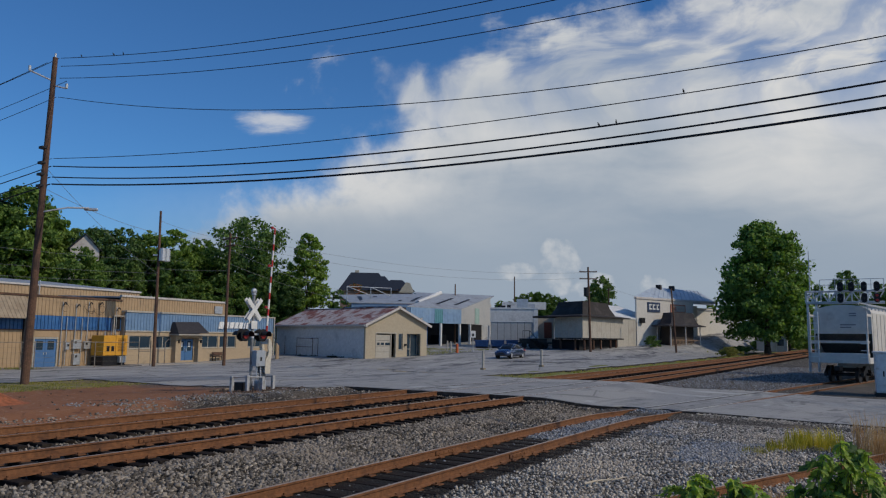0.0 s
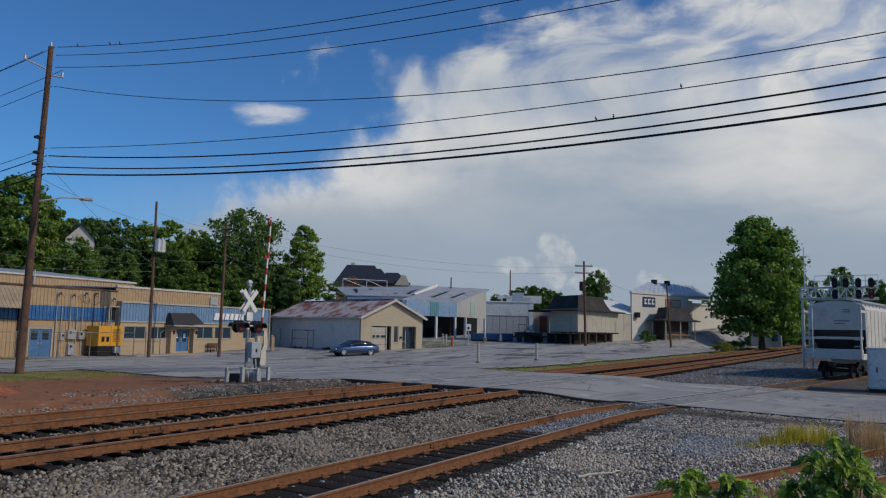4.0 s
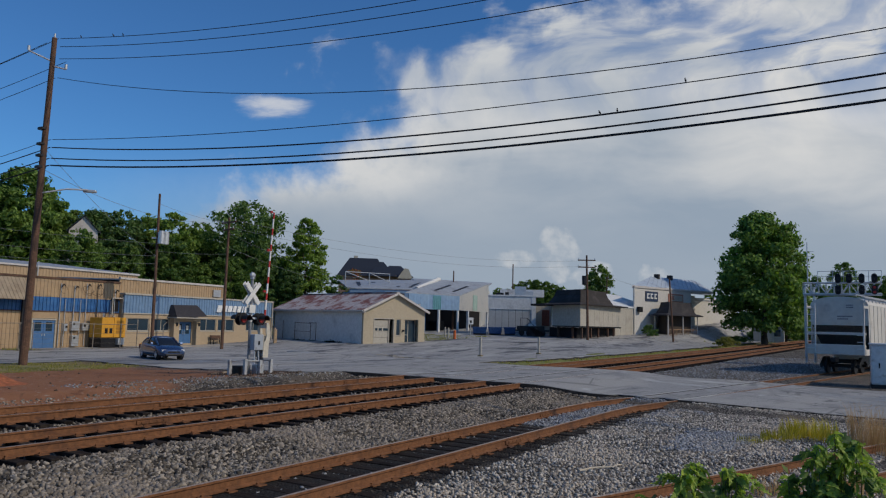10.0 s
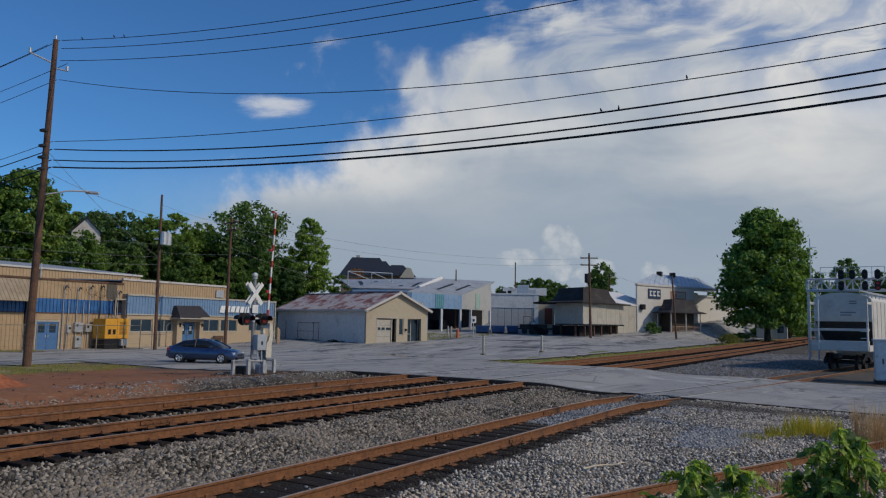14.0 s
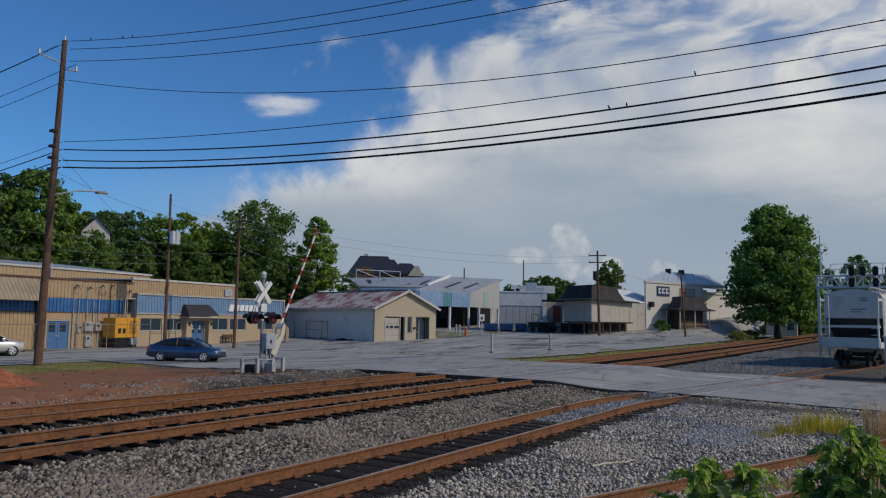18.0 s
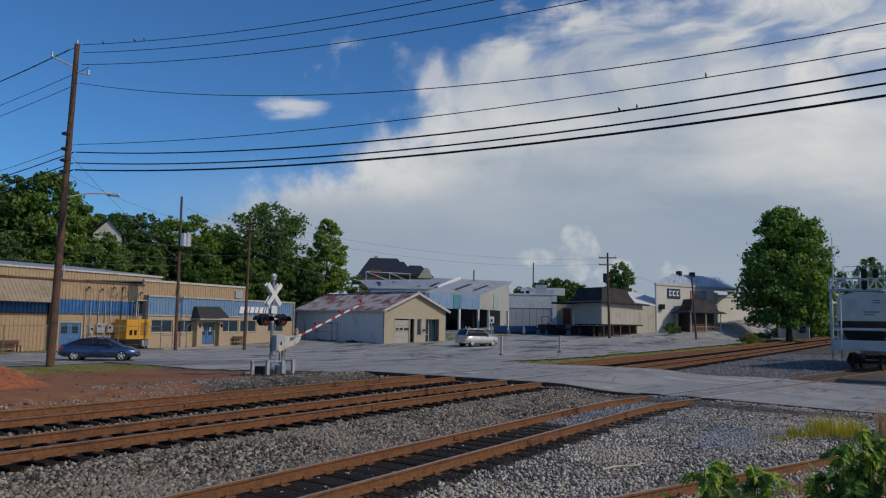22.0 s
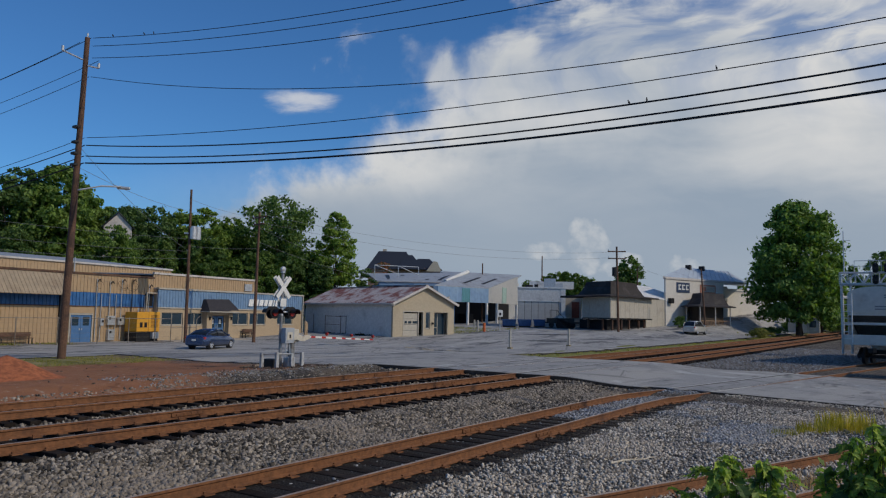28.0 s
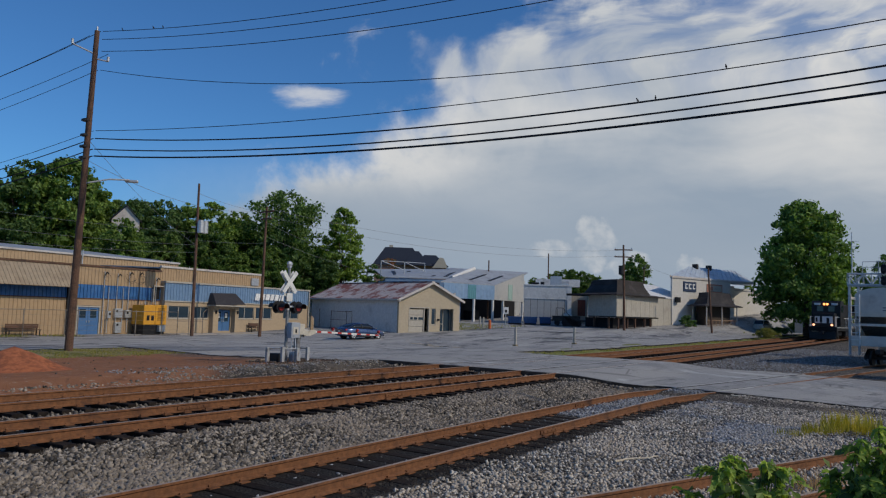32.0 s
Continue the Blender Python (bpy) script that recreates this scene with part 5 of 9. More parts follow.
def raised_office():
    thing = tagged(hold("raised_office"), "cream-panelled raised office with a flared dark roof", "building")
    c, l, r = (82.13, 31.6), (84.6, 36.1), (93.15, 30.4)
    back = (l[0] + r[0] - c[0], l[1] + r[1] - c[1])
    for a, b, n_p, mat in ((l, c, 4, CREAM), (c, r, 9, CREAM)):
        m = wall_frame(a, b, 0)
        w = plan_length(a, b)
        for i in range(n_p):
            x = w * i / n_p
            part("wall_panel", boxes((x + 0.015, 0.0, 2.38, x + w / n_p - 0.015, 0.08, 4.95), bevel=0.008), mat, thing).matrix_basis = m
        part("sill_beam", boxes((0, -0.05, 2.22, w, 0.15, 2.38)), BLACK_STEEL, thing).matrix_basis = m
        for i in range(5 if n_p > 5 else 2):
            x = w * (i + 0.3 + 0.25 * math.sin(3 * i)) / (5 if n_p > 5 else 2)
            part("pier", boxes((x, 0.1, 0.6, x + 0.2, 0.3, 2.22)), POLE_WOOD, thing).matrix_basis = m
    part("core", slab([l, c, r, back], 2.3, 4.95), GREY_WALL, thing).matrix_basis = Matrix.Translation((0.15, 0.12, 0))
    # near-black block between the piers stands in for shade under the floor
    part("underfloor_shade", slab([l, c, r, back], 0.7, 2.2), DARK, thing).matrix_basis = Matrix.Translation((1.2, 0.9, 0))
    part("roof", flared_roof([(l[0] + 0.3, l[1] + 1.6), c, (r[0] - 0.4, r[1]), (back[0], back[1] + 1.6)], 4.95, 5.35, 6.75, 2.0, 0.85), BROWN_SHINGLE, thing, "flared dark brown shingle roof")
    m = wall_frame(l, c, 0)
    steps = part("steps", boxes(*[(-3.0 + 0.3 * i, -1.6, 0.7, -2.7 + 0.3 * i, -0.4, 2.2 - 0.2 * i) for i in range(7)]), BLACK_STEEL, thing, "dark steel steps up to the door")
    steps.matrix_basis = m
    part("handrail", rods(((-3.0, -1.6, 2.2), (-3.0, -1.6, 3.2), 0.03), ((-0.9, -1.6, 0.9), (-0.9, -1.6, 1.8), 0.03), ((-3.0, -1.6, 3.2), (-0.9, -1.6, 1.8), 0.03), ((-4.4, -1.6, 3.2), (-3.0, -1.6, 3.2), 0.03), ((-4.4, -1.6, 2.2), (-4.4, -1.6, 3.2), 0.03)), BLACK_STEEL, thing).matrix_basis = m
    part("landing", boxes((-4.4, -1.6, 2.05, -3.0, -0.3, 2.2)), BLACK_STEEL, thing).matrix_basis = m
    part("porch_roof", boxes((-2.6, -1.4, 4.75, 0.2, 0.6, 5.0)), BROWN_SHINGLE, thing).matrix_basis = m
    # low link to the two-storey shop
    ml = wall_frame((93.6, 31.3), (107.2, 29.9), 0)
    wl = plan_length((93.6, 31.3), (107.2, 29.9))
    for i in range(8):
        part("link_panel", boxes((wl * i / 8 + 0.02, 0, 0.8, wl * (i + 1) / 8 - 0.02, 0.1, 4.9), bevel=0.01), CREAM, thing, "pale panel of the link").matrix_basis = ml
    part("link_wall", boxes((0, 0.1, 0.8, wl, 5.0, 4.95)), GREY_WALL, thing).matrix_basis = ml
    part("link_roof", slab([(-3.0, -0.1), (wl, -0.1), (wl, 6), (-3.0, 6)], [4.95, 4.95, 7.0, 7.0], [5.07, 5.07, 7.15, 7.15]), WHITE, thing).matrix_basis = ml
    return thing


raised_office()


SHOP_CREAM = surface("shop_cream_paint", (0.57, 0.545, 0.50), 0.75, 0, 4, 0.07, (0.46, 0.43, 0.385), 0.4, (0.55, 0.8), 0.1)
SHOP_ROOF = surface("shop_metal_roof", (0.42, 0.48, 0.54), 0.5, 0.1, 2, 0.1, (0.30, 0.34, 0.40), 0.4, (0.5, 0.75), 0.05)


def shop():
    thing = tagged(hold("shop_building"), "two-storey cream shop with a hipped blue-white roof", "building")
    l, r = (99.4, 30.55), (111.9, 26.0)
    mr = wall_frame(l, r, 0)
    wr = plan_length(l, r)
    part("wall", wall_with_holes(wr, 7.75, [(8.6, 2.2, 9.6, 4.0)], 0.25, 1.0), SHOP_CREAM, thing, "cream painted front wall").matrix_basis = mr
    part("door", boxes((8.65, 0.08, 2.2, 9.55, 0.13, 3.95)), DARK, thing).matrix_basis = mr
    part("wall", boxes((wr - 0.25, 0.26, 1.0, wr, 3.0, 7.75)), SHOP_CREAM, thing).matrix_basis = mr
    deep = Vector((0.962, 0.273, 0)) * 11.0
    def plan(x, k, out=0.0):
        p = mr @ Vector((x, out, 0)) + deep * k
        return p.x, p.y
    part("wall", slab([plan(0, 0.03), plan(0.3, 0.03), plan(0.3, 1.0), plan(0, 1.0)], 1.0, 7.75), SHOP_CREAM, thing)
    part("parapet", boxes((-0.15, -0.12, 7.75, wr + 0.1, 0.3, 7.95), bevel=0.02), AGED_WHITE, thing).matrix_basis = mr
    holes = [(0.7, 6.15, 1.9, 6.95), (2.6, 6.15, 4.6, 6.95)]
    back_wall = mr @ Matrix.Translation((wr, 3.0, 0))
    part("wall", wall_with_holes(5.6, 7.5, holes, 0.25, 1.0), SHOP_CREAM, thing).matrix_basis = back_wall
    for h in holes:
        framed_window(thing, back_wall, *h, CREAM)
    part("wing", boxes((wr + 5.6, 4.0, 1.0, wr + 19.0, 11.0, 7.3)), SHOP_CREAM, thing, "lower cream wing").matrix_basis = mr
    part("wing_roof", boxes((wr + 5.5, 3.9, 6.9, wr + 19.1, 11.1, 7.05)), PALE_ROOF, thing).matrix_basis = mr
    # hipped roof with an overhang and standing seams
    x0, x1, eave, ridge = -0.5, wr + 6.2, 8.05, 9.85
    roof = bmesh.new()
    low = [roof.verts.new((*plan(x, k), eave)) for x, k in ((x0, 0.03), (x1, 0.03), (x1, 1.0), (x0, 1.0))]
    high = [roof.verts.new((*plan(x, 0.5), ridge)) for x in (x0 + 4.2, x1 - 4.6)]
    roof.faces.new((low[0], low[1], high[1], high[0])), roof.faces.new((low[1], low[2], high[1]))
    roof.faces.new((low[2], low[3], high[0], high[1])), roof.faces.new((low[3], low[0], high[0])), roof.faces.new(low[::-1])
    bmesh.ops.recalc_face_normals(roof, faces=roof.faces[:])
    part("roof", roof, SHOP_ROOF, thing, "hipped pale blue-white metal roof")
    for i in range(13):
        k = i / 12
        foot, head = Vector((*plan(x0 + 3.2 + (x1 - x0 - 6.6) * k, 0.04), eave + 0.05)), Vector((*plan(x0 + 4.2 + (x1 - x0 - 8.8) * k, 0.5), ridge + 0.02))
        part("roof_seam", rods((foot, head, 0.05), sides=5), SHOP_ROOF, thing)
    part("eave_board", slab([plan(x0, 0.02), plan(x1, 0.02), plan(x1, 0.03), plan(x0, 0.03)], eave - 0.3, eave + 0.02), AGED_WHITE, thing)
    for x in (x0 + 5.6, x0 + 8.8):
        q = plan(x, 0.47)
        part("roof_vent", boxes((q[0] - 0.36, q[1] - 0.36, 9.4, q[0] + 0.36, q[1] + 0.36, 10.25), bevel=0.03), BROWN_SHINGLE, thing)
    board = part("sign_board", boxes((2.35, -0.1, 6.05, 5.15, -0.01, 7.4)), surface_cache("sign_navy", (0.03, 0.05, 0.10)), thing, "dark sign board with pale shapes")
    board.matrix_basis = mr
    for x, w in ((2.62, 0.55), (3.40, 0.6), (4.28, 0.55)):
        part("sign_shape", boxes((x, -0.14, 6.4, x + w, -0.1, 6.58), (x + 0.05, -0.14, 6.58, x + 0.25, -0.1, 7.05), (x, -0.14, 6.95, x + w, -0.1, 7.12)), WHITE, board)
    board = part("sign_board", boxes((7.6, -0.1, 6.1, 11.2, -0.01, 7.3)), surface_cache("faded_red", (0.36, 0.17, 0.12)), thing, "faded red and cream sign")
    board.matrix_basis = mr
    part("sign_field", boxes((7.95, -0.13, 6.3, 10.95, -0.1, 7.1)), CREAM, board)
    part("sign_shape", boxes((8.15, -0.15, 6.42, 8.9, -0.13, 6.98)), surface_cache("faded_red", (0.36, 0.17, 0.12)), board)
    part("sign_shape", boxes((9.2, -0.15, 6.55, 10.7, -0.13, 6.85)), surface_cache("sign_grey", (0.36, 0.34, 0.30)), board)
    part("wall_unit", boxes((0.5, -0.5, 4.5, 1.2, -0.02, 5.2), bevel=0.03), BLACK_STEEL, thing).matrix_basis = mr
    # porch with flared roof
    corner = [(102.3, 29.0), (99.9, 26.3), (106.6, 23.6), (109.5, 27.0)]
    part("porch_roof", flared_roof(corner, 4.2, 4.7, 5.95, 1.3, 0.35), DARK_SHINGLE, thing, "flared dark shingle porch roof")
    for x, y in ((100.3, 26.3), (103.3, 25.1), (106.4, 23.9), (102.2, 28.6)):
        part("porch_post", rods(((x, y, 0.9), (x, y, 4.2), 0.08), sides=8), AGED_WHITE, thing)
    # dark block added under the porch roof to stand for its shade
    part("porch_shade", slab([(103.2, 28.4), (101.9, 26.9), (106.9, 24.9), (108.4, 26.7)], 1.35, 4.15), surface_cache("porch_shade_brown", (0.05, 0.038, 0.03)), thing, "dark brown block in place of the shade under the porch")
    part("porch_floor", slab(corner, 0.5, 1.35), surface_cache("brick_base", (0.22, 0.11, 0.075)), thing)
    rail = bmesh.new()
    a, b = (100.3, 26.3), (106.4, 23.9)
    for k in range(22):
        p = along(a, b, 0.3 * k)
        rod(rail, (*p, 1.35), (*p, 2.25), 0.03, sides=5)
    rod(rail, (*a, 2.27), (*b, 2.27), 0.05), rod(rail, (*a, 1.5), (*b, 1.5), 0.04)
    part("porch_railing", rail, surface_cache("railing_wood", (0.30, 0.19, 0.12)), thing)
    return thing


shop()


def hill_house():
    thing = tagged(hold("house", (152, 113, 3)), "large house with steep slate-blue roofs on the hill", "house")
    thing.matrix_basis = pose(152, 113.5, 3, 0, 0, -52)
    part("wall", boxes((-9, -4, 0, 9, 5, 11.0)), surface_cache("house_brick", (0.20, 0.13, 0.11)), thing)
    for x0, x1, y0, z1 in ((-9.5, 3.5, -4.5, 15.4), (-2.0, 5.0, -6.0, 14.6), (0.5, 9.5, -4.5, 13.7)):
        bm = bmesh.new()
        y1, cut = 5.5, min(3.0, (x1 - x0) / 2.4)
        low = [bm.verts.new(p) for p in ((x0, y0, 10.6), (x1, y0, 10.6), (x1, y1, 10.6), (x0, y1, 10.6))]
        high = [bm.verts.new(p) for p in ((x0 + cut, 0.3, z1), (x1 - cut, 0.3, z1))]
        bm.faces.new((low[0], low[1], high[1], high[0])), bm.faces.new((low[2], low[3], high[0], high[1]))
        bm.faces.new((low[1], low[2], high[1])), bm.faces.new((low[3], low[0], high[0])), bm.faces.new(low)
        bmesh.ops.recalc_face_normals(bm, faces=bm.faces[:])
        part("roof", bm, HOUSE_ROOF, thing)
    part("chimney", boxes((-5.5, 0.5, 13, -4.5, 1.6, 16.0), bevel=0.05), CREAM, thing)
    part("gable_front", prism([(5.4, 10.2), (9.2, 10.2), (8.2, 12.6), (7.2, 12.8)], 0.4, "y"), CREAM, thing).matrix_basis = Matrix.Translation((0, -4.9, 0))
    for x in (-7, -3, 1, 6):
        window = part("window", boxes((x, -4.06, 7.5, x + 1.3, -4.0, 9.4)), CREAM, thing)
        part("pane", boxes((x + 0.1, -4.1, 7.6, x + 1.2, -4.07, 9.3)), GLASS, window)
    return thing


hill_house()

def house_in_wood():
    thing = tagged(hold("house_gable", (61.4, 96.4, 0.3), -35), "pale grey house gable showing among the trees", "house")
    part("wall", prism([(-1.8, 0.0), (1.8, 0.0), (1.8, 13.6), (0.0, 15.5), (-1.8, 13.6)], 5.0, "y"), AGED_WHITE, thing, "weathered pale gable wall")
    for side in (-1, 1):
        bm = bmesh.new()
        ring = [bm.verts.new(p) for p in ((0, -0.4, 15.75), (side * 2.15, -0.4, 13.5), (side * 2.15, 5.3, 13.5), (0, 5.3, 15.75))]
        bm.faces.new(ring)
        bmesh.ops.solidify(bm, geom=bm.faces[:], thickness=0.12)
        part("roof", bm, PALE_ROOF, thing)
    return thing


house_in_wood()

# ---- poles, wires and crossing gear ----
def utility_pole(label, base, top, r0, r1, arms=()):
    thing = tagged(hold("utility_pole", base), label, "utility pole", "utility poles")
    t = Vector(top) - Vector(base)
    part("shaft", rods(((0, 0, -0.1), t, r0, r1), sides=14), POLE_WOOD, thing)
    for z, length, turn in arms:
        at = t * (z / t.z)
        arm = part("crossarm", boxes((-length / 2, -0.06, -0.06, length / 2, 0.06, 0.06), bevel=0.01), POLE_WOOD, thing)
        arm.matrix_basis = pose(at.x, at.y, z, 0, 0, turn)
        for x in (-length / 2 + 0.1, length / 2 - 0.1):
            part("insulator", rods(((x, 0, 0.06), (x, 0, 0.24), 0.05, 0.035), sides=8), GALV, arm)
    return thing


P1, P1_TOP = (21.06, 37.31, -0.32), (21.29, 37.18, 16.55)
big_pole = utility_pole("tall brown utility pole leaning slightly over the grass", P1, P1_TOP, 0.205, 0.125)
for x, y, z, ex, ey, ez in ((0, 0, 15.6, -0.95, 0.55, 0.38), (0.05, -0.05, 15.35, 0.55, -0.35, -0.05)):
    part("side_bracket", rods(((0.2 + x, -0.12 + y, z), (0.2 + ex, -0.12 + ey, z + ez), 0.045)), GALV, big_pole)
    part("insulator", rods(((0.2 + ex, -0.12 + ey, z + ez), (0.2 + ex, -0.12 + ey, z + ez + 0.25), 0.07)), GALV, big_pole)
part("top_pin", rods(((0.23, -0.13, 16.8), (0.23, -0.13, 17.1), 0.05)), GALV, big_pole)
part("lamp_arm", rods(((0.1, -0.1, 8.65), (1.0, -0.95, 8.95), 0.04), ((1.0, -0.95, 8.95), (1.75, -1.6, 8.98), 0.045)), SILVER, big_pole, "pale grey street lamp arm")
part("lamp_head", boxes((1.65, -0.13, 8.88, 2.3, 0.13, 9.02, pose(0.45, -0.2, 0, 0, 0, -41)), bevel=0.04), GALV, big_pole)
for z in (12.0, 11.2, 10.6, 10.0):
    part("clamp", boxes((-0.14, -0.22, z - 0.07, 0.27, 0.16, z + 0.07), bevel=0.03), BLACK_STEEL, big_pole)
P2 = utility_pole("wooden utility pole with a grey transformer can", (38.27, 50.07, -0.32), (38.19, 50.13, 12.0), 0.14, 0.085)
for dx, dy in ((-0.02, -0.38), (0.44, -0.3)):
    part("transformer", rods(((dx, dy, 8.3), (dx, dy, 9.2), 0.27), ((dx, dy, 9.2), (dx, dy, 9.32), 0.2)), GALV, P2, "pale grey transformer can")
part("bracket", boxes((-0.5, -0.05, 8.7, 0.5, 0.05, 8.82, pose(0, 0, 0, 0, 0, -36))), GALV, P2)
utility_pole("slim dark utility pole on the edge of the lot", (43.5, 48.0, -0.32), (43.55, 47.96, 10.7), 0.14, 0.09, [(10.6, 2.2, 78), (10.0, 1.6, 78)])
P4 = utility_pole("utility pole with crossarms by the raised office", (80.58, 30.1, 0.75), (80.5, 30.25, 10.4), 0.16, 0.10, [(9.1, 2.0, -60), (8.3, 2.0, -60)])
part("transformer", rods(((-0.35, 0.3, 6.3), (-0.35, 0.3, 7.3), 0.28)), BLACK_STEEL, P4)
utility_pole("thin utility pole before the shop porch", (93.5, 23.9, 0.85), (93.35, 24.3, 8.6), 0.13, 0.09)
utility_pole("distant utility pole behind the roofs", (96.0, 57.0, 1.0), (96.0, 57.0, 10.2), 0.14, 0.09)
utility_pole("distant utility pole behind the sheds", (112.0, 55.0, 1.0), (112.0, 55.0, 12.5), 0.14, 0.09)
utility_pole("distant utility pole beyond the low roofs", (130.0, 45.0, 1.5), (130.0, 45.0, 11.5), 0.14, 0.09, [(9.6, 1.8, 40)])


def wire(name, a, b, sag, r, parent, steps=28, look_of=None):
    """A sagging line from a to b, as one curve-like tube."""
    bm = bmesh.new()
    a, b = Vector(a), Vector(b)
    ring_old = None
    side = Vector((-(b - a).y, (b - a).x, 0)).normalized()
    for i in range(steps + 1):
        k = i / steps
        p = a.lerp(b, k) - Vector((0, 0, 4 * sag * k * (1 - k)))
        ring = [bm.verts.new(p + side * (r * math.cos(t)) + Vector((0, 0, r * math.sin(t)))) for t in (0.5, 2.1, 3.7, 5.2)]
        if ring_old:
            for j in range(4):
                bm.faces.new((ring_old[j], ring_old[(j + 1) % 4], ring[(j + 1) % 4], ring[j]))
        ring_old = ring
    return part(name, bm, look_of or WIRE, parent)


# heights at the tall pole and at the next one across the tracks, sag, radius, sideways step
SPANS = [
    (16.56, 15.90, 2.13, 0.016, 0),
    (16.12, 15.42, 2.14, 0.016, -0.6),
    (15.47, 14.69, 2.13, 0.016, 0.5),
    (14.45, 12.72, 3.09, 0.016, 0),
    (11.17, 11.01, 1.38, 0.016, 0),
    (10.76, 11.11, 1.91, 0.03, 0),
    (10.19, 10.72, 1.85, 0.03, 0),
    (9.82, 10.12, 1.65, 0.04, 0),
]


lines_over = tagged(hold("overhead_wires"), "dark overhead wires strung between the poles", "wires")
for z0, z1, sag, r, off in SPANS:
    wire("wire", (21.5, 37.0 - 0.0, z0), (23.5, -20.0, z1), sag, r, lines_over)
    wire("wire", (21.45 + off, 37.1, z0), (19.3 + off, 92.0, z0 - 0.6), 1.6, r, lines_over)
for a, b, sag in (((21.2, 37.2, 10.7), (38.2, 50.1, 7.0), 0.4), ((38.2, 50.1, 11.2), (43.5, 48.0, 10.2), 0.2), ((21.2, 37.2, 9.6), (43.5, 48.0, 10.4), 1.0),
                  ((43.5, 48.0, 10.6), (80.5, 30.3, 9.8), 1.2), ((43.5, 48.0, 9.9), (80.5, 30.3, 9.2), 1.3), ((43.5, 48.0, 8.2), (60.0, 46.0, 5.4), 0.4), ((38.2, 50.1, 8.0), (5.0, 52.0, 9.0), 0.6),
                  ((38.2, 50.1, 7.0), (5.0, 52.0, 8.0), 0.7), ((38.2, 50.1, 6.4), (5.0, 52.0, 7.2), 0.8), ((43.5, 48.0, 7.6), (38.2, 50.1, 7.4), 0.1), ((80.5, 30.3, 9.4), (124, 31, 9.0), 1.2), ((38.2, 50.1, 8.6), (37.5, 53.6, 4.6), 0.2),
                  ((43.5, 48.0, 9.4), (88.0, 66.0, 8.6), 1.0)):
    wire("wire", a, b, sag, 0.011, lines_over, 28, WIRE_PALE)


def bird(at, turn):
    thing = tagged(hold("bird", at, turn), "small dark bird perched on a wire", "bird", "birds on the wires")
    thing.scale = (0.62, 0.62, 0.62)
    bm = bmesh.new()
    bmesh.ops.create_uvsphere(bm, u_segments=8, v_segments=6, radius=0.055, matrix=pose(0, 0, 0.11, 0, 35, 0) @ Matrix.Diagonal((1.6, 0.85, 1, 1)))
    part("body", bm, BLACK_STEEL, thing)
    bm = bmesh.new()
    bmesh.ops.create_uvsphere(bm, u_segments=8, v_segments=6, radius=0.033, matrix=pose(-0.065, 0, 0.19))
    rod(bm, (-0.09, 0, 0.19), (-0.12, 0, 0.187), 0.01, 0.002, 5)
    part("head", bm, BLACK_STEEL, thing)
    part("tail", boxes((0.05, -0.018, -0.02, 0.16, 0.018, -0.005, pose(0, 0, 0.1, 0, 35, 0))), BLACK_STEEL, thing)
    part("leg", rods(((0, 0.02, 0), (0, 0.02, 0.06), 0.006), sides=4), BLACK_STEEL, thing)
    return thing


def on_wire(i, k):
    z0, z1, sag = SPANS[i][:3]
    return 21.5 + 2.0 * k, 37.0 - 57.0 * k, z0 + (z1 - z0) * k - 4 * sag * k * (1 - k) + 0.01


for i, k in ((0, 0.075), (0, 0.088), (4, 0.555), (5, 0.508), (5, 0.518), (0, 0.03)):
    bird(on_wire(i, k), random.uniform(-40, 40))


# ---- level-crossing signal with gate ----
SIGNAL = (22.75, 23.45, -0.2)
GATE_PIVOT = (0.68, -0.07, 1.42)


def disc(bm, at, r, depth, axis, sides=20):
    a = Vector(at)
    rod(bm, a, a + Vector(axis) * depth, r, sides=sides)
    return bm


GALV_DULL = surface("dull_galvanised", (0.24, 0.25, 0.26), 0.55, 0.4, 6, 0.2, (0.14, 0.12, 0.11), 1.5, (0.5, 0.7), 0.1)
PLATE = surface("cream_gate_plate", (0.52, 0.48, 0.40), 0.6, 0, 6, 0.1, (0.36, 0.31, 0.25), 2.5, (0.55, 0.75), 0.15)


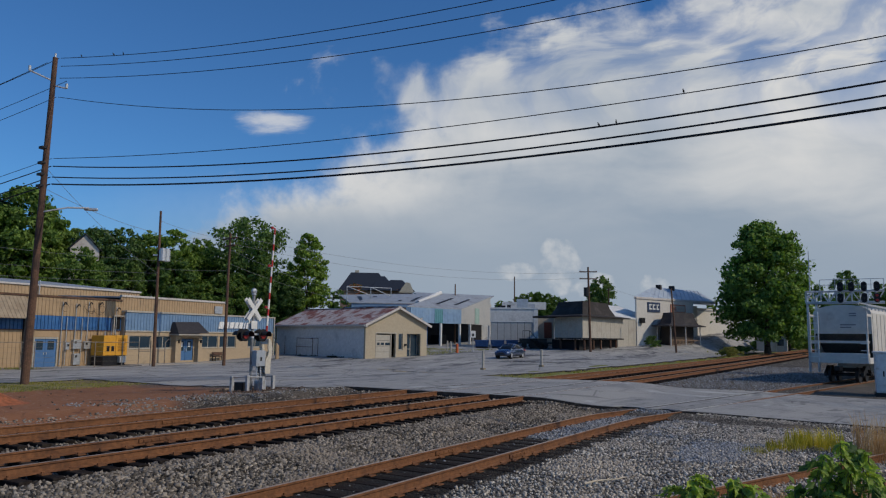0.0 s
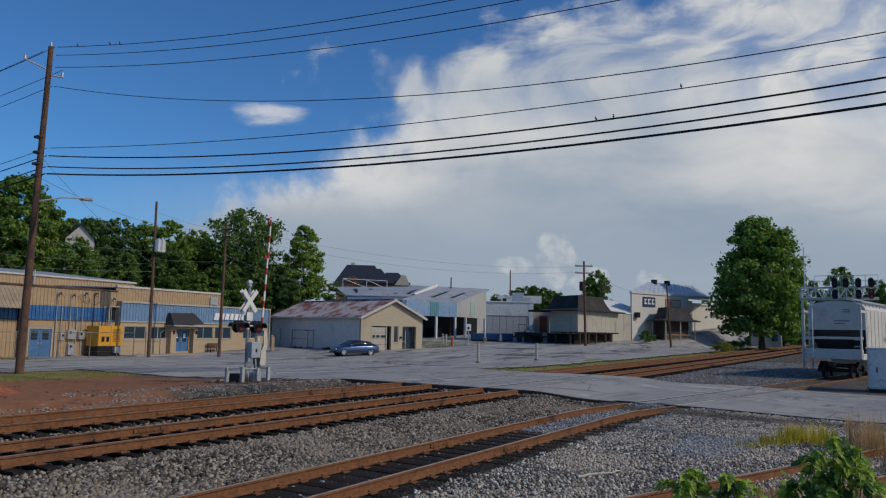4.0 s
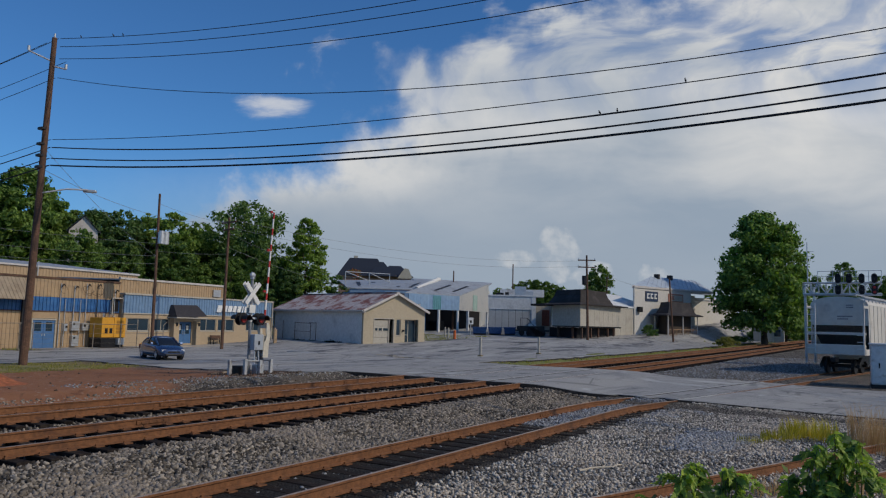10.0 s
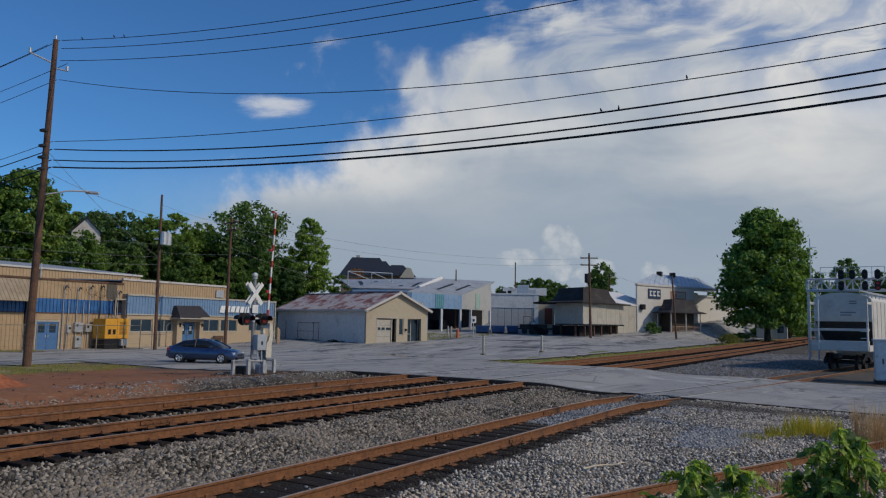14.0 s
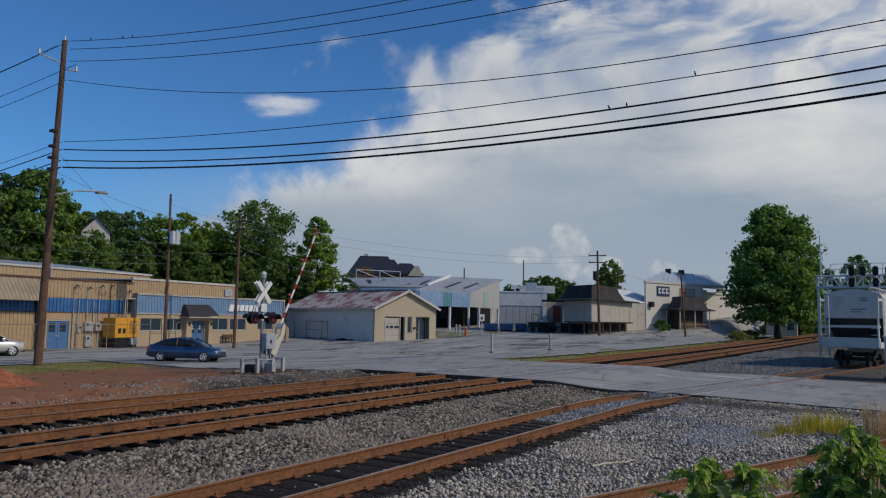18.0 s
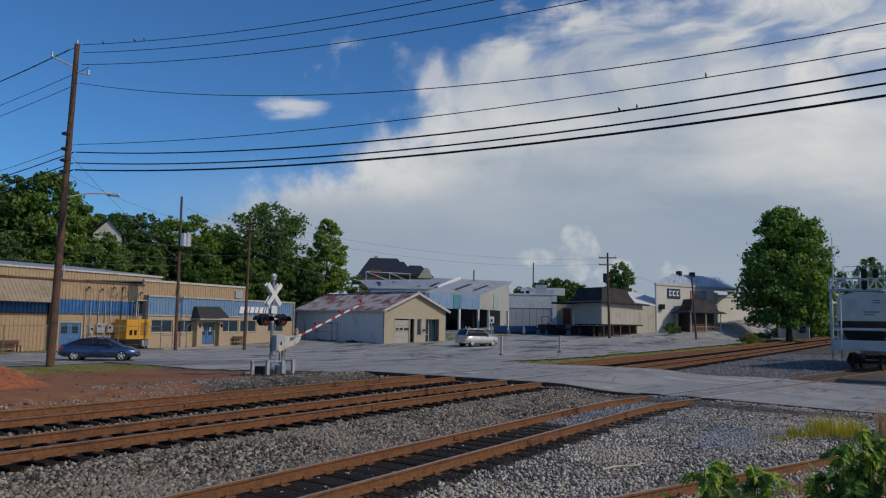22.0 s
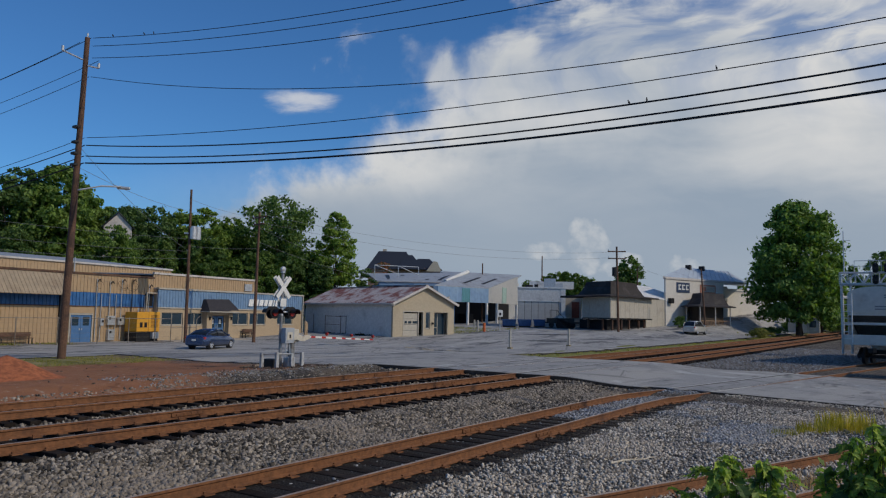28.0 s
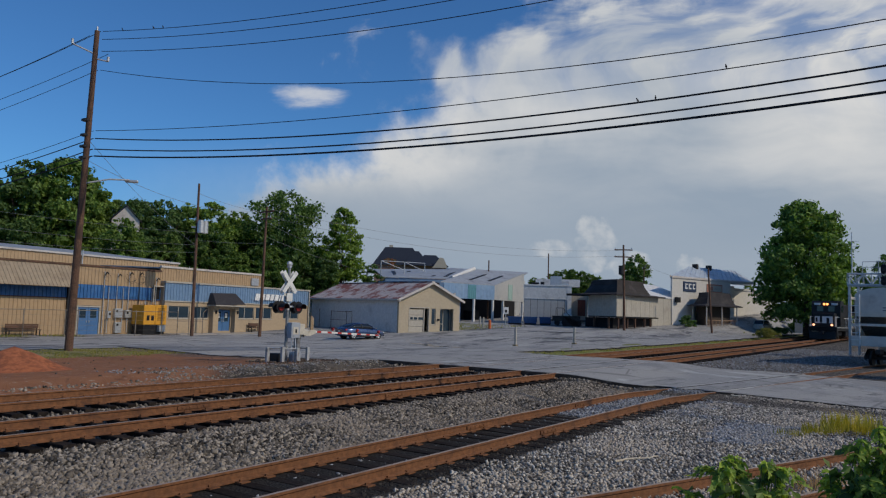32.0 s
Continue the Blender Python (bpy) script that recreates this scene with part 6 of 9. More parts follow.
def crossing_signal():
    thing = tagged(hold("crossing_signal", SIGNAL), "silver level-crossing signal with white crossbuck and red lamps", "crossing signal")
    part("mast", rods(((0, 0, 0), (0, 0, 4.15), 0.065), ((0, 0, 0), (0, 0, 0.5), 0.09)), GALV_DULL, thing)
    bell = rods(((0, 0, 4.12), (0, 0, 4.2), 0.1))
    bmesh.ops.create_uvsphere(bell, u_segments=14, v_segments=8, radius=0.14, matrix=pose(0, 0, 4.27) @ Matrix.Diagonal((1, 0.7, 1, 1)))
    part("bell", bell, GALV, thing)
    for side in (1, -1):
        y = 0.085 * side
        for lean in (45, -45):
            blade = part("crossbuck_blade", boxes((-0.58, -0.012, -0.095, 0.58, 0.012, 0.095), bevel=0.004), WHITE, thing, "white crossbuck blade")
            blade.matrix_basis = pose(0, y + 0.014 * (lean > 0), 3.5, 0, lean * 1.1, 0)
        plate = part("track_sign", boxes((-0.17, y - 0.01, 2.68, 0.17, y + 0.01, 3.02), bevel=0.004), WHITE, thing, "small white sign under the crossbuck")
    part("lamp_arm", rods(((-0.62, 0, 2.45), (0.62, 0, 2.45), 0.04), ((0, 0, 2.3), (0, 0, 2.6), 0.07)), SILVER, thing)
    for x in (-0.5, 0.5):
        for side in (1, -1):
            lamp = part("lamp_background", disc(bmesh.new(), (x, 0.12 * side, 2.42), 0.265, 0.015, (0, side, 0)), BLACK_STEEL, thing, "round black lamp background")
            hood = bmesh.new()
            for i in range(10):
                a0, a1 = math.pi * (i / 10 - 0.08) * 1.12, math.pi * ((i + 1) / 10 - 0.08) * 1.12
                ring = [hood.verts.new((x + 0.17 * math.cos(a), 0.135 * side + s * side, 2.42 + 0.17 * math.sin(a))) for a, s in ((a0, 0), (a1, 0), (a1, 0.33), (a0, 0.33))]
                hood.faces.new(ring)
            bmesh.ops.remove_doubles(hood, verts=hood.verts[:], dist=0.0005)
            bmesh.ops.solidify(hood, geom=hood.faces[:], thickness=0.006)
            part("hood", hood, BLACK_STEEL, lamp)
            part("lens", disc(bmesh.new(), (x, 0.136 * side, 2.42), 0.15, 0.03, (0, side, 0)), LENS, lamp, "red signal lens")
            part("housing", boxes((x - 0.12, 0.0, 2.3, x + 0.12, 0.115 * side, 2.54), bevel=0.02), BLACK_STEEL, lamp)
    box = part("junction_box", boxes((-0.02, -0.32, 1.12, 0.5, 0.0, 1.78), bevel=0.02), surface("blue_grey_box", (0.36, 0.39, 0.43), 0.5, 0.2, 6, 0.1, (0.22, 0.2, 0.19), 1.6, (0.55, 0.75), 0.1), thing, "blue-grey hinged junction box on the mast")
    part("latch", boxes((0.2, -0.345, 1.35, 0.28, -0.32, 1.5), bevel=0.006), BLACK_STEEL, box)
    part("gate_post", boxes((0.57, -0.1, 0.0, 0.77, 0.12, 1.25), bevel=0.02), GALV_DULL, thing, "square silver gate mechanism post")
    mech = part("gate_mechanism", boxes((0.42, -0.2, 1.15, 0.9, 0.3, 1.72), bevel=0.03), PLATE, thing)
    part("shaft", rods(((0.68, -0.3, 1.42), (0.68, 0.4, 1.42), 0.05)), GALV, mech)
    GUARD = surface("weathered_silver", (0.40, 0.41, 0.42), 0.6, 0.2, 5, 0.2, (0.16, 0.12, 0.10), 2.5, (0.48, 0.7), 0.2)
    for gx, gy, gt in ((-0.92, 0.1, 0.74), (-0.6, -0.45, 0.78), (0.1, -0.6, 0.72), (1.12, -0.2, 0.72), (0.95, 0.5, 0.76)):
        guard = part("guard_post", boxes((gx - 0.075, gy - 0.06, 0.0, gx + 0.075, gy + 0.06, gt), (gx - 0.09, gy - 0.08, 0.0, gx + 0.09, gy + 0.08, 0.05), bevel=0.012), GUARD, thing, "stubby silver guard post")
    for ga, gb in (((-0.92, 0.1, 0.7), (-0.6, -0.45, 0.72)), ((-0.6, -0.45, 0.72), (0.1, -0.6, 0.68)), ((1.12, -0.2, 0.66), (0.95, 0.5, 0.68)), ((-0.92, 0.1, 0.68), (0.95, 0.5, 0.68))):
        part("guard_bar", rods((ga, gb, 0.03)), GUARD, thing)
    part("battery_box", boxes((-0.62, -0.2, 0.02, -0.2, 0.35, 0.48), bevel=0.03), BLACK_STEEL, thing, "dark battery box")
    part("base_casting", boxes((-0.22, -0.22, 0.0, 0.22, 0.22, 0.12), bevel=0.02), SILVER, thing)
    part("cable_box", boxes((0.0, -0.5, 0.05, 0.42, -0.2, 0.55), bevel=0.03), GALV, thing)
    part("cable", rods(((0.1, -0.25, 0.5), (0.12, -0.2, 1.15), 0.03), ((0.35, -0.25, 0.5), (0.33, -0.2, 1.15), 0.03)), GALV, thing)
    part("footing", boxes((-1.15, -0.8, -0.3, 1.35, 0.8, 0.02), bevel=0.03), surface_cache("footing_dark", (0.10, 0.085, 0.07)), thing, "dark timber and concrete footing")
    return thing


signal = crossing_signal()

# the gate: its own space has the shaft at the origin and the arm along +x
gate = hold("gate_arm", GATE_PIVOT)
gate.parent = signal
tagged(gate, "red and white striped gate arm with three lamps")
ARM = 5.75
for i in range(14):
    x0 = 0.75 + i * (ARM - 0.75) / 14
    x1, half = x0 + (ARM - 0.75) / 14, 0.046 - 0.0012 * i
    if i % 2:
        x0, x1 = x0 + 0.02, x1 - 0.05
    else:
        x0, x1 = x0 - 0.05, x1 + 0.02
    part("stripe", boxes((x0, -0.022, -half, x1, 0.022, half)), RED if i % 2 else WHITE, gate)
for x in (2.2, 4.0, ARM - 0.06):
    part("gate_lamp", rods(((x, 0, 0.07), (x, 0, 0.13), 0.03), ((x - 0.05, 0, 0.17), (x + 0.05, 0, 0.17), 0.065)), RED, gate, "red gate lamp")
for y in (-0.24, 0.22):
    part("counterweight_arm", prism([(-0.62, -0.17), (-0.62, 0.15), (-0.05, 0.17), (0.1, 0.06), (0.3, 0.02), (0.5, 0.07), (0.8, 0.08), (0.8, -0.08), (0.45, -0.2), (0.2, -0.2), (0.0, -0.15)], 0.05, "y"), PLATE, gate, "white counterweight plate").matrix_basis = Matrix.Translation((0, y, 0))
part("counterweight", boxes((-0.6, -0.19, -0.13, -0.42, 0.22, 0.11), bevel=0.02), GALV_DULL, gate)
part("arm_bracket", boxes((0.62, -0.22, -0.05, 0.85, 0.25, 0.05), bevel=0.02), SILVER, gate)


# ---- posts, bungalow and railway signal bridge ----
def marker_post(label, x, y, h=1.35):
    thing = tagged(hold("marker_post", (x, y, paved_z(x, y) - 0.01)), label, "post", "marker posts")
    part("shaft", boxes((-0.07, -0.07, 0, 0.07, 0.07, h), bevel=0.015), CREAM, thing)
    part("base", boxes((-0.16, -0.16, 0, 0.16, 0.16, 0.12), bevel=0.02), surface_cache("post_base", (0.25, 0.2, 0.12)), thing)
    return thing


marker_post("cream square post standing in the lot", 49.2, 26.75, 1.4)
marker_post("cream square post near the grass strip", 54.76, 24.53, 1.35)


def bollard(label, x, y, h, r, material):
    thing = tagged(hold("bollard", (x, y, paved_z(x, y) - 0.03)), label, "bollard", "bollards by the garage")
    part("shaft", rods(((0, 0, 0), (0, 0, h), r, r * 0.95), sides=12), material, thing)
    part("cap", rods(((0, 0, h), (0, 0, h + 0.06), r * 0.95, r * 0.4), sides=12), material, thing)
    return thing


bollard("orange traffic post beside the garage", 71.6, 42.2, 0.95, 0.16, surface_cache("faded_orange", (0.55, 0.13, 0.04)))
bollard("cream steel bollard beside the garage", 70.9, 42.6, 1.25, 0.10, CREAM)
bollard("cream steel bollard on the bank", 73.5, 44.6, 1.2, 0.09, CREAM)
bollard("yellowed bollard at the corner of the garage", 53.4, 51.7, 1.5, 0.12, TAN)
bollard("yellowed bollard by the office downspout", 54.2, 52.3, 1.3, 0.12, TAN)


def route_sign():
    z = paved_z(74.1, 41.6)
    thing = tagged(hold("route_sign", (74.1, 41.6, z), 30), "white route sign on a thin post", "road sign")
    part("post", rods(((0, 0, 0), (0, 0, 2.4), 0.04)), GALV, thing)
    plate = part("plate", boxes((-0.3, -0.04, 1.6, 0.3, -0.02, 2.35), bevel=0.01), WHITE, thing)
    part("bar", boxes((-0.12, -0.05, 1.75, 0.12, -0.04, 2.05)), BLACK_STEEL, plate)
    plate.rotation_euler = (0, 0, radians(-80))
    return thing


route_sign()


def bungalow():
    thing = tagged(hold("equipment_cabinet", (42.4, 0.55, -0.27), 4), "pale silver railway equipment cabinet with a dark base", "cabinet")
    part("body", boxes((-0.8, -0.75, 0.12, 0.8, 0.75, 2.0), bevel=0.02), SILVER, thing)
    part("base", boxes((-0.85, -0.8, -0.2, 0.85, 0.8, 0.12), bevel=0.01), BLACK_STEEL, thing)
    part("roof", boxes((-0.86, -0.82, 2.0, 0.86, 0.82, 2.08), bevel=0.02), SILVER, thing)
    door = part("door", boxes((-0.83, -0.65, 0.2, -0.805, 0.65, 1.92), bevel=0.006), SILVER, thing)
    part("handle", boxes((-0.87, 0.4, 0.9, -0.83, 0.46, 1.15), bevel=0.008), BLACK_STEEL, door)
    return thing


bungalow()


def signal_bridge():
    thing = tagged(hold("signal_bridge", (62.0, 5.75, 0.05)), "silver cantilever signal bridge with seven lamp heads", "railway signal")
    part("mast", rods(((-0.3, 0.3, 0), (-0.3, 0.3, 5.6), 0.06), ((0.3, 0.3, 0), (0.3, 0.3, 5.6), 0.06), ((-0.3, -0.3, 0), (-0.3, -0.3, 5.6), 0.06), ((0.3, -0.3, 0), (0.3, -0.3, 5.6), 0.06)), SILVER, thing)
    part("antenna", rods(((0, 0.1, 5.6), (0, 0.1, 9.0), 0.05, 0.03), ((0, 0.1, 8.3), (0, -0.35, 8.3), 0.015), ((0, 0.1, 7.9), (0, -0.3, 7.9), 0.015)), GALV, thing)
    bm = bmesh.new()
    for x in (-0.35, 0.35):
        for z in (5.1, 5.9):
            rod(bm, (x, 0.4, z), (x, -4.7, z), 0.05, sides=8)
    for i in range(10):
        y = 0.4 - 0.51 * i
        for x in (-0.35, 0.35):
            rod(bm, (x, y, 5.1 if i % 2 else 5.9), (x, y - 0.51, 5.9 if i % 2 else 5.1), 0.03, sides=6)
            rod(bm, (x, y, 5.1), (x, y, 5.9), 0.022, sides=6)
    part("truss", bm, SILVER, thing)
    part("walkway", boxes((-0.4, -4.7, 4.98, 0.4, 0.4, 5.04)), GALV, thing)
    part("railing", rods(((-0.4, -0.6, 6.75), (-0.4, -4.7, 6.75), 0.02), ((-0.4, -0.6, 6.35), (-0.4, -4.7, 6.35), 0.016), sides=6), GALV, thing)
    for y in (-0.6, -1.6, -2.3, -3.1, -3.9, -4.7):
        part("rail_post", rods(((-0.4, y, 5.9), (-0.4, y, 6.75), 0.02), sides=6), GALV, thing)
    for y, tiers in ((-1.93, 2), (-2.65, 1), (-3.45, 2), (-4.25, 2)):
        for z, lens in ((6.2, DARK), (5.38, LENS if y < -4 else DARK))[:tiers]:
            outline = [(y + 0.2 * math.cos(q * math.pi / 8), z + (0.15 if 0 < q < 8 else -0.15 if q > 8 else 0) + 0.2 * math.sin(q * math.pi / 8)) for q in range(16)]
            head = part("signal_head", prism(outline, 0.05, "x"), BLACK_STEEL, thing, "black oval signal head")
            head.matrix_basis = Matrix.Translation((-0.5, 0, 0))
            part("housing", boxes((0.05, y - 0.13, z - 0.26, 0.3, y + 0.13, z + 0.26), bevel=0.05), BLACK_STEEL, head)
            for dz in (-0.17, 0.17):
                part("lens", disc(bmesh.new(), (-0.03, y, z + dz), 0.1, 0.03, (1, 0, 0)), lens, head)
                part("hood", disc(bmesh.new(), (-0.2, y, z + dz + 0.09), 0.03, 0.2, (1, 0, 0), 8), BLACK_STEEL, head)
        part("head_mount", rods(((-0.42, y, 5.0), (-0.42, y, 6.6), 0.03), sides=6), SILVER, thing)
    return thing


signal_bridge()

# ---- trees and plants ----
def leaf_quads(rng, centres, normals, size):
    """Small bent leaf clumps as two-triangle pieces, one mesh."""
    k = len(centres)
    n = normals + rng.normal(0, 0.55, (k, 3))
    n /= np.linalg.norm(n, axis=1)[:, None] + 1e-9
    a = np.cross(n, rng.normal(0, 1, (k, 3)))
    a /= np.linalg.norm(a, axis=1)[:, None] + 1e-9
    b = np.cross(n, a)
    s = size * rng.uniform(0.55, 1.35, (k, 1))
    v = np.stack([centres - a * s * 0.5, centres + b * s * 0.32 + n * s * 0.1, centres + a * s * 0.6, centres - b * s * 0.32 + n * s * 0.1], 1).reshape(-1, 3)
    f = np.arange(4 * k).reshape(-1, 4)
    return v, f


ROUND = (0.55, 0.92, 1.0, 0.9, 0.62, 0.3)
BROAD = (0.86, 1.0, 0.96, 0.82, 0.58, 0.28)
UPRIGHT = (0.7, 0.9, 0.95, 0.8, 0.55, 0.2)


def crown_data(name, seed, height, rx, low, lumps, leaves, size, material, profile=ROUND, loose=0.3):
    """Crown of leaf clumps on many rounded lumps; profile: the radius from the crown's foot to its top, as shares of rx."""
    rng = np.random.default_rng(seed)
    k = rng.uniform(0, 1, lumps)
    share = np.interp(k, (0, 0.2, 0.45, 0.7, 0.9, 1.0), profile)
    cr = rx * rng.uniform(0.08, 0.19, lumps) * (0.6 + 0.4 * share)
    ang = rng.uniform(0, 2 * np.pi, lumps)
    out = np.maximum(share * rx - cr * 0.85, 0) * rng.uniform(0.12, 1.0, lumps) ** 0.5
    z = low + cr * 0.5 + (height - low - cr * 1.4) * k
    c = np.stack([out * np.cos(ang), out * np.sin(ang), z], 1)
    pick = rng.choice(lumps, leaves, p=cr ** 2 / (cr ** 2).sum())
    q = rng.normal(0, 1, (leaves, 3)) + np.array([0, 0, 0.25])
    q /= np.linalg.norm(q, axis=1)[:, None]
    deep = np.where(rng.uniform(0, 1, leaves) < loose, rng.uniform(0.3, 1.7, leaves), rng.uniform(0.7, 1.12, leaves))
    pos = c[pick] + q * (cr[pick] * deep)[:, None] * np.array([1.15, 1.15, 0.7])
    v, f = leaf_quads(rng, pos, q, size)
    data = bpy.data.meshes.new(name)
    data.from_pydata(v.tolist(), [], f.tolist())
    data.materials.append(material)
    data.update()
    return data, c


def trunk_mesh(seed, height, low, r, clumps, reach=9):
    rng = np.random.default_rng(seed)
    bm = bmesh.new()
    top = low + (height - low) * 0.6
    bend = [Vector((rng.normal(0, 0.15), rng.normal(0, 0.15), z)) for z in (0.0, low * 0.5, low, (low + top) / 2, top)]
    bend[0] = Vector((0, 0, -0.2))
    radii = [r * 1.25, r, r * 0.85, r * 0.55, r * 0.25]
    for i in range(4):
        rod(bm, bend[i], bend[i + 1], radii[i], radii[i + 1], 9)
    for i in range(reach):
        c = Vector(clumps[rng.integers(0, len(clumps))])
        start = bend[2].lerp(bend[4], rng.uniform(0, 0.8))
        knee = start.lerp(c, 0.5) + Vector((0, 0, 0.3))
        rod(bm, start, knee, r * 0.33, r * 0.2, 6), rod(bm, knee, c, r * 0.2, r * 0.06, 6)
    return bm


def tree_kind(seed, height, rx, low, lumps, leaves, size, material, r=0.3, profile=ROUND, loose=0.3):
    crown, c = crown_data("crown", seed, height, rx, low, lumps, leaves, size, material, profile, loose)
    return crown, mesh_of("trunk", trunk_mesh(seed, height, low, r, c), BARK)


def plant_tree(kind, label, at, turn=0.0, scale=1.0, group="", name="tree"):
    thing = tagged(hold(name, at, turn), label, "tree", group)
    part("trunk", kind[1], None, thing).scale = (scale, scale, scale)
    part("crown", kind[0], None, thing).scale = (scale, scale, scale)
    return thing


big_tree = tree_kind(5, 18.7, 7.0, 1.8, 300, 34000, 0.52, LEAF_SUN, 0.42, BROAD, 0.5)
plant_tree(big_tree, "broad leafy green tree standing beside the tracks", (113.8, 16.4, 0.6), 30)
second = tree_kind(8, 10.5, 3.8, 0.6, 90, 8000, 0.40, LEAF_SUN, 0.28)
plant_tree(second, "smaller light green tree behind the big one", (157.0, 15.4, 0.9), 80, 1.3)
plant_tree(second, "smaller dark green tree beside the big one", (134.4, 16.0, 0.5), 200, 0.8)

woods = [tree_kind(11, 20, 5.8, 2, 190, 15500, 0.52, LEAF_DARK, 0.35), tree_kind(12, 20, 5.2, 3, 160, 13500, 0.50, LEAF, 0.33, UPRIGHT),
         tree_kind(13, 20, 6.6, 1.5, 220, 17000, 0.52, LEAF_DARK, 0.38, BROAD), tree_kind(14, 20, 4.8, 3, 150, 12000, 0.48, LEAF, 0.3)]
airy = tree_kind(15, 20, 7.8, 5, 150, 11500, 0.50, LEAF_DARK, 0.35, (0.4, 0.75, 1.0, 0.95, 0.75, 0.4), 0.5)
slender = tree_kind(16, 20, 4.7, 2, 170, 13000, 0.48, LEAF, 0.3, UPRIGHT)
# rows of (x, y, height, kind) along the edge of the wood behind the office
EDGE = [(38, 114, 23, 0), (45.5, 110, 22.5, 2), (52.3, 105.8, 21.4, 0), (55.8, 102.6, 22.2, 2), (58.6, 101.2, 19.6, 1), (61.9, 100.5, 16.9, 3), (64.8, 98.6, 17.3, 2), (67.7, 96.7, 17.4, 0),
        (71.2, 95.4, 17.5, 1), (74.1, 93.1, 17.7, 3), (78.0, 92.5, 16.8, 0)]
for i, (x, y, h, kind) in enumerate(EDGE):
    plant_tree(woods[kind], "leafy tree at the edge of the dark wood", (x, y, 0.3), 47 * i, h / 20, "trees of the wood")
plant_tree(airy, "wide airy tree with gaps in its crown above the wood", (83.6, 87.4, 0.3), 40, 20.4 / 20, "trees of the wood")
plant_tree(slender, "slender dense green tree at the end of the wood", (88.4, 79.6, 0.3), 15, 18.1 / 20, "trees of the wood")
for i, (x, y, h) in enumerate([(42, 118, 21), (51, 116, 20), (60, 113, 17), (66, 110, 16), (72, 106, 15.5), (78, 102, 15.5), (84, 98, 16), (90, 92, 14), (94, 90, 11), (88, 90, 14), (85, 92, 14), (91, 86, 11), (81, 95, 15)]):
    plant_tree(woods[(i * 3 + 1) % 4], "leafy tree deeper in the dark wood", (x, y, 0.5), 71 * i, h / 20, "trees of the wood")
for i, (x, y, h) in enumerate([(50, 100, 12.5), (56, 97.5, 10), (57.0, 90.2, 13.2), (59.6, 91.5, 12.3), (61, 95.0, 9.5), (66, 92.5, 12), (71.5, 90, 13.5), (75.5, 88, 10), (79, 85.5, 11.5), (82.5, 82.5, 10.5), (85.5, 79.8, 10.5)]):
    plant_tree(woods[(i * 5 + 2) % 4], "bushy young tree in front of the wood", (x, y, 0.2), 33 * i, h / 20, "trees of the wood")
thin_tree = tree_kind(22, 9.0, 2.4, 2.0, 70, 2400, 0.34, LEAF_SUN, 0.12, ROUND, 0.6)
plant_tree(thin_tree, "thin sparse young tree at the end of the wood", (93.5, 77.5, 0.8), 10, 1.0, "trees of the wood")
plant_tree(thin_tree, "thin sparse young tree at the end of the wood", (96.0, 76.0, 0.8), 120, 0.8, "trees of the wood")
crape = tree_kind(21, 7.0, 2.6, 1.5, 24, 2200, 0.38, leafy("crape_blossom", (0.05, 0.10, 0.03), (0.34, 0.10, 0.10)), 0.15)
plant_tree(crape, "small tree with reddish blossom by the wood", (100.5, 79.0, 4.2), 10)
for i, (x, y, h, z) in enumerate([(141.3, 50.4, 11.6, 3.2), (143.5, 52.4, 10.6, 3.0), (190, 47, 7, 4), (180, 38, 7, 4), (200, 30, 8, 4), (230, 13.0, 21.0, 0.8), (176, 3.5, 11, 1.2), (160, -2, 13.5, 1.2), (150, 2.5, 11.5, 1.0), (148, -6, 14.5, 1.0), (190, 14, 11, 1.5), (170, 22, 7.5, 2.5)]):
    plant_tree(woods[(i * 3) % 4], "distant leafy tree beyond the buildings", (x, y, z), 29 * i, h / 20, "distant trees")


for i, (x, y, top) in enumerate(((172.3, 80.1, 14.0), (170.8, 83.3, 12.8), (174.0, 76.3, 13.7), (175.7, 72.4, 12.6), (177.0, 69.2, 11.4), (171.4, 81.7, 13.6), (173.2, 78.2, 14.1), (174.9, 74.3, 13.2), (169.0, 86.9, 11.8), (169.8, 85.2, 11.6),
                                  (181.0, 66.0, 11.6), (184.0, 62.0, 11.2))):
    plant_tree(woods[(i * 7) % 4], "distant leafy tree on the skyline", (x, y, top - 9.0), 61 * i, 0.45, "distant trees")


def bush(label, at, r, h, seed, material=None, name="bush"):
    data, c = crown_data("foliage", seed, h, r, 0.02, 36, int(700 * r * h) + 900, 0.13 + 0.03 * h, material or LEAF_DARK, (0.95, 1.0, 0.95, 0.8, 0.55, 0.3))
    thing = tagged(hold(name, at), label, "bush")
    part("foliage", data, None, thing)
    bm = bmesh.new()
    for q in c[:8]:
        rod(bm, (0, 0, -0.1), Vector(q), 0.04, 0.015, 5)
    part("stems", bm, BARK, thing)
    return thing


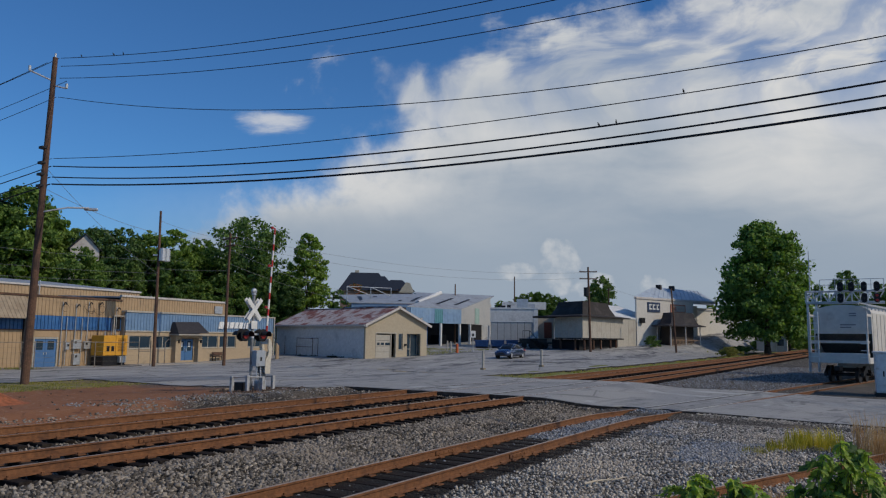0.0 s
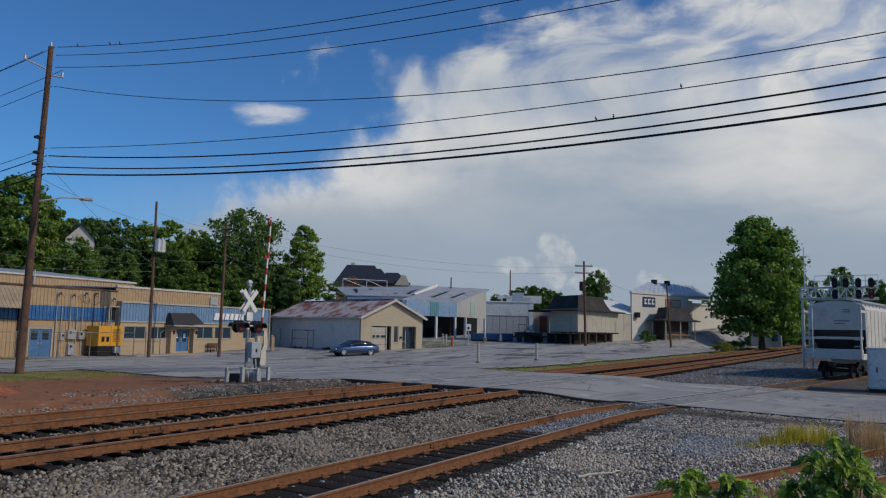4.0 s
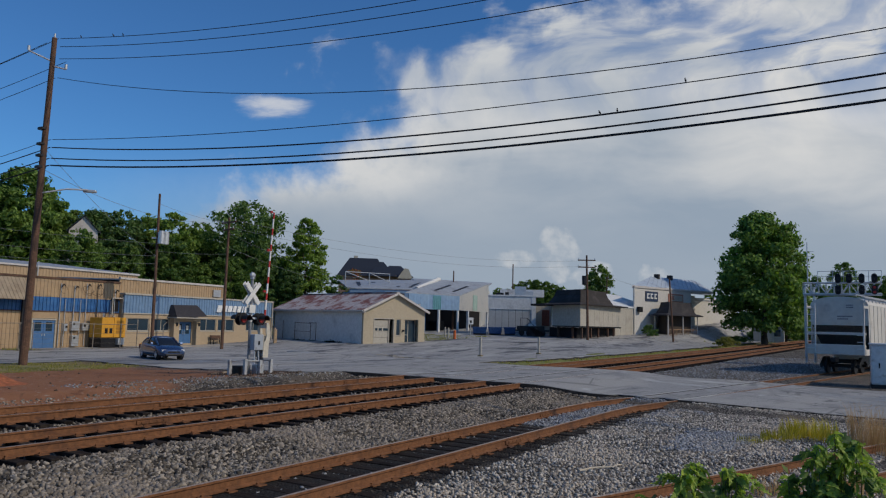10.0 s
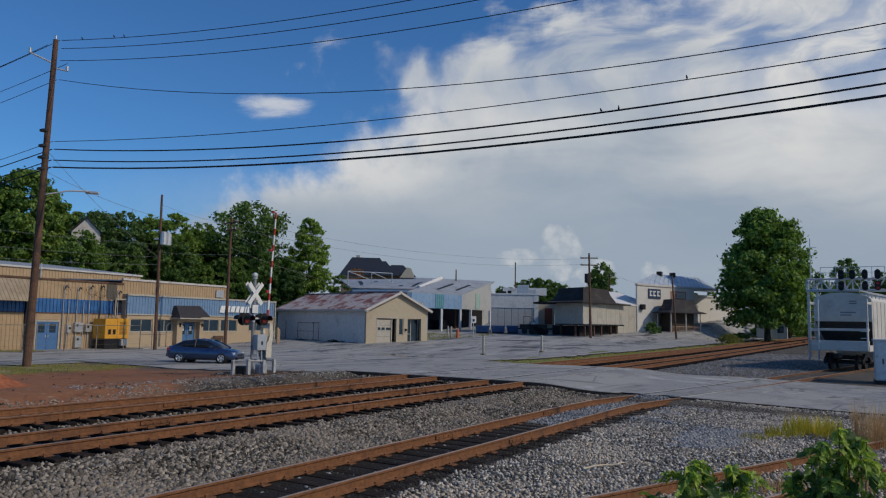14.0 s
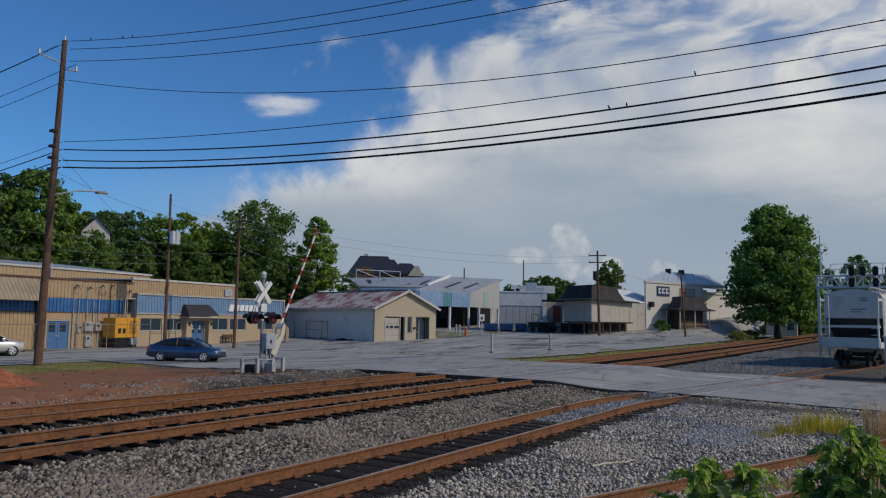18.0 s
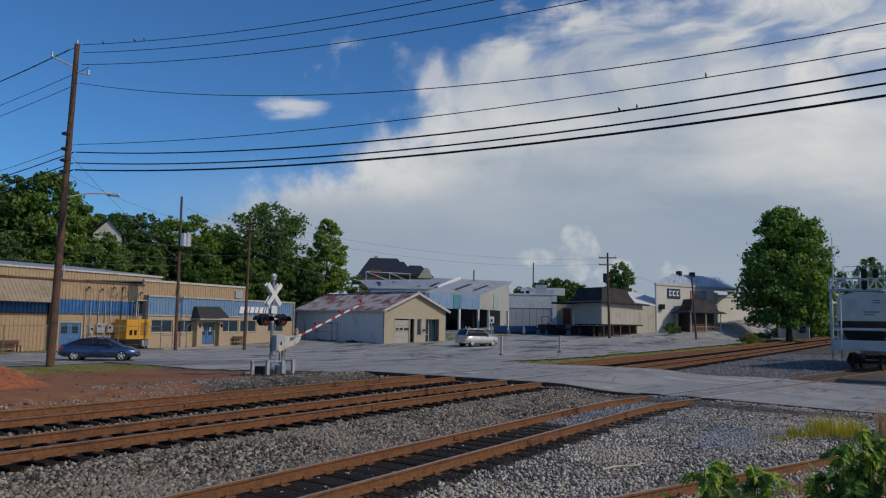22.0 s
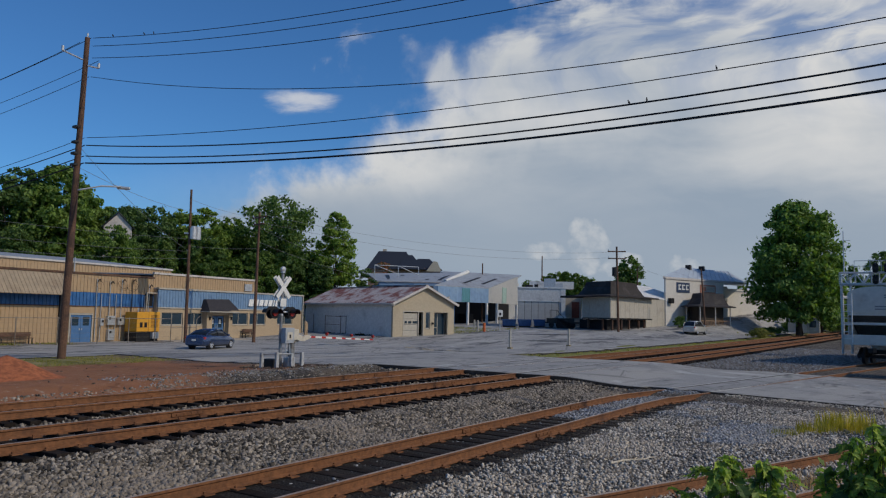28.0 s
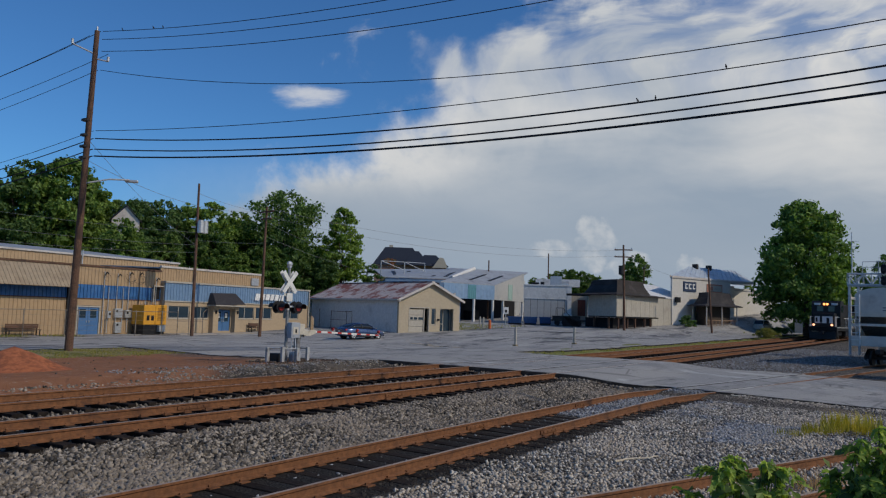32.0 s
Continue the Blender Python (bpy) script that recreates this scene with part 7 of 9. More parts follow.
bush("rounded dark bush beside the shop porch", (97.3, 27.9, 0.9), 1.5, 1.9, 31)
bush("yellow-green shrub at the edge of the lot", (94.0, 17.9, 0.45), 1.7, 1.15, 32, GRASS)
bush("low dark hedge under the trees", (112.5, 20.0, 0.7), 2.4, 1.0, 33)
CREEPER = leafy("withered_creeper", (0.012, 0.016, 0.010), (0.05, 0.055, 0.03))
bush("dark creeper at the foot of the garage wall", (58.5, 48.2, -0.12), 1.5, 0.45, 34, CREEPER)
bush("dark weeds at the foot of the garage wall", (59.7, 53.0, -0.12), 1.8, 0.4, 35, CREEPER)
bush("dark weeds at the corner of the garage", (57.7, 45.4, -0.12), 1.0, 0.3, 36, CREEPER)


for i, (x, y, h) in enumerate(((131.0, -5.5, 11.0), (138.0, -8.0, 12.0), (128.0, -8.5, 10.0), (144.0, -3.0, 9.5))):
    plant_tree(woods[i % 4], "dark leafy tree beyond the signal bridge", (x, y, 0.8), 50 * i, h / 20, "distant trees")
for i, (x, y, r, h) in enumerate(((163, 17.5, 3.9, 3.4), (171, 16.0, 3.6, 4.2), (140, 5.5, 3.0, 3.0), (180, 17.0, 4.0, 3.6), (135, 20.0, 2.6, 1.8), (150, 19.0, 3.6, 3.6), (152, 23.5, 4.0, 3.0), (138, 22.5, 2.4, 1.4))):
    bush("dark green hedge bush beyond the big tree", (x, y, 0.9), r, h, 80 + i)


def tufts(name, label, seed, spots, blade, height, material, parent=None):
    """Grass blades as one mesh of thin bent strips; spots is an array of x, y, z."""
    rng = np.random.default_rng(seed)
    k = len(spots)
    ang = rng.uniform(0, 2 * np.pi, k)
    lean = rng.uniform(0.05, 0.5, k)
    h = height * rng.uniform(0.45, 1.25, k)
    side = np.stack([np.cos(ang), np.sin(ang), np.zeros(k)], 1) * blade * rng.uniform(0.6, 1.4, (k, 1))
    out = np.stack([-np.sin(ang), np.cos(ang), np.zeros(k)], 1) * (lean * h)[:, None]
    up = np.array([0, 0, 1.0]) * h[:, None]
    v = np.stack([spots - side, spots + side, spots + side * 0.7 + out * 0.35 + up * 0.6, spots - side * 0.7 + out * 0.35 + up * 0.6, spots + out + up], 1).reshape(-1, 3)
    base = np.arange(k)[:, None] * 5
    quads = (base + np.array([[0, 1, 2, 3]])).tolist()
    tris = (base + np.array([[3, 2, 4]])).tolist()
    data = data_of(name, v.tolist(), quads + tris, material)
    return tagged(part(name, data), label, "grass", kind="stuff")


def scatter(seed, count, x0, x1, y0, y1, clump=0.0, keep=None):
    rng = np.random.default_rng(seed)
    pts = np.stack([rng.uniform(x0, x1, count), rng.uniform(y0, y1, count)], 1)
    out = []
    for x, y in pts.tolist():
        if clump and noise.noise((x * clump, y * clump, seed)) < -0.05 + rng.uniform(-0.25, 0.25):
            continue
        if keep and not keep(x, y):
            continue
        out.append((x, y, land_z(x, y) - 0.01))
    return np.array(out)


tufts("verge_grass", "thin yellow-green grass around the tall pole", 41, scatter(41, 20000, 8, 25.5, 32.5, 39, 0.9, lambda x, y: not paved(x, y)), 0.010, 0.085, GRASS)
tufts("verge_grass", "green grass strip between tracks and lot", 42, scatter(42, 22000, 40, 112, 17.6, 22.6, 0.55, lambda x, y: 19.3 + track_y(x) < y < 20.9 + track_y(x) + 0.9 * noise.noise((x * 0.3, 1, 1))), 0.02, 0.11, GRASS)
tufts("verge_grass", "rough green grass on the bank beside the garage", 43, scatter(43, 4500, 66, 80, 42, 52, 0.4), 0.025, 0.2, GRASS)
tufts("verge_grass", "green grass along the wall foot", 46, scatter(46, 3500, 8, 30, 51.0, 52.8, 0.5), 0.025, 0.2, GRASS)


def weed_patch(name, label, seed, cx, cy, r, count, height, material, blade=0.012):
    rng = np.random.default_rng(seed)
    a, d = rng.uniform(0, 2 * np.pi, count), r * rng.uniform(0, 1, count) ** 0.7
    x, y = cx + d * np.cos(a), cy + d * np.sin(a) * 0.6
    z = np.array([land_z(p, q) for p, q in zip(x.tolist(), y.tolist())])
    return tufts(name, label, seed, np.stack([x, y, z - 0.01], 1), blade, height, material)


weed_patch("weeds", "bright yellow-green weeds in the gravel", 51, 20.6, 2.75, 0.6, 200, 0.24, WEED, 0.010)
weed_patch("weeds", "bright yellow-green weeds near the spur track", 52, 21.6, 2.1, 1.2, 520, 0.42, WEED, 0.010)
weed_patch("weeds", "small yellow weeds in the gravel", 53, 19.6, 3.2, 0.6, 130, 0.16, WEED, 0.007)
weed_patch("dry_grass", "tall dry straw-coloured grass by the road", 54, 20.6, 0.75, 0.7, 300, 0.95, STRAW, 0.0055)
weed_patch("dry_grass", "dry straw-coloured grass beside the spur", 55, 20.2, 0.1, 1.1, 480, 0.7, STRAW, 0.0055)

weed_patch("dry_grass", "short dry grass between the spur rails", 56, 13.8, 1.75, 0.8, 260, 0.22, STRAW, 0.004)
weed_patch("dry_grass", "short dry grass beside the spur", 57, 14.8, 0.9, 0.9, 330, 0.3, STRAW, 0.004)


# leafy shrubs close to the camera
def leaf_mesh(seed, length, width):
    """A drooping leaf, folded along its rib, with a toothed edge."""
    rng = np.random.default_rng(seed)
    bm = bmesh.new()
    spine, left, right = [], [], []
    shape = (0.12, 0.72, 0.58, 1.0, 0.70, 0.84, 0.50, 0.56, 0.24, 0.0)
    for i, w in enumerate(shape):
        k = i / (len(shape) - 1)
        w *= width
        droop = -0.45 * length * k * k + 0.03 * length * math.sin(9 * k + seed)
        reach = length * (k + (0.06 if i in (1, 3, 5, 7) else -0.02))
        spine.append(bm.verts.new((length * k, 0, droop)))
        left.append(bm.verts.new((reach, w / 2, droop + 0.22 * w + rng.normal(0, 0.004))))
        right.append(bm.verts.new((reach, -w / 2, droop + 0.22 * w + rng.normal(0, 0.004))))
    for i in range(len(shape) - 1):
        bm.faces.new((spine[i], spine[i + 1], left[i + 1], left[i])), bm.faces.new((right[i], right[i + 1], spine[i + 1], spine[i]))
    return bm


LEAFLETS = [mesh_of("leaf", leaf_mesh(i, l, w), LEAF_BRIGHT) for i, (l, w) in enumerate(((0.085, 0.042), (0.10, 0.05), (0.07, 0.038)))]
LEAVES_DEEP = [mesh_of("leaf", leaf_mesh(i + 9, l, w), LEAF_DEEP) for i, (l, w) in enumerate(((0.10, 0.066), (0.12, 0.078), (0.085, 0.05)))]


def shrub(label, base, tips, seed, pairs, inner):
    """Arching stems that end in drooping fronds of small leaves over a mass of broad ones, coloured dark as if shaded.
    """
    rng = random.Random(seed)
    thing = tagged(hold("shrub", base), label, "shrub", "shrubs by the spur")
    origin = Vector(base)
    bark = surface_cache("green_stem", (0.12, 0.13, 0.05))
    for tip in tips:
        t = Vector(tip) - origin
        foot = Vector((t.x * 0.35 + rng.uniform(-0.1, 0.1), t.y * 0.35 + rng.uniform(-0.1, 0.1), 0))
        for twin in range(2):
            yaw = rng.uniform(0, 360)
            way = Vector((math.cos(radians(yaw)), math.sin(radians(yaw)), 0))
            head = t + way * 0.04 * twin + Vector((0, 0, -0.05 - 0.06 * twin))
            knee = foot.lerp(head, 0.5) + Vector((0, 0, 0.2))
            end = head + way * rng.uniform(0.12, 0.2) + Vector((0, 0, rng.uniform(-0.16, -0.06)))
            over = head + way * 0.06 + Vector((0, 0, 0.06))
            curve = [foot * (1 - k) ** 2 + knee * 2 * k * (1 - k) + head * k * k for k in (0, 0.25, 0.5, 0.75)]
            curve += [head * (1 - k) ** 2 + over * 2 * k * (1 - k) + end * k * k for k in (0, 0.2, 0.4, 0.6, 0.8, 1.0)]
            bm = bmesh.new()
            for i in range(len(curve) - 1):
                rod(bm, curve[i], curve[i + 1], 0.0048 - 0.0003 * i, 0.0045 - 0.0003 * i, 5)
            stem = part("stem", bm, bark, thing)
            for j in range(pairs):
                k = 4 + 5 * j / pairs
                p = curve[int(k)].lerp(curve[min(9, int(k) + 1)], k - int(k))
                for side in (-1, 1):
                    leaf = part("leaf", rng.choice(LEAFLETS if rng.random() < 0.85 else LEAVES_DEEP), None, stem)
                    s = rng.uniform(0.75, 1.25) * (1.15 - 0.35 * j / pairs)
                    leaf.matrix_basis = pose(*p, rng.uniform(-50, 50), rng.uniform(-25, 60), yaw + side * rng.uniform(25, 95)) @ Matrix.Diagonal((s, s, s, 1))
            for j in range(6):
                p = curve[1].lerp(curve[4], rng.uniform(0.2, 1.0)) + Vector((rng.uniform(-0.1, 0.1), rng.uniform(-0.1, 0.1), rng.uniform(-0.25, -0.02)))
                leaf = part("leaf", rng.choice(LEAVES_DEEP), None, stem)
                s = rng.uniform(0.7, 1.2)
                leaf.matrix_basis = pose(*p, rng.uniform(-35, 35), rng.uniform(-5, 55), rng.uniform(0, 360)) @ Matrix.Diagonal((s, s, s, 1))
    # the leafy mass inside, its shade put into the dark leaf colour
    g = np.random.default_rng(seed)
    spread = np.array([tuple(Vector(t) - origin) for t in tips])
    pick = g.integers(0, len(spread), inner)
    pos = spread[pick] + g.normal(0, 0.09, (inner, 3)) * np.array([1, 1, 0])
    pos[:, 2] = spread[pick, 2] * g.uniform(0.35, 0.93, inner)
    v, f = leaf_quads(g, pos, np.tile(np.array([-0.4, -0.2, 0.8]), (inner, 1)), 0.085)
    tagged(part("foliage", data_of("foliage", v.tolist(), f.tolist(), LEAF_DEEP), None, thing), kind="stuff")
    return thing


shrub("bright green leafy shrub in front of the spur track", (5.0, 1.05, -0.46), [(4.96, 1.21, 1.37), (4.97, 1.13, 1.39), (5.00, 0.98, 1.38), (5.02, 0.90, 1.35), (4.99, 1.06, 1.29), (5.03, 0.83, 1.22), (4.93, 1.02, 1.22), (4.89, 1.44, 1.16)], 61, 8, 420)
shrub("tall light green shrub beside the dry grass", (5.5, 0.4, -0.46), [(5.46, 0.66, 1.28), (5.47, 0.55, 1.42), (5.48, 0.46, 1.53), (5.49, 0.38, 1.61), (5.49, 0.32, 1.49), (5.48, 0.52, 1.29), (5.47, 0.61, 1.18), (5.48, 0.42, 1.36), (5.49, 0.32, 1.31),
                                                                         (5.50, 0.23, 1.56), (5.50, 0.18, 1.43), (5.44, 0.36, 1.2)], 62, 8, 560)


# heap of red soil
def soil_mound(at, r, h):
    verts, faces = [(0, 0, h)], []
    rings, sides = 9, 30
    for i in range(1, rings + 1):
        k = i / rings
        for j in range(sides):
            a = 2 * math.pi * j / sides
            w = 1 + 0.22 * noise.noise((math.cos(a) * 1.5, math.sin(a) * 1.5, 2)) + 0.06 * noise.noise((math.cos(a) * 5, math.sin(a) * 5, i))
            verts.append((r * k * w * math.cos(a), r * k * w * math.sin(a), h * (1 - k) ** 1.1 + 0.09 * noise.noise((3 * k * math.cos(a), 3 * k * math.sin(a), 5)) - (0.15 if i == rings else 0)))
    for j in range(sides):
        faces.append((0, 1 + j, 1 + (j + 1) % sides))
    for i in range(rings - 1):
        for j in range(sides):
            a, b = 1 + i * sides, 1 + (i + 1) * sides
            faces.append((a + j, b + j, b + (j + 1) % sides, a + (j + 1) % sides))
    ob = part("soil_mound", data_of("soil_mound", verts, faces, surface("red_clay", (0.32, 0.105, 0.045), 0.95, 0, 5, 0.35, (0.22, 0.075, 0.035), 1.2, (0.5, 0.68), 1.0, 7), True))
    ob.matrix_basis = pose(*at)
    return tagged(ob, "heap of red clay soil beside the ballast", "mound")


soil_mound((12.9, 26.2, -0.33), 2.4, 0.95)

# ballast stones
def stones(name, label, seed, spots, lo, hi, material):
    rng = np.random.default_rng(seed)
    k = len(spots)
    corner = np.array([[x, y, z] for z in (-1, 1) for y in (-1, 1) for x in (-1, 1)], float)
    quads = np.array([[0, 2, 3, 1], [4, 5, 7, 6], [0, 1, 5, 4], [2, 6, 7, 3], [0, 4, 6, 2], [1, 3, 7, 5]])
    v = corner[None] * rng.uniform(0.22, 0.72, (k, 8, 3)) * np.array([1.15, 0.9, 0.75])
    q = rng.normal(0, 1, (k, 4))
    q /= np.linalg.norm(q, axis=1)[:, None]
    w, x, y, z = q.T
    m = np.stack([1 - 2 * (y * y + z * z), 2 * (x * y - z * w), 2 * (x * z + y * w), 2 * (x * y + z * w), 1 - 2 * (x * x + z * z), 2 * (y * z - x * w),
                  2 * (x * z - y * w), 2 * (y * z + x * w), 1 - 2 * (x * x + y * y)], 1).reshape(k, 3, 3)
    v = np.einsum("kij,knj->kni", m, v) * rng.uniform(lo, hi, (k, 1, 1)) + spots[:, None, :]
    f = (np.arange(k)[:, None, None] * 8 + quads[None]).reshape(-1, 4)
    data = bpy.data.meshes.new(name)
    data.vertices.add(k * 8)
    data.vertices.foreach_set("co", v.reshape(-1))
    data.loops.add(len(f) * 4)
    data.loops.foreach_set("vertex_index", f.reshape(-1).astype(np.int32))
    data.polygons.add(len(f))
    data.polygons.foreach_set("loop_start", np.arange(0, len(f) * 4, 4, dtype=np.int32))
    data.update(calc_edges=True)
    data.materials.append(material)
    return tagged(part(name, data), label, "ballast", kind="stuff")


def stone_material(name, dark, light, other):
    m = bpy.data.materials.new(name)
    m.use_nodes = True
    k = Nodes(m.node_tree)
    shader = k.tree.nodes["Principled BSDF"]
    geo = k.tree.nodes.new("ShaderNodeNewGeometry")
    chance = geo.outputs["Random Per Island"]
    tone = k.mix(k.math("POWER", chance, 1.6), dark, light)
    tone = k.mix(k.step(k.noise(geo.outputs["Position"], 0.45, 4.0), 0.45, 0.65), tone, k.mix(chance, tuple(c * 0.5 for c in other), other))
    tone = k.mix(k.math("MULTIPLY", k.noise(geo.outputs["Position"], 60.0, 4.0), 0.35), tone, dark)
    k.put(tone, shader.inputs["Base Color"])
    shader.inputs["Roughness"].default_value = 0.85
    shader.inputs["Specular IOR Level"].default_value = 0.25
    return m


def strewn(seed, count, x0, x1, y0, y1, lift, keep=None, power=1.0):
    rng = np.random.default_rng(seed)
    x = x0 + (x1 - x0) * rng.uniform(0, 1, count) ** power
    y = rng.uniform(y0, y1, count)
    bob = rng.uniform(-0.022, 0.022, count).tolist()
    pts = [(a, b, land_z(a, b) + lift + c) for a, b, c in zip(x.tolist(), y.tolist(), bob) if keep is None or keep(a, b)]
    return np.array(pts)


def clear_of_spur(x, y):
    return abs(y - (2.47 - 0.373 * (x - 12.67))) > 0.2 and not paved(x, y)


def between_ties(x, y):
    return not paved(x, y) and min(abs(y - r) for r in (7.41, 8.91, 12.73, 14.23, 16.68, 18.18)) > 0.1


BALLAST = stone_material("ballast_stone", (0.026, 0.022, 0.018), (0.50, 0.435, 0.355), (0.38, 0.325, 0.265))
GRAVEL = stone_material("grey_gravel", (0.085, 0.078, 0.070), (0.80, 0.735, 0.64), (0.66, 0.58, 0.48))
BLUE_STONE = stone_material("blue_grey_stone", (0.12, 0.125, 0.135), (0.50, 0.52, 0.55), (0.42, 0.42, 0.42))
stones("ballast", "grey-brown ballast stones along the main line", 71, strewn(71, 42000, 3, 27, 9.6, 12.4, 0.0, between_ties, 0.9), 0.032, 0.08, BALLAST)
stones("ballast", "grey-brown ballast stones between the rails", 72, strewn(72, 17000, 4, 27, 12.4, 20.8, -0.015, between_ties), 0.04, 0.08, BALLAST)
stones("ballast", "small grey gravel in front of the siding", 73, strewn(73, 52000, 5.5, 27, 0.4, 7.2, -0.004, lambda x, y: clear_of_spur(x, y) and y < 6.75 + siding_y(x) + 0.25 * noise.noise((x * 3, y * 3, 1)), 0.85), 0.026, 0.055, GRAVEL)
stones("ballast", "patch of blue-grey crushed stone near the road", 78, np.concatenate([strewn(78, 5200, 17.2, 21.4, 3.1, 5.0, 0.012, lambda x, y: ((x - 19.2) / 2.1) ** 2 + ((y - 4.0) / 0.9) ** 2 < 1 + noise.noise((x * 2, y * 2, 4))), strewn(79, 1800, 20.5, 25.5, 5.2, 6.8, 0.01, lambda x, y: noise.noise((x, y, 9)) > 0)]), 0.028, 0.055, BLUE_STONE)
# these stones are near black to carry the shadow beside the near rail
stones("ballast", "dark oily stones along the siding ties, blackened for rail shade", 82, strewn(82, 7000, 5, 26.4, 6.6, 7.35, -0.03, between_ties), 0.03, 0.06, stone_material("oily_shaded_stone", (0.012, 0.011, 0.010), (0.10, 0.085, 0.07), (0.05, 0.045, 0.04)))
stones("ballast", "small grey gravel inside the siding", 74, np.concatenate([strewn(74, 1900, 5, 27, 7.5, 9.6, -0.035, between_ties), strewn(85, 4200, 18.5, 27, 7.0, 8.8, 0.012, lambda x, y: abs(y - 8.16 - siding_y(x)) < 0.66 and not paved(x, y))]), 0.03, 0.055, BLUE_STONE)
stones("ballast", "brown-grey gravel by the signal", 77, strewn(77, 4200, 15, 26.5, 20.6, 22.6, -0.015, lambda x, y: not paved(x, y) and noise.noise((x * 0.8, y * 0.8, 3)) > -0.15), 0.02, 0.05, BALLAST)
stones("ballast", "grey gravel by the signal and past the crossing", 75, np.concatenate([strewn(75, 900, 14, 26.5, 20.8, 23.3, -0.012, lambda x, y: not paved(x, y) and noise.noise((x * 0.8, y * 0.8, 3)) > -0.25), strewn(76, 12000, 39.4, 75, 4, 12.2, -0.005, lambda x, y: abs(y - 8.16 - siding_y(x)) > 1.0)]), 0.025, 0.06, BLUE_STONE)


def fallen_branch(at, turn):
    rng = random.Random(5)
    bm, last = bmesh.new(), Vector((-0.55, 0, 0.02))
    for i in range(7):
        p = Vector((-0.55 + 0.17 * (i + 1), 0.05 * math.sin(i * 1.3), 0.025 + 0.01 * rng.random()))
        rod(bm, last, p, 0.02 - 0.0015 * i, 0.0185 - 0.0015 * i, 6)
        last = p
    rod(bm, (0.1, 0.04, 0.03), (0.3, 0.16, 0.03), 0.01, 0.005, 5)
    ob = part("fallen_branch", bm, surface("bare_wood", (0.55, 0.47, 0.36), 0.8, 0, 20, 0.2))
    ob.matrix_basis = pose(*at, 0, 0, turn)
    return tagged(ob, "pale bare branch lying on the gravel", "branch")


fallen_branch((13.75, 4.87, -0.415), -24)


stones("debris", "dark scraps of bark and coal on the dirt", 86, np.concatenate([strewn(86, 260, 13, 25.5, 21.2, 23.6, 0.0, lambda x, y: not paved(x, y) and noise.noise((x * 0.9, y * 0.9, 21)) > 0.1), strewn(88, 260, 21.2, 24.6, 22.2, 24.4, 0.01, lambda x, y: not paved(x, y)), strewn(87, 90, 12, 26, 23.0, 32.0, 0.0, lambda x, y: not paved(x, y) and noise.noise((x * 0.6, y * 0.6, 8)) > 0.15)]), 0.02, 0.08, BARK)


def puddle(at, rx, ry, turn, seed, label="shallow muddy puddle beside the signal", height=land_z):
    verts, rows = [], 5
    for i in range(1, rows + 1):
        for j in range(36):
            a = 2 * math.pi * j / 36
            w = i / rows * (1 + 0.35 * noise.noise((1.6 * math.cos(a), 1.6 * math.sin(a), seed)) + 0.15 * noise.noise((5 * math.cos(a), 5 * math.sin(a), seed)))
            p = Matrix.Rotation(radians(turn), 3, "Z") @ Vector((rx * w * math.cos(a), ry * w * math.sin(a), 0))
            verts.append((at[0] + p.x, at[1] + p.y, height(at[0] + p.x, at[1] + p.y) + 0.012))
    faces = [tuple(range(36))] + [(i * 36 + j, (i + 1) * 36 + j, (i + 1) * 36 + (j + 1) % 36, i * 36 + (j + 1) % 36) for i in range(rows - 1) for j in range(36)]
    wet = bpy.data.materials.new("standing_water") if "standing_water" not in bpy.data.materials else bpy.data.materials["standing_water"]
    wet.use_nodes = True
    shader = wet.node_tree.nodes["Principled BSDF"]
    shader.inputs["Base Color"].default_value = (0.03, 0.028, 0.026, 1)
    shader.inputs["Roughness"].default_value = 0.08
    return tagged(part("puddle", data_of("puddle", verts, faces, wet, True)), label, "puddle", kind="structure")


PUDDLES = ((45.2, 30.6, 2.2, 0.30, -100), (44.0, 27.2, 1.5, 0.22, -95), (46.8, 33.6, 1.2, 0.3, -95), (70.0, 33.5, 3.2, 0.45, -72), (60.5, 28.5, 2.4, 0.35, -75))
puddle((23.2, 25.4), 1.3, 0.4, 28, 1)
for i, (x, y, rx, ry, turn) in enumerate(PUDDLES):
    puddle((x, y), rx, ry, turn, 5 + i, "dark wet hollow in the worn asphalt", paved_z)

# ---- vehicles ----
def loft(rings, caps=True):
    """A skin over rings of points, closed round."""
    bm = bmesh.new()
    rows = [[bm.verts.new(p) for p in ring] for ring in rings]
    k = len(rows[0])
    for a, b in zip(rows, rows[1:]):
        for i in range(k):
            bm.faces.new((a[i], a[(i + 1) % k], b[(i + 1) % k], b[i]))
    if caps:
        bm.faces.new(rows[0][::-1]), bm.faces.new(rows[-1])
    bmesh.ops.recalc_face_normals(bm, faces=bm.faces[:])
    for f in bm.faces:
        f.smooth = len(f.verts) == 4
    return bm


def car_ring(x, w, zb, zt, crown=0.05):
    half = [(w * 0.80, zb), (w * 0.97, zb + 0.10), (w, mixed(zb, zt, 0.45)), (w * 0.97, mixed(zb, zt, 0.82)), (w * 0.86, zt), (w * 0.45, zt + crown)]
    return [(x, y, z) for y, z in half] + [(x, -y, z) for y, z in half[::-1]]


def cabin_ring(x, wb, wt, zb, zt):
    half = [(wb, zb), (mixed(wb, wt, 0.55), mixed(zb, zt, 0.55)), (wt, zt - 0.05), (wt * 0.6, zt)]
    return [(x, y, z) for y, z in half] + [(x, -y, z) for y, z in half[::-1]]


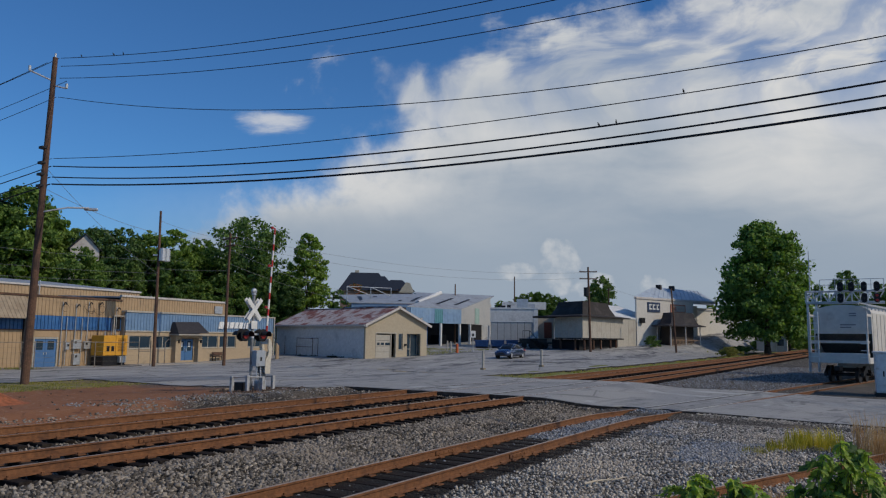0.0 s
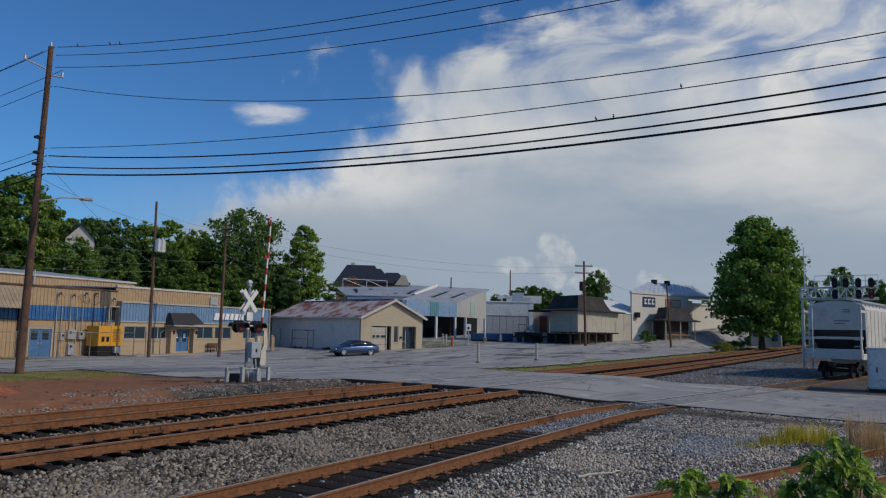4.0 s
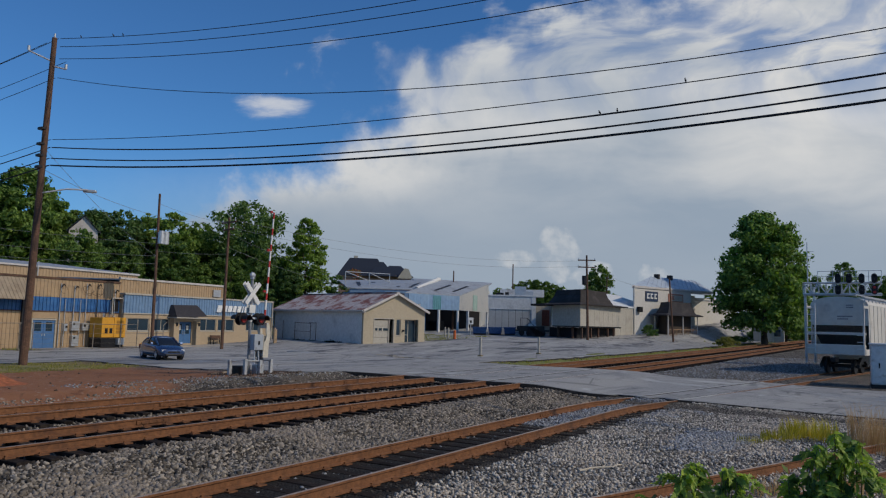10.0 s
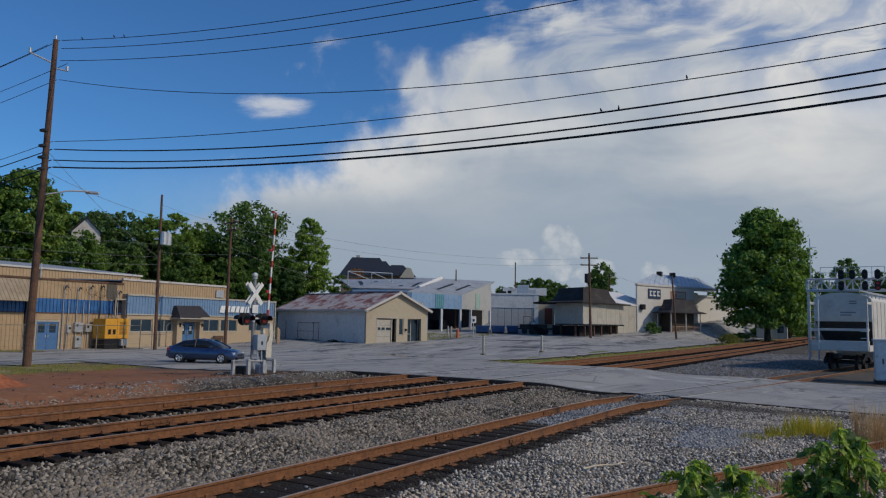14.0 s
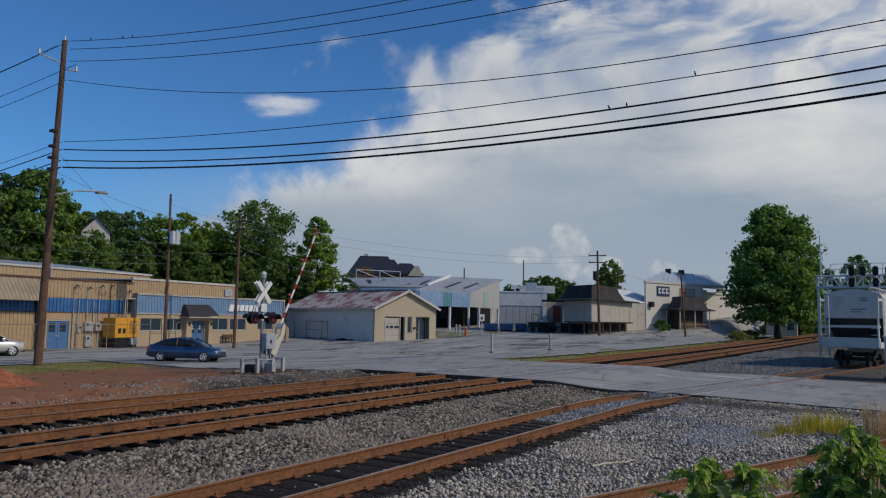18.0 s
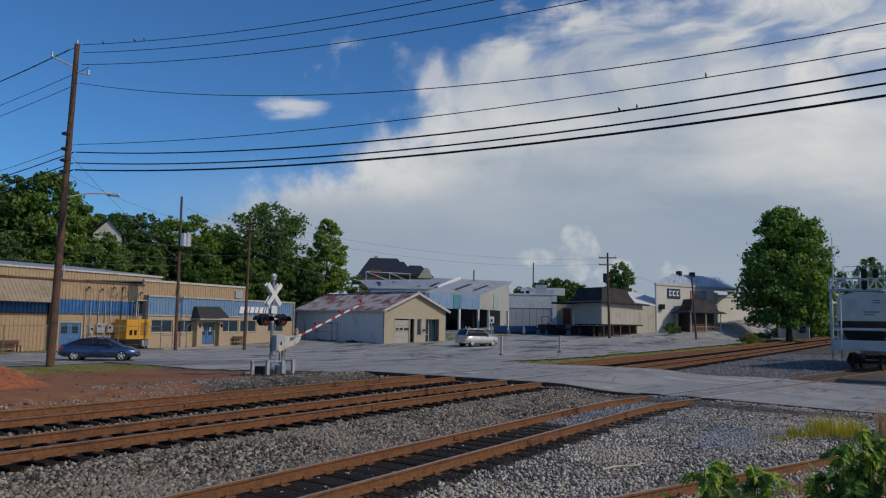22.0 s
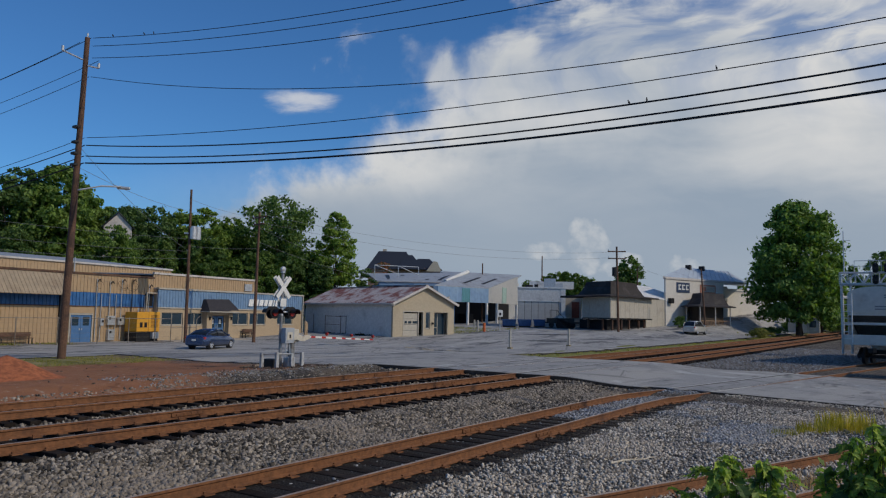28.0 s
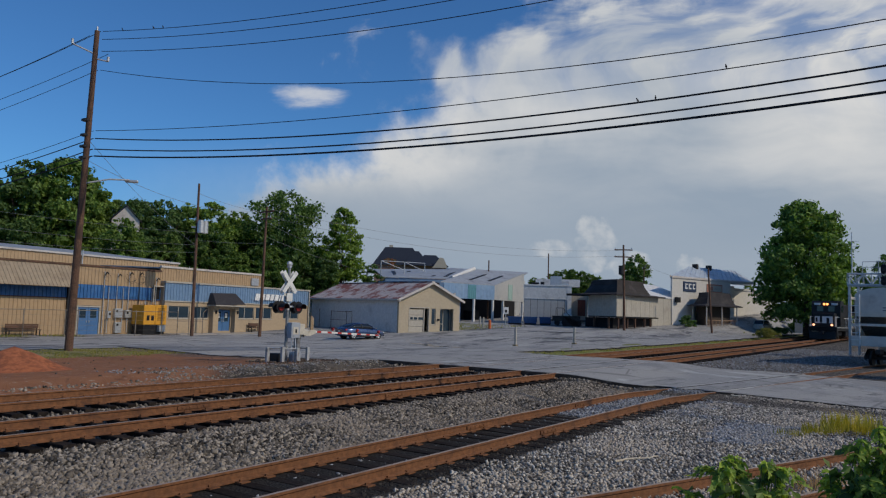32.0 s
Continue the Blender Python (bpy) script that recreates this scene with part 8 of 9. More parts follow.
def wheel_meshes(r):
    tyre = bmesh.new()
    prof = [(-0.10, r * 0.66), (-0.105, r * 0.9), (-0.08, r), (0.08, r), (0.105, r * 0.9), (0.10, r * 0.66)]
    rings = [[(rr * math.cos(a), y, rr * math.sin(a)) for y, rr in prof] for a in [2 * math.pi * i / 22 for i in range(23)]]
    tyre = loft(rings, False)
    rim = bmesh.new()
    rod(rim, (0, -0.1, 0), (0, 0.1, 0), r * 0.2, sides=12)
    for s in (-1, 1):
        for i in range(24):
            a0, a1 = 2 * math.pi * i / 24, 2 * math.pi * (i + 1) / 24
            rod(rim, (r * 0.63 * math.cos(a0), s * 0.09, r * 0.63 * math.sin(a0)), (r * 0.63 * math.cos(a1), s * 0.09, r * 0.63 * math.sin(a1)), r * 0.05, sides=5)
    for i in range(5):
        a = 2 * math.pi * i / 5
        m = pose(0, 0, 0, 0, math.degrees(a), 0)
        bmesh.ops.create_cube(rim, size=1, matrix=m @ Matrix.Translation((r * 0.4, 0, 0)) @ Matrix.Diagonal((r * 0.55, 0.19, r * 0.2, 1)))
    disc_bm = rods(((0, -0.04, 0), (0, 0.04, 0), r * 0.66), sides=22)
    return mesh_of("tyre", tyre, RUBBER), mesh_of("rim", rim, ALLOY), mesh_of("hub_disc", disc_bm, BLACK_STEEL)


def car(name, label, paint, body, cabin, roof_span, r, axles, track_w, tall):
    """A car heading +x: body rings (x, w, zb, zt), cabin rings (x, wb, wt, zb, zt)."""
    thing = tagged(hold(name), label, "car")
    part("body", loft([car_ring(*s) for s in body]), paint, thing)
    part("windows", loft([cabin_ring(*s) for s in cabin]), CAR_GLASS, thing, "dark car windows")
    x0, x1 = roof_span
    rings = [s for s in cabin if x0 - 0.01 <= s[0] <= x1 + 0.01]
    part("roof", loft([[(s[0], y, z) for y, z in ((s[2] + 0.012, s[4] - 0.075), (s[2] + 0.012, s[4] - 0.03), (s[2] * 0.6, s[4] + 0.02), (-s[2] * 0.6, s[4] + 0.02), (-s[2] - 0.012, s[4] - 0.03), (-s[2] - 0.012, s[4] - 0.075))] for s in rings]), paint, thing)
    # pillars
    for side in (1, -1):
        for a, b in zip(cabin, cabin[1:]):
            if a in rings and b in rings:
                continue
            lo, hi = (a, b) if a[4] < b[4] else (b, a)
            bm = bmesh.new()
            rod(bm, (lo[0], side * lo[2], lo[4] - 0.02), (hi[0], side * hi[2], hi[4] - 0.04), 0.045, sides=6)
            part("pillar", bm, paint, thing)
        mid = rings[len(rings) // 2]
        bm = bmesh.new()
        rod(bm, (mid[0] - 0.05, side * mid[1] * 1.0, mid[3]), (mid[0] - 0.1, side * (mid[2] + 0.005), mid[4] - 0.05), 0.045, sides=6)
        part("pillar", bm, BLACK_STEEL, thing)
        part("mirror", boxes((axles[0] - 0.72, side * (body[3][1] - 0.02), 0.92 * tall, axles[0] - 0.54, side * (body[3][1] + 0.17), 1.06 * tall), bevel=0.03), paint, thing)
        front, rear = body[-2], body[1]
        part("headlight", boxes((front[0] - 0.12, side * front[1] * 0.55, front[3] - 0.17, front[0] + 0.10, side * front[1] * 0.95, front[3] - 0.03), bevel=0.03), HEADLIGHT, thing, "clear headlight")
        part("tail_light", boxes((rear[0] - 0.08, side * rear[1] * 0.62, rear[3] - 0.26, rear[0] + 0.14, side * rear[1] * 0.985, rear[3] - 0.08), bevel=0.03), RED, thing, "red tail light")
        for xh in (mid[0] - 0.6, mid[0] + 0.45):
            part("door_handle", boxes((xh, side * (body[3][1] * 0.97), 0.80 * tall, xh + 0.18, side * (body[3][1] + 0.015), 0.84 * tall), bevel=0.008), paint, thing)
        part("sill", boxes((axles[1] + 0.45, side * (body[3][1] * 0.9), 0.2, axles[0] - 0.45, side * (body[3][1] * 0.99), 0.30), bevel=0.02), BLACK_STEEL, thing)
    part("front_bumper", boxes((body[-1][0] - 0.10, -body[-1][1] * 0.9, 0.26, body[-1][0] + 0.05, body[-1][1] * 0.9, 0.40), bevel=0.03), BLACK_STEEL, thing)
    part("grille", boxes((body[-1][0] - 0.05, -0.36, 0.46, body[-1][0] + 0.03, 0.36, 0.55), bevel=0.015), BLACK_STEEL, thing)
    part("rear_bumper", boxes((body[0][0] - 0.05, -body[0][1] * 0.95, 0.34, body[0][0] + 0.1, body[0][1] * 0.95, 0.54), bevel=0.03), paint, thing)
    part("number_plate", boxes((body[0][0] - 0.07, -0.16, 0.60, body[0][0] - 0.045, 0.16, 0.74), bevel=0.006), WHITE, thing)
    tyre, rim, hub = wheel_meshes(r)
    wheels = []
    for x in axles:
        for side in (1, -1):
            arch = bmesh.new()
            rod(arch, (x, side * (track_w - 0.15), r), (x, side * (track_w + 0.04), r), r * 1.16, sides=20)
            part("wheel_arch", arch, BLACK_STEEL, thing)
            wheel = hold("wheel", (x, side * track_w, r))
            wheel.parent = thing
            part("tyre", tyre, None, wheel), part("rim", rim, None, wheel), part("hub_disc", hub, None, wheel)
            wheels.append(wheel)
    return thing, wheels


HEADLIGHT = glass_look("headlight_glass", (0.5, 0.52, 0.55))
sedan, sedan_wheels = car("sedan", "dark blue four-door sedan with silver wheels", CAR_BLUE,
                          [(-2.25, 0.70, 0.42, 0.80), (-2.10, 0.81, 0.26, 0.97), (-1.35, 0.87, 0.20, 1.00), (0.0, 0.875, 0.20, 0.97), (0.95, 0.87, 0.20, 0.92), (1.60, 0.85, 0.22, 0.82), (2.05, 0.77, 0.25, 0.70), (2.25, 0.60, 0.32, 0.56)],
                          [(-1.85, 0.72, 0.66, 0.97, 1.01), (-1.1, 0.77, 0.60, 0.98, 1.36), (-0.3, 0.79, 0.585, 0.97, 1.44), (0.35, 0.79, 0.58, 0.95, 1.41), (1.3, 0.74, 0.68, 0.86, 0.93)],
                          (-1.1, 0.35), 0.32, (1.38, -1.32), 0.76, 1.0)
suv, suv_wheels = car("suv", "silver compact sport utility with dark windows", CAR_SILVER,
                      [(-2.20, 0.78, 0.45, 0.98), (-2.10, 0.87, 0.32, 1.08), (-1.35, 0.91, 0.27, 1.10), (0.0, 0.915, 0.27, 1.08), (0.95, 0.91, 0.27, 1.06), (1.5, 0.89, 0.29, 1.02), (2.0, 0.84, 0.31, 0.93), (2.18, 0.70, 0.36, 0.74)],
                      [(-2.10, 0.82, 0.76, 1.06, 1.14), (-1.78, 0.84, 0.71, 1.08, 1.70), (-0.6, 0.85, 0.69, 1.08, 1.78), (0.2, 0.84, 0.68, 1.07, 1.73), (1.1, 0.80, 0.74, 1.02, 1.10)],
                      (-1.78, 0.2), 0.36, (1.35, -1.32), 0.79, 1.15)


# blue bins and a dark flatbed trailer before the panel building
def bin_unit(label, at, turn, length, height, material):
    thing = tagged(hold("skip_bin", at, turn), label, "skip", "bins by the sheds")
    part("body", prism([(0.1, 0.1), (length - 0.1, 0.1), (length, height), (0, height)], 1.6, "y"), material, thing)
    for i in range(5):
        x = 0.3 + (length - 0.6) * i / 4
        part("rib", boxes((x - 0.05, -0.06, 0.15, x + 0.05, 0.0, height - 0.1)), material, thing)
    part("rim", boxes((-0.06, -0.07, height - 0.12, length + 0.06, 0.02, height + 0.02), bevel=0.02), material, thing)
    part("skid", boxes((0.1, 0.1, -0.06, length - 0.1, 0.3, 0.1), (0.1, 1.3, -0.06, length - 0.1, 1.5, 0.1)), BLACK_STEEL, thing)
    return thing


BIN_BLUE = surface("bin_blue", (0.022, 0.07, 0.19), 0.5, 0, 4, 0.15, (0.10, 0.15, 0.25), 1.0, (0.55, 0.75))
for x, y, length in ((84.4, 46.2, 1.75), (85.25, 44.4, 1.7), (86.1, 42.65, 1.5)):
    bin_unit("faded blue steel bin beside the grey building", (x - 1.6, y, paved_z(x, y) + 0.07), -64, length, 0.9, BIN_BLUE)


def flatbed():
    z = paved_z(85.8, 39.2)
    thing = tagged(hold("trailer", (84.8, 41.2, z), -64), "low dark flatbed trailer parked by the grey building", "trailer")
    part("deck", boxes((0, -0.9, 0.55, 4.2, 0.9, 0.75), bevel=0.02), BLACK_STEEL, thing)
    part("side_board", boxes((0.2, -0.92, 0.75, 3.6, -0.86, 1.2), (0.2, 0.86, 0.75, 3.6, 0.92, 1.2)), BLACK_STEEL, thing)
    part("load", boxes((1.6, -0.6, 0.76, 2.6, 0.5, 1.45), bevel=0.05), GALV, thing)
    for x in (0.8, 1.7, 3.4):
        for y in (-0.75, 0.75):
            part("wheel", rods(((x, y - 0.12, 0.35), (x, y + 0.12, 0.35), 0.35), sides=16), RUBBER, thing)
    return thing


flatbed()

# small shed under the big tree
shed = tagged(hold("shed", (131.0, 18.2, 0.5), 95), "small white shed beneath the big tree", "shed")
part("wall", boxes((-1.9, -1.2, 0, 1.9, 1.2, 2.3)), GREY_METAL, shed)
part("roof", boxes((-2.05, -1.35, 2.3, 2.05, 1.35, 2.45), bevel=0.02), PALE_ROOF, shed)
part("door", boxes((-0.4, 1.2, 0.1, 0.5, 1.24, 2.1)), GREY_METAL, shed)
part("window", boxes((-1.5, 1.2, 0.9, -0.7, 1.23, 1.8)), GLASS, shed)
part("corner_post", boxes((1.0, 1.2, 0, 1.15, 1.26, 2.3)), GALV, shed)
part("corner_post", boxes((-0.65, 1.2, 0, -0.5, 1.26, 2.3)), GALV, shed)
shed.scale = (1.18, 1.18, 1.18)
hut = tagged(hold("grey_cabinet", (118.0, 8.7, 0.45), 95), "grey equipment hut beyond the tracks", "hut")
part("wall", boxes((-1.6, -1.2, 0, 1.6, 1.2, 2.3)), GREY_METAL, hut)
part("roof", boxes((-1.7, -1.3, 2.3, 1.7, 1.3, 2.4)), GREY_METAL, hut)
part("door", boxes((-0.5, 1.2, 0.1, 0.5, 1.23, 2.0)), GALV, hut)


def wheelset(thing, x, z, gauge=0.7535, r=0.45, name="wheelset"):
    bm = rods(((x, -gauge - 0.3, z), (x, gauge + 0.3, z), 0.08))
    for s in (-1, 1):
        rod(bm, (x, s * (gauge - 0.065), z), (x, s * (gauge + 0.065), z), r, sides=22)
        rod(bm, (x, s * (gauge - 0.10), z), (x, s * (gauge - 0.065), z), r + 0.03, sides=22)
    return part(name, bm, BLACK_STEEL, thing)


def truck_frame(thing, x, z=0.0):
    for s in (-1, 1):
        part("side_frame", prism([(x - 1.15, 0.35 + z), (x - 0.5, 0.75 + z), (x + 0.5, 0.75 + z), (x + 1.15, 0.35 + z), (x + 1.15, 0.58 + z), (x + 0.45, 0.98 + z), (x - 0.45, 0.98 + z), (x - 1.15, 0.58 + z)], 0.16, "y"), BLACK_STEEL, thing).matrix_basis = Matrix.Translation((0, s * 1.0 - 0.08, 0))
    part("bolster", boxes((x - 0.25, -1.0, 0.6 + z, x + 0.25, 1.0, 0.85 + z)), BLACK_STEEL, thing)
    for dx in (-0.85, 0.85):
        wheelset(thing, x + dx, 0.45 + z)


def hopper_car():
    x0 = 50.2
    slope = -9.65
    thing = tagged(hold("hopper_wagon", (x0, 8.16 + siding_y(x0) , -0.2 + track_z(x0)), slope), "grey covered hopper wagon standing on the siding", "rail wagon")
    w, length = 1.6, 16.5
    # end sheet with a rounded top
    top = [(-w, 3.1), (w, 3.1), (w, 4.15)] + [(w * math.cos(a), 4.15 + 0.5 * math.sin(a)) for a in [math.pi * i / 10 for i in range(1, 10)]] + [(-w, 4.15)]
    part("end_sheet", prism(top, 0.06, "x"), HOPPER_GREY, thing, "light grey end sheet").matrix_basis = Matrix.Translation((1.1, 0, 0))
    part("body", prism([(-w, 1.5), (w, 1.5), (w, 4.15)] + [(w * math.cos(a), 4.15 + 0.5 * math.sin(a)) for a in [math.pi * i / 10 for i in range(1, 10)]] + [(-w, 4.15)], length - 4.4, "x"), HOPPER_GREY, thing).matrix_basis = Matrix.Translation((3.6, 0, 0))
    part("body", prism([(-w, 2.9), (w, 2.9), (w, 4.15)] + [(w * math.cos(a), 4.15 + 0.5 * math.sin(a)) for a in [math.pi * i / 10 for i in range(1, 10)]] + [(-w, 4.15)], 2.45, "x"), HOPPER_GREY, thing).matrix_basis = Matrix.Translation((1.16, 0, 0))
    slope_bm = bmesh.new()
    q = [slope_bm.verts.new(p) for p in ((1.2, -w + 0.05, 2.95), (1.2, w - 0.05, 2.95), (3.6, w - 0.05, 1.45), (3.6, -w + 0.05, 1.45))]
    slope_bm.faces.new(q)
    bmesh.ops.solidify(slope_bm, geom=slope_bm.faces[:], thickness=0.04)
    part("slope_sheet", slope_bm, surface_cache("hopper_slope", (0.16, 0.16, 0.16)), thing, "dark sloping end of the hopper")
    for y in (-w, w - 0.03):
        part("side_sheet", boxes((1.16, y, 1.5, 3.6, y + 0.03, 2.9)), HOPPER_GREY, thing)
    part("end_beam", boxes((0.3, -w, 2.33, 0.42, w, 2.48), bevel=0.01), HOPPER_GREY, thing)
    part("end_sill", boxes((0.0, -w, 1.15, 0.3, w, 1.75), bevel=0.02), HOPPER_GREY, thing, "light grey end sill")
    part("platform", boxes((0.3, -w, 1.15, 3.6, w, 1.25)), HOPPER_GREY, thing)
    for y in (-w + 0.05, w - 0.05):
        part("corner_post", boxes((0.0, y - 0.05, 1.15, 0.12, y + 0.05, 4.2), bevel=0.01), HOPPER_GREY, thing)
        part("side_brace", boxes((0.12, y - 0.04, 3.9, 1.1, y + 0.04, 4.05)), HOPPER_GREY, thing)
        part("side_sill", boxes((0.1, y - 0.08, 1.15, length - 0.3, y + 0.08, 1.5), bevel=0.02), HOPPER_GREY, thing)
    for y0, y1 in ((w - 0.55, w - 0.05), (-w + 0.05, -w + 0.4)):
        z_hi = 4.2 if y0 > 0 else 2.6
        part("ladder_rail", boxes((-0.06, y0 - 0.03, 1.2, 0.0, y0 + 0.03, z_hi)), WHITE, thing)
        for i in range(int((z_hi - 1.4) / 0.4)):
            part("rung", boxes((-0.05, y0, 1.5 + 0.4 * i, -0.02, y1, 1.54 + 0.4 * i)), WHITE, thing)
    for i in range(14):
        x = 1.4 + i * 1.05
        part("side_rib", boxes((x - 0.03, -w - 0.025, 1.5, x + 0.03, -w, 4.1)), HOPPER_GREY, thing)
    part("roof_walk", boxes((0.8, -1.05, 4.72, length - 0.8, -0.85, 4.76), (0.8, -1.5, 4.55, length - 0.8, -1.42, 4.6)), GALV, thing)
    for i in range(16):
        x = 0.9 + i
        part("walk_bracket", boxes((x - 0.03, -1.5, 4.5, x + 0.03, -0.85, 4.56), (x - 0.03, -1.5, 4.3, x + 0.03, -1.44, 4.56)), GALV, thing)
    for z0, z1, ya, yb in ((3.95, 4.02, -0.6, -0.2), (4.08, 4.15, -0.6, -0.2), (3.4, 3.48, -0.55, 0.3), (3.25, 3.32, -0.3, 0.3)):
        part("marking_bar", boxes((1.09, ya - 0.2, z0, 1.099, yb - 0.2, z1)), surface_cache("marking_grey", (0.2, 0.2, 0.22)), thing)
    for x in (6.0, 6.4):
        part("marking_bar", boxes((x, -w - 0.012, 2.2, x + 0.25, -w - 0.004, 2.5)), surface_cache("marking_brown", (0.25, 0.22, 0.2)), thing)
    part("coupler", boxes((-0.55, -0.14, 0.72, 0.3, 0.14, 1.0), bevel=0.04), BLACK_STEEL, thing)
    part("air_hose", rods(((-0.1, 0.4, 0.95), (-0.25, 0.45, 0.45), 0.03)), RUBBER, thing)
    for x in (4.5, 10.0):
        part("outlet_gate", boxes((x, -1.2, 0.5, x + 2, 1.2, 1.5), bevel=0.1), HOPPER_GREY, thing)
    truck_frame(thing, 2.1), truck_frame(thing, length - 2.1)
    return thing


hopper_car()


# ---- locomotive, facing -x in its own space ----
def locomotive():
    thing = tagged(hold("locomotive"), "black diesel locomotive with white nose markings and lit lamps", "locomotive")
    LAMP = glow("warm_headlight", (1.0, 0.36, 0.10), 2.6)
    DITCH = glow("ditch_light", (1.0, 0.45, 0.24), 1.8)
    K = surface("locomotive_black", (0.008, 0.008, 0.009), 0.55, 0.0, 6, 0.2)
    part("underframe", boxes((0.0, -1.5, 1.05, 21.0, 1.5, 1.55), bevel=0.03), K, thing)
    part("nose", boxes((0.9, -1.15, 1.55, 2.6, 1.15, 3.15), bevel=0.12), K, thing)
    part("cab", prism([(2.4, 1.55), (5.0, 1.55), (5.0, 4.35), (4.8, 4.62), (2.9, 4.62), (2.55, 4.3), (2.4, 3.2)], 3.1, "y"), K, thing).matrix_basis = Matrix.Translation((0, -1.55, 0))
    part("long_hood", boxes((5.0, -0.95, 1.55, 20.2, 0.95, 4.35), bevel=0.1), K, thing)
    part("radiator", boxes((16.5, -1.35, 3.6, 19.8, 1.35, 4.5), bevel=0.08), K, thing)
    for y in (-0.95, 0.25):
        part("windscreen", boxes((2.36, y, 3.35, 2.42, y + 0.7, 4.0)), GLASS, thing)
    part("cab_window", boxes((3.0, -1.57, 3.3, 4.5, -1.545, 4.05)), GLASS, thing)
    for y in (-1.25, 0.6):
        part("number_board", boxes((2.42, y, 4.1, 2.56, y + 0.65, 4.36)), WHITE, thing, "pale number board")
    part("headlight", rods(((2.38, -0.16, 4.22), (2.5, -0.16, 4.22), 0.13), ((2.38, 0.16, 4.22), (2.5, 0.16, 4.22), 0.13), sides=14), LAMP, thing, "lit headlight")
    for y in (-0.95, 0.95):
        part("ditch_light", rods(((0.12, y, 1.75), (0.3, y, 1.75), 0.13), sides=14), DITCH, thing, "lit ditch light")
        part("ditch_bracket", boxes((0.1, y - 0.2, 1.55, 0.4, y + 0.2, 1.62)), K, thing)
        part("handrail", rods(((0.2, y * 1.4, 1.55), (0.2, y * 1.4, 2.7), 0.03), ((0.2, y * 1.4, 2.7), (2.4, y * 1.5, 2.7), 0.03), ((0.9, y * 1.4, 1.55), (0.9, y * 1.45, 2.7), 0.03)), WHITE, thing, "white handrail")
        part("side_stripe", boxes((0.2, y * 1.58 - 0.01, 1.44, 20.8, y * 1.58 + 0.01, 1.48)), WHITE, thing)
        rail = bmesh.new()
        for i in range(9):
            rod(rail, (5.5 + 1.8 * i, y * 1.52, 1.55), (5.5 + 1.8 * i, y * 1.52, 2.6), 0.025, sides=5)
        rod(rail, (5.0, y * 1.52, 2.6), (20.3, y * 1.52, 2.6), 0.025, sides=5)
        part("side_rail", rail, WHITE, thing)
    part("nose_marking", boxes((0.86, -0.95, 1.95, 0.9, 0.95, 2.75), bevel=0.01), WHITE, thing, "white nose marking")
    part("nose_shape", boxes((0.84, -0.6, 1.95, 0.858, -0.3, 2.6), (0.84, 0.15, 2.0, 0.858, 0.4, 2.75), (0.84, 0.65, 2.1, 0.858, 0.85, 2.6)), K, thing)
    part("anticlimber", boxes((0.0, -1.5, 1.0, 0.15, 1.5, 1.5), bevel=0.02), K, thing)
    part("plow", prism([(0.0, 0.12), (0.5, 0.12), (0.35, 0.95), (0.15, 0.95)], 2.8, "y"), K, thing).matrix_basis = Matrix.Translation((-0.1, -1.4, 0))
    part("coupler", boxes((-0.6, -0.15, 0.72, 0.1, 0.15, 1.02), bevel=0.04), BLACK_STEEL, thing)
    part("fuel_tank", boxes((7.5, -1.4, 0.35, 13.5, 1.4, 1.05), bevel=0.15), K, thing)
    part("steps", boxes((0.3, -1.5, 0.4, 0.9, -1.3, 1.05), (0.3, 1.3, 0.4, 0.9, 1.5, 1.05)), K, thing)
    part("side_panel", boxes((5.4, -1.2, 2.7, 6.6, -0.96, 3.5)), WHITE, thing)
    for x in (2.0, 3.8, 5.6, 15.0, 16.8, 18.6):
        wheelset(thing, x, 0.5, r=0.5, name="locomotive_wheelset")
    for x in (3.8, 16.8):
        for y in (-1.0, 1.0):
            part("truck_frame", boxes((x - 2.5, y - 0.1, 0.5, x + 2.5, y + 0.1, 0.95), bevel=0.05), K, thing)
    return thing


train = locomotive()


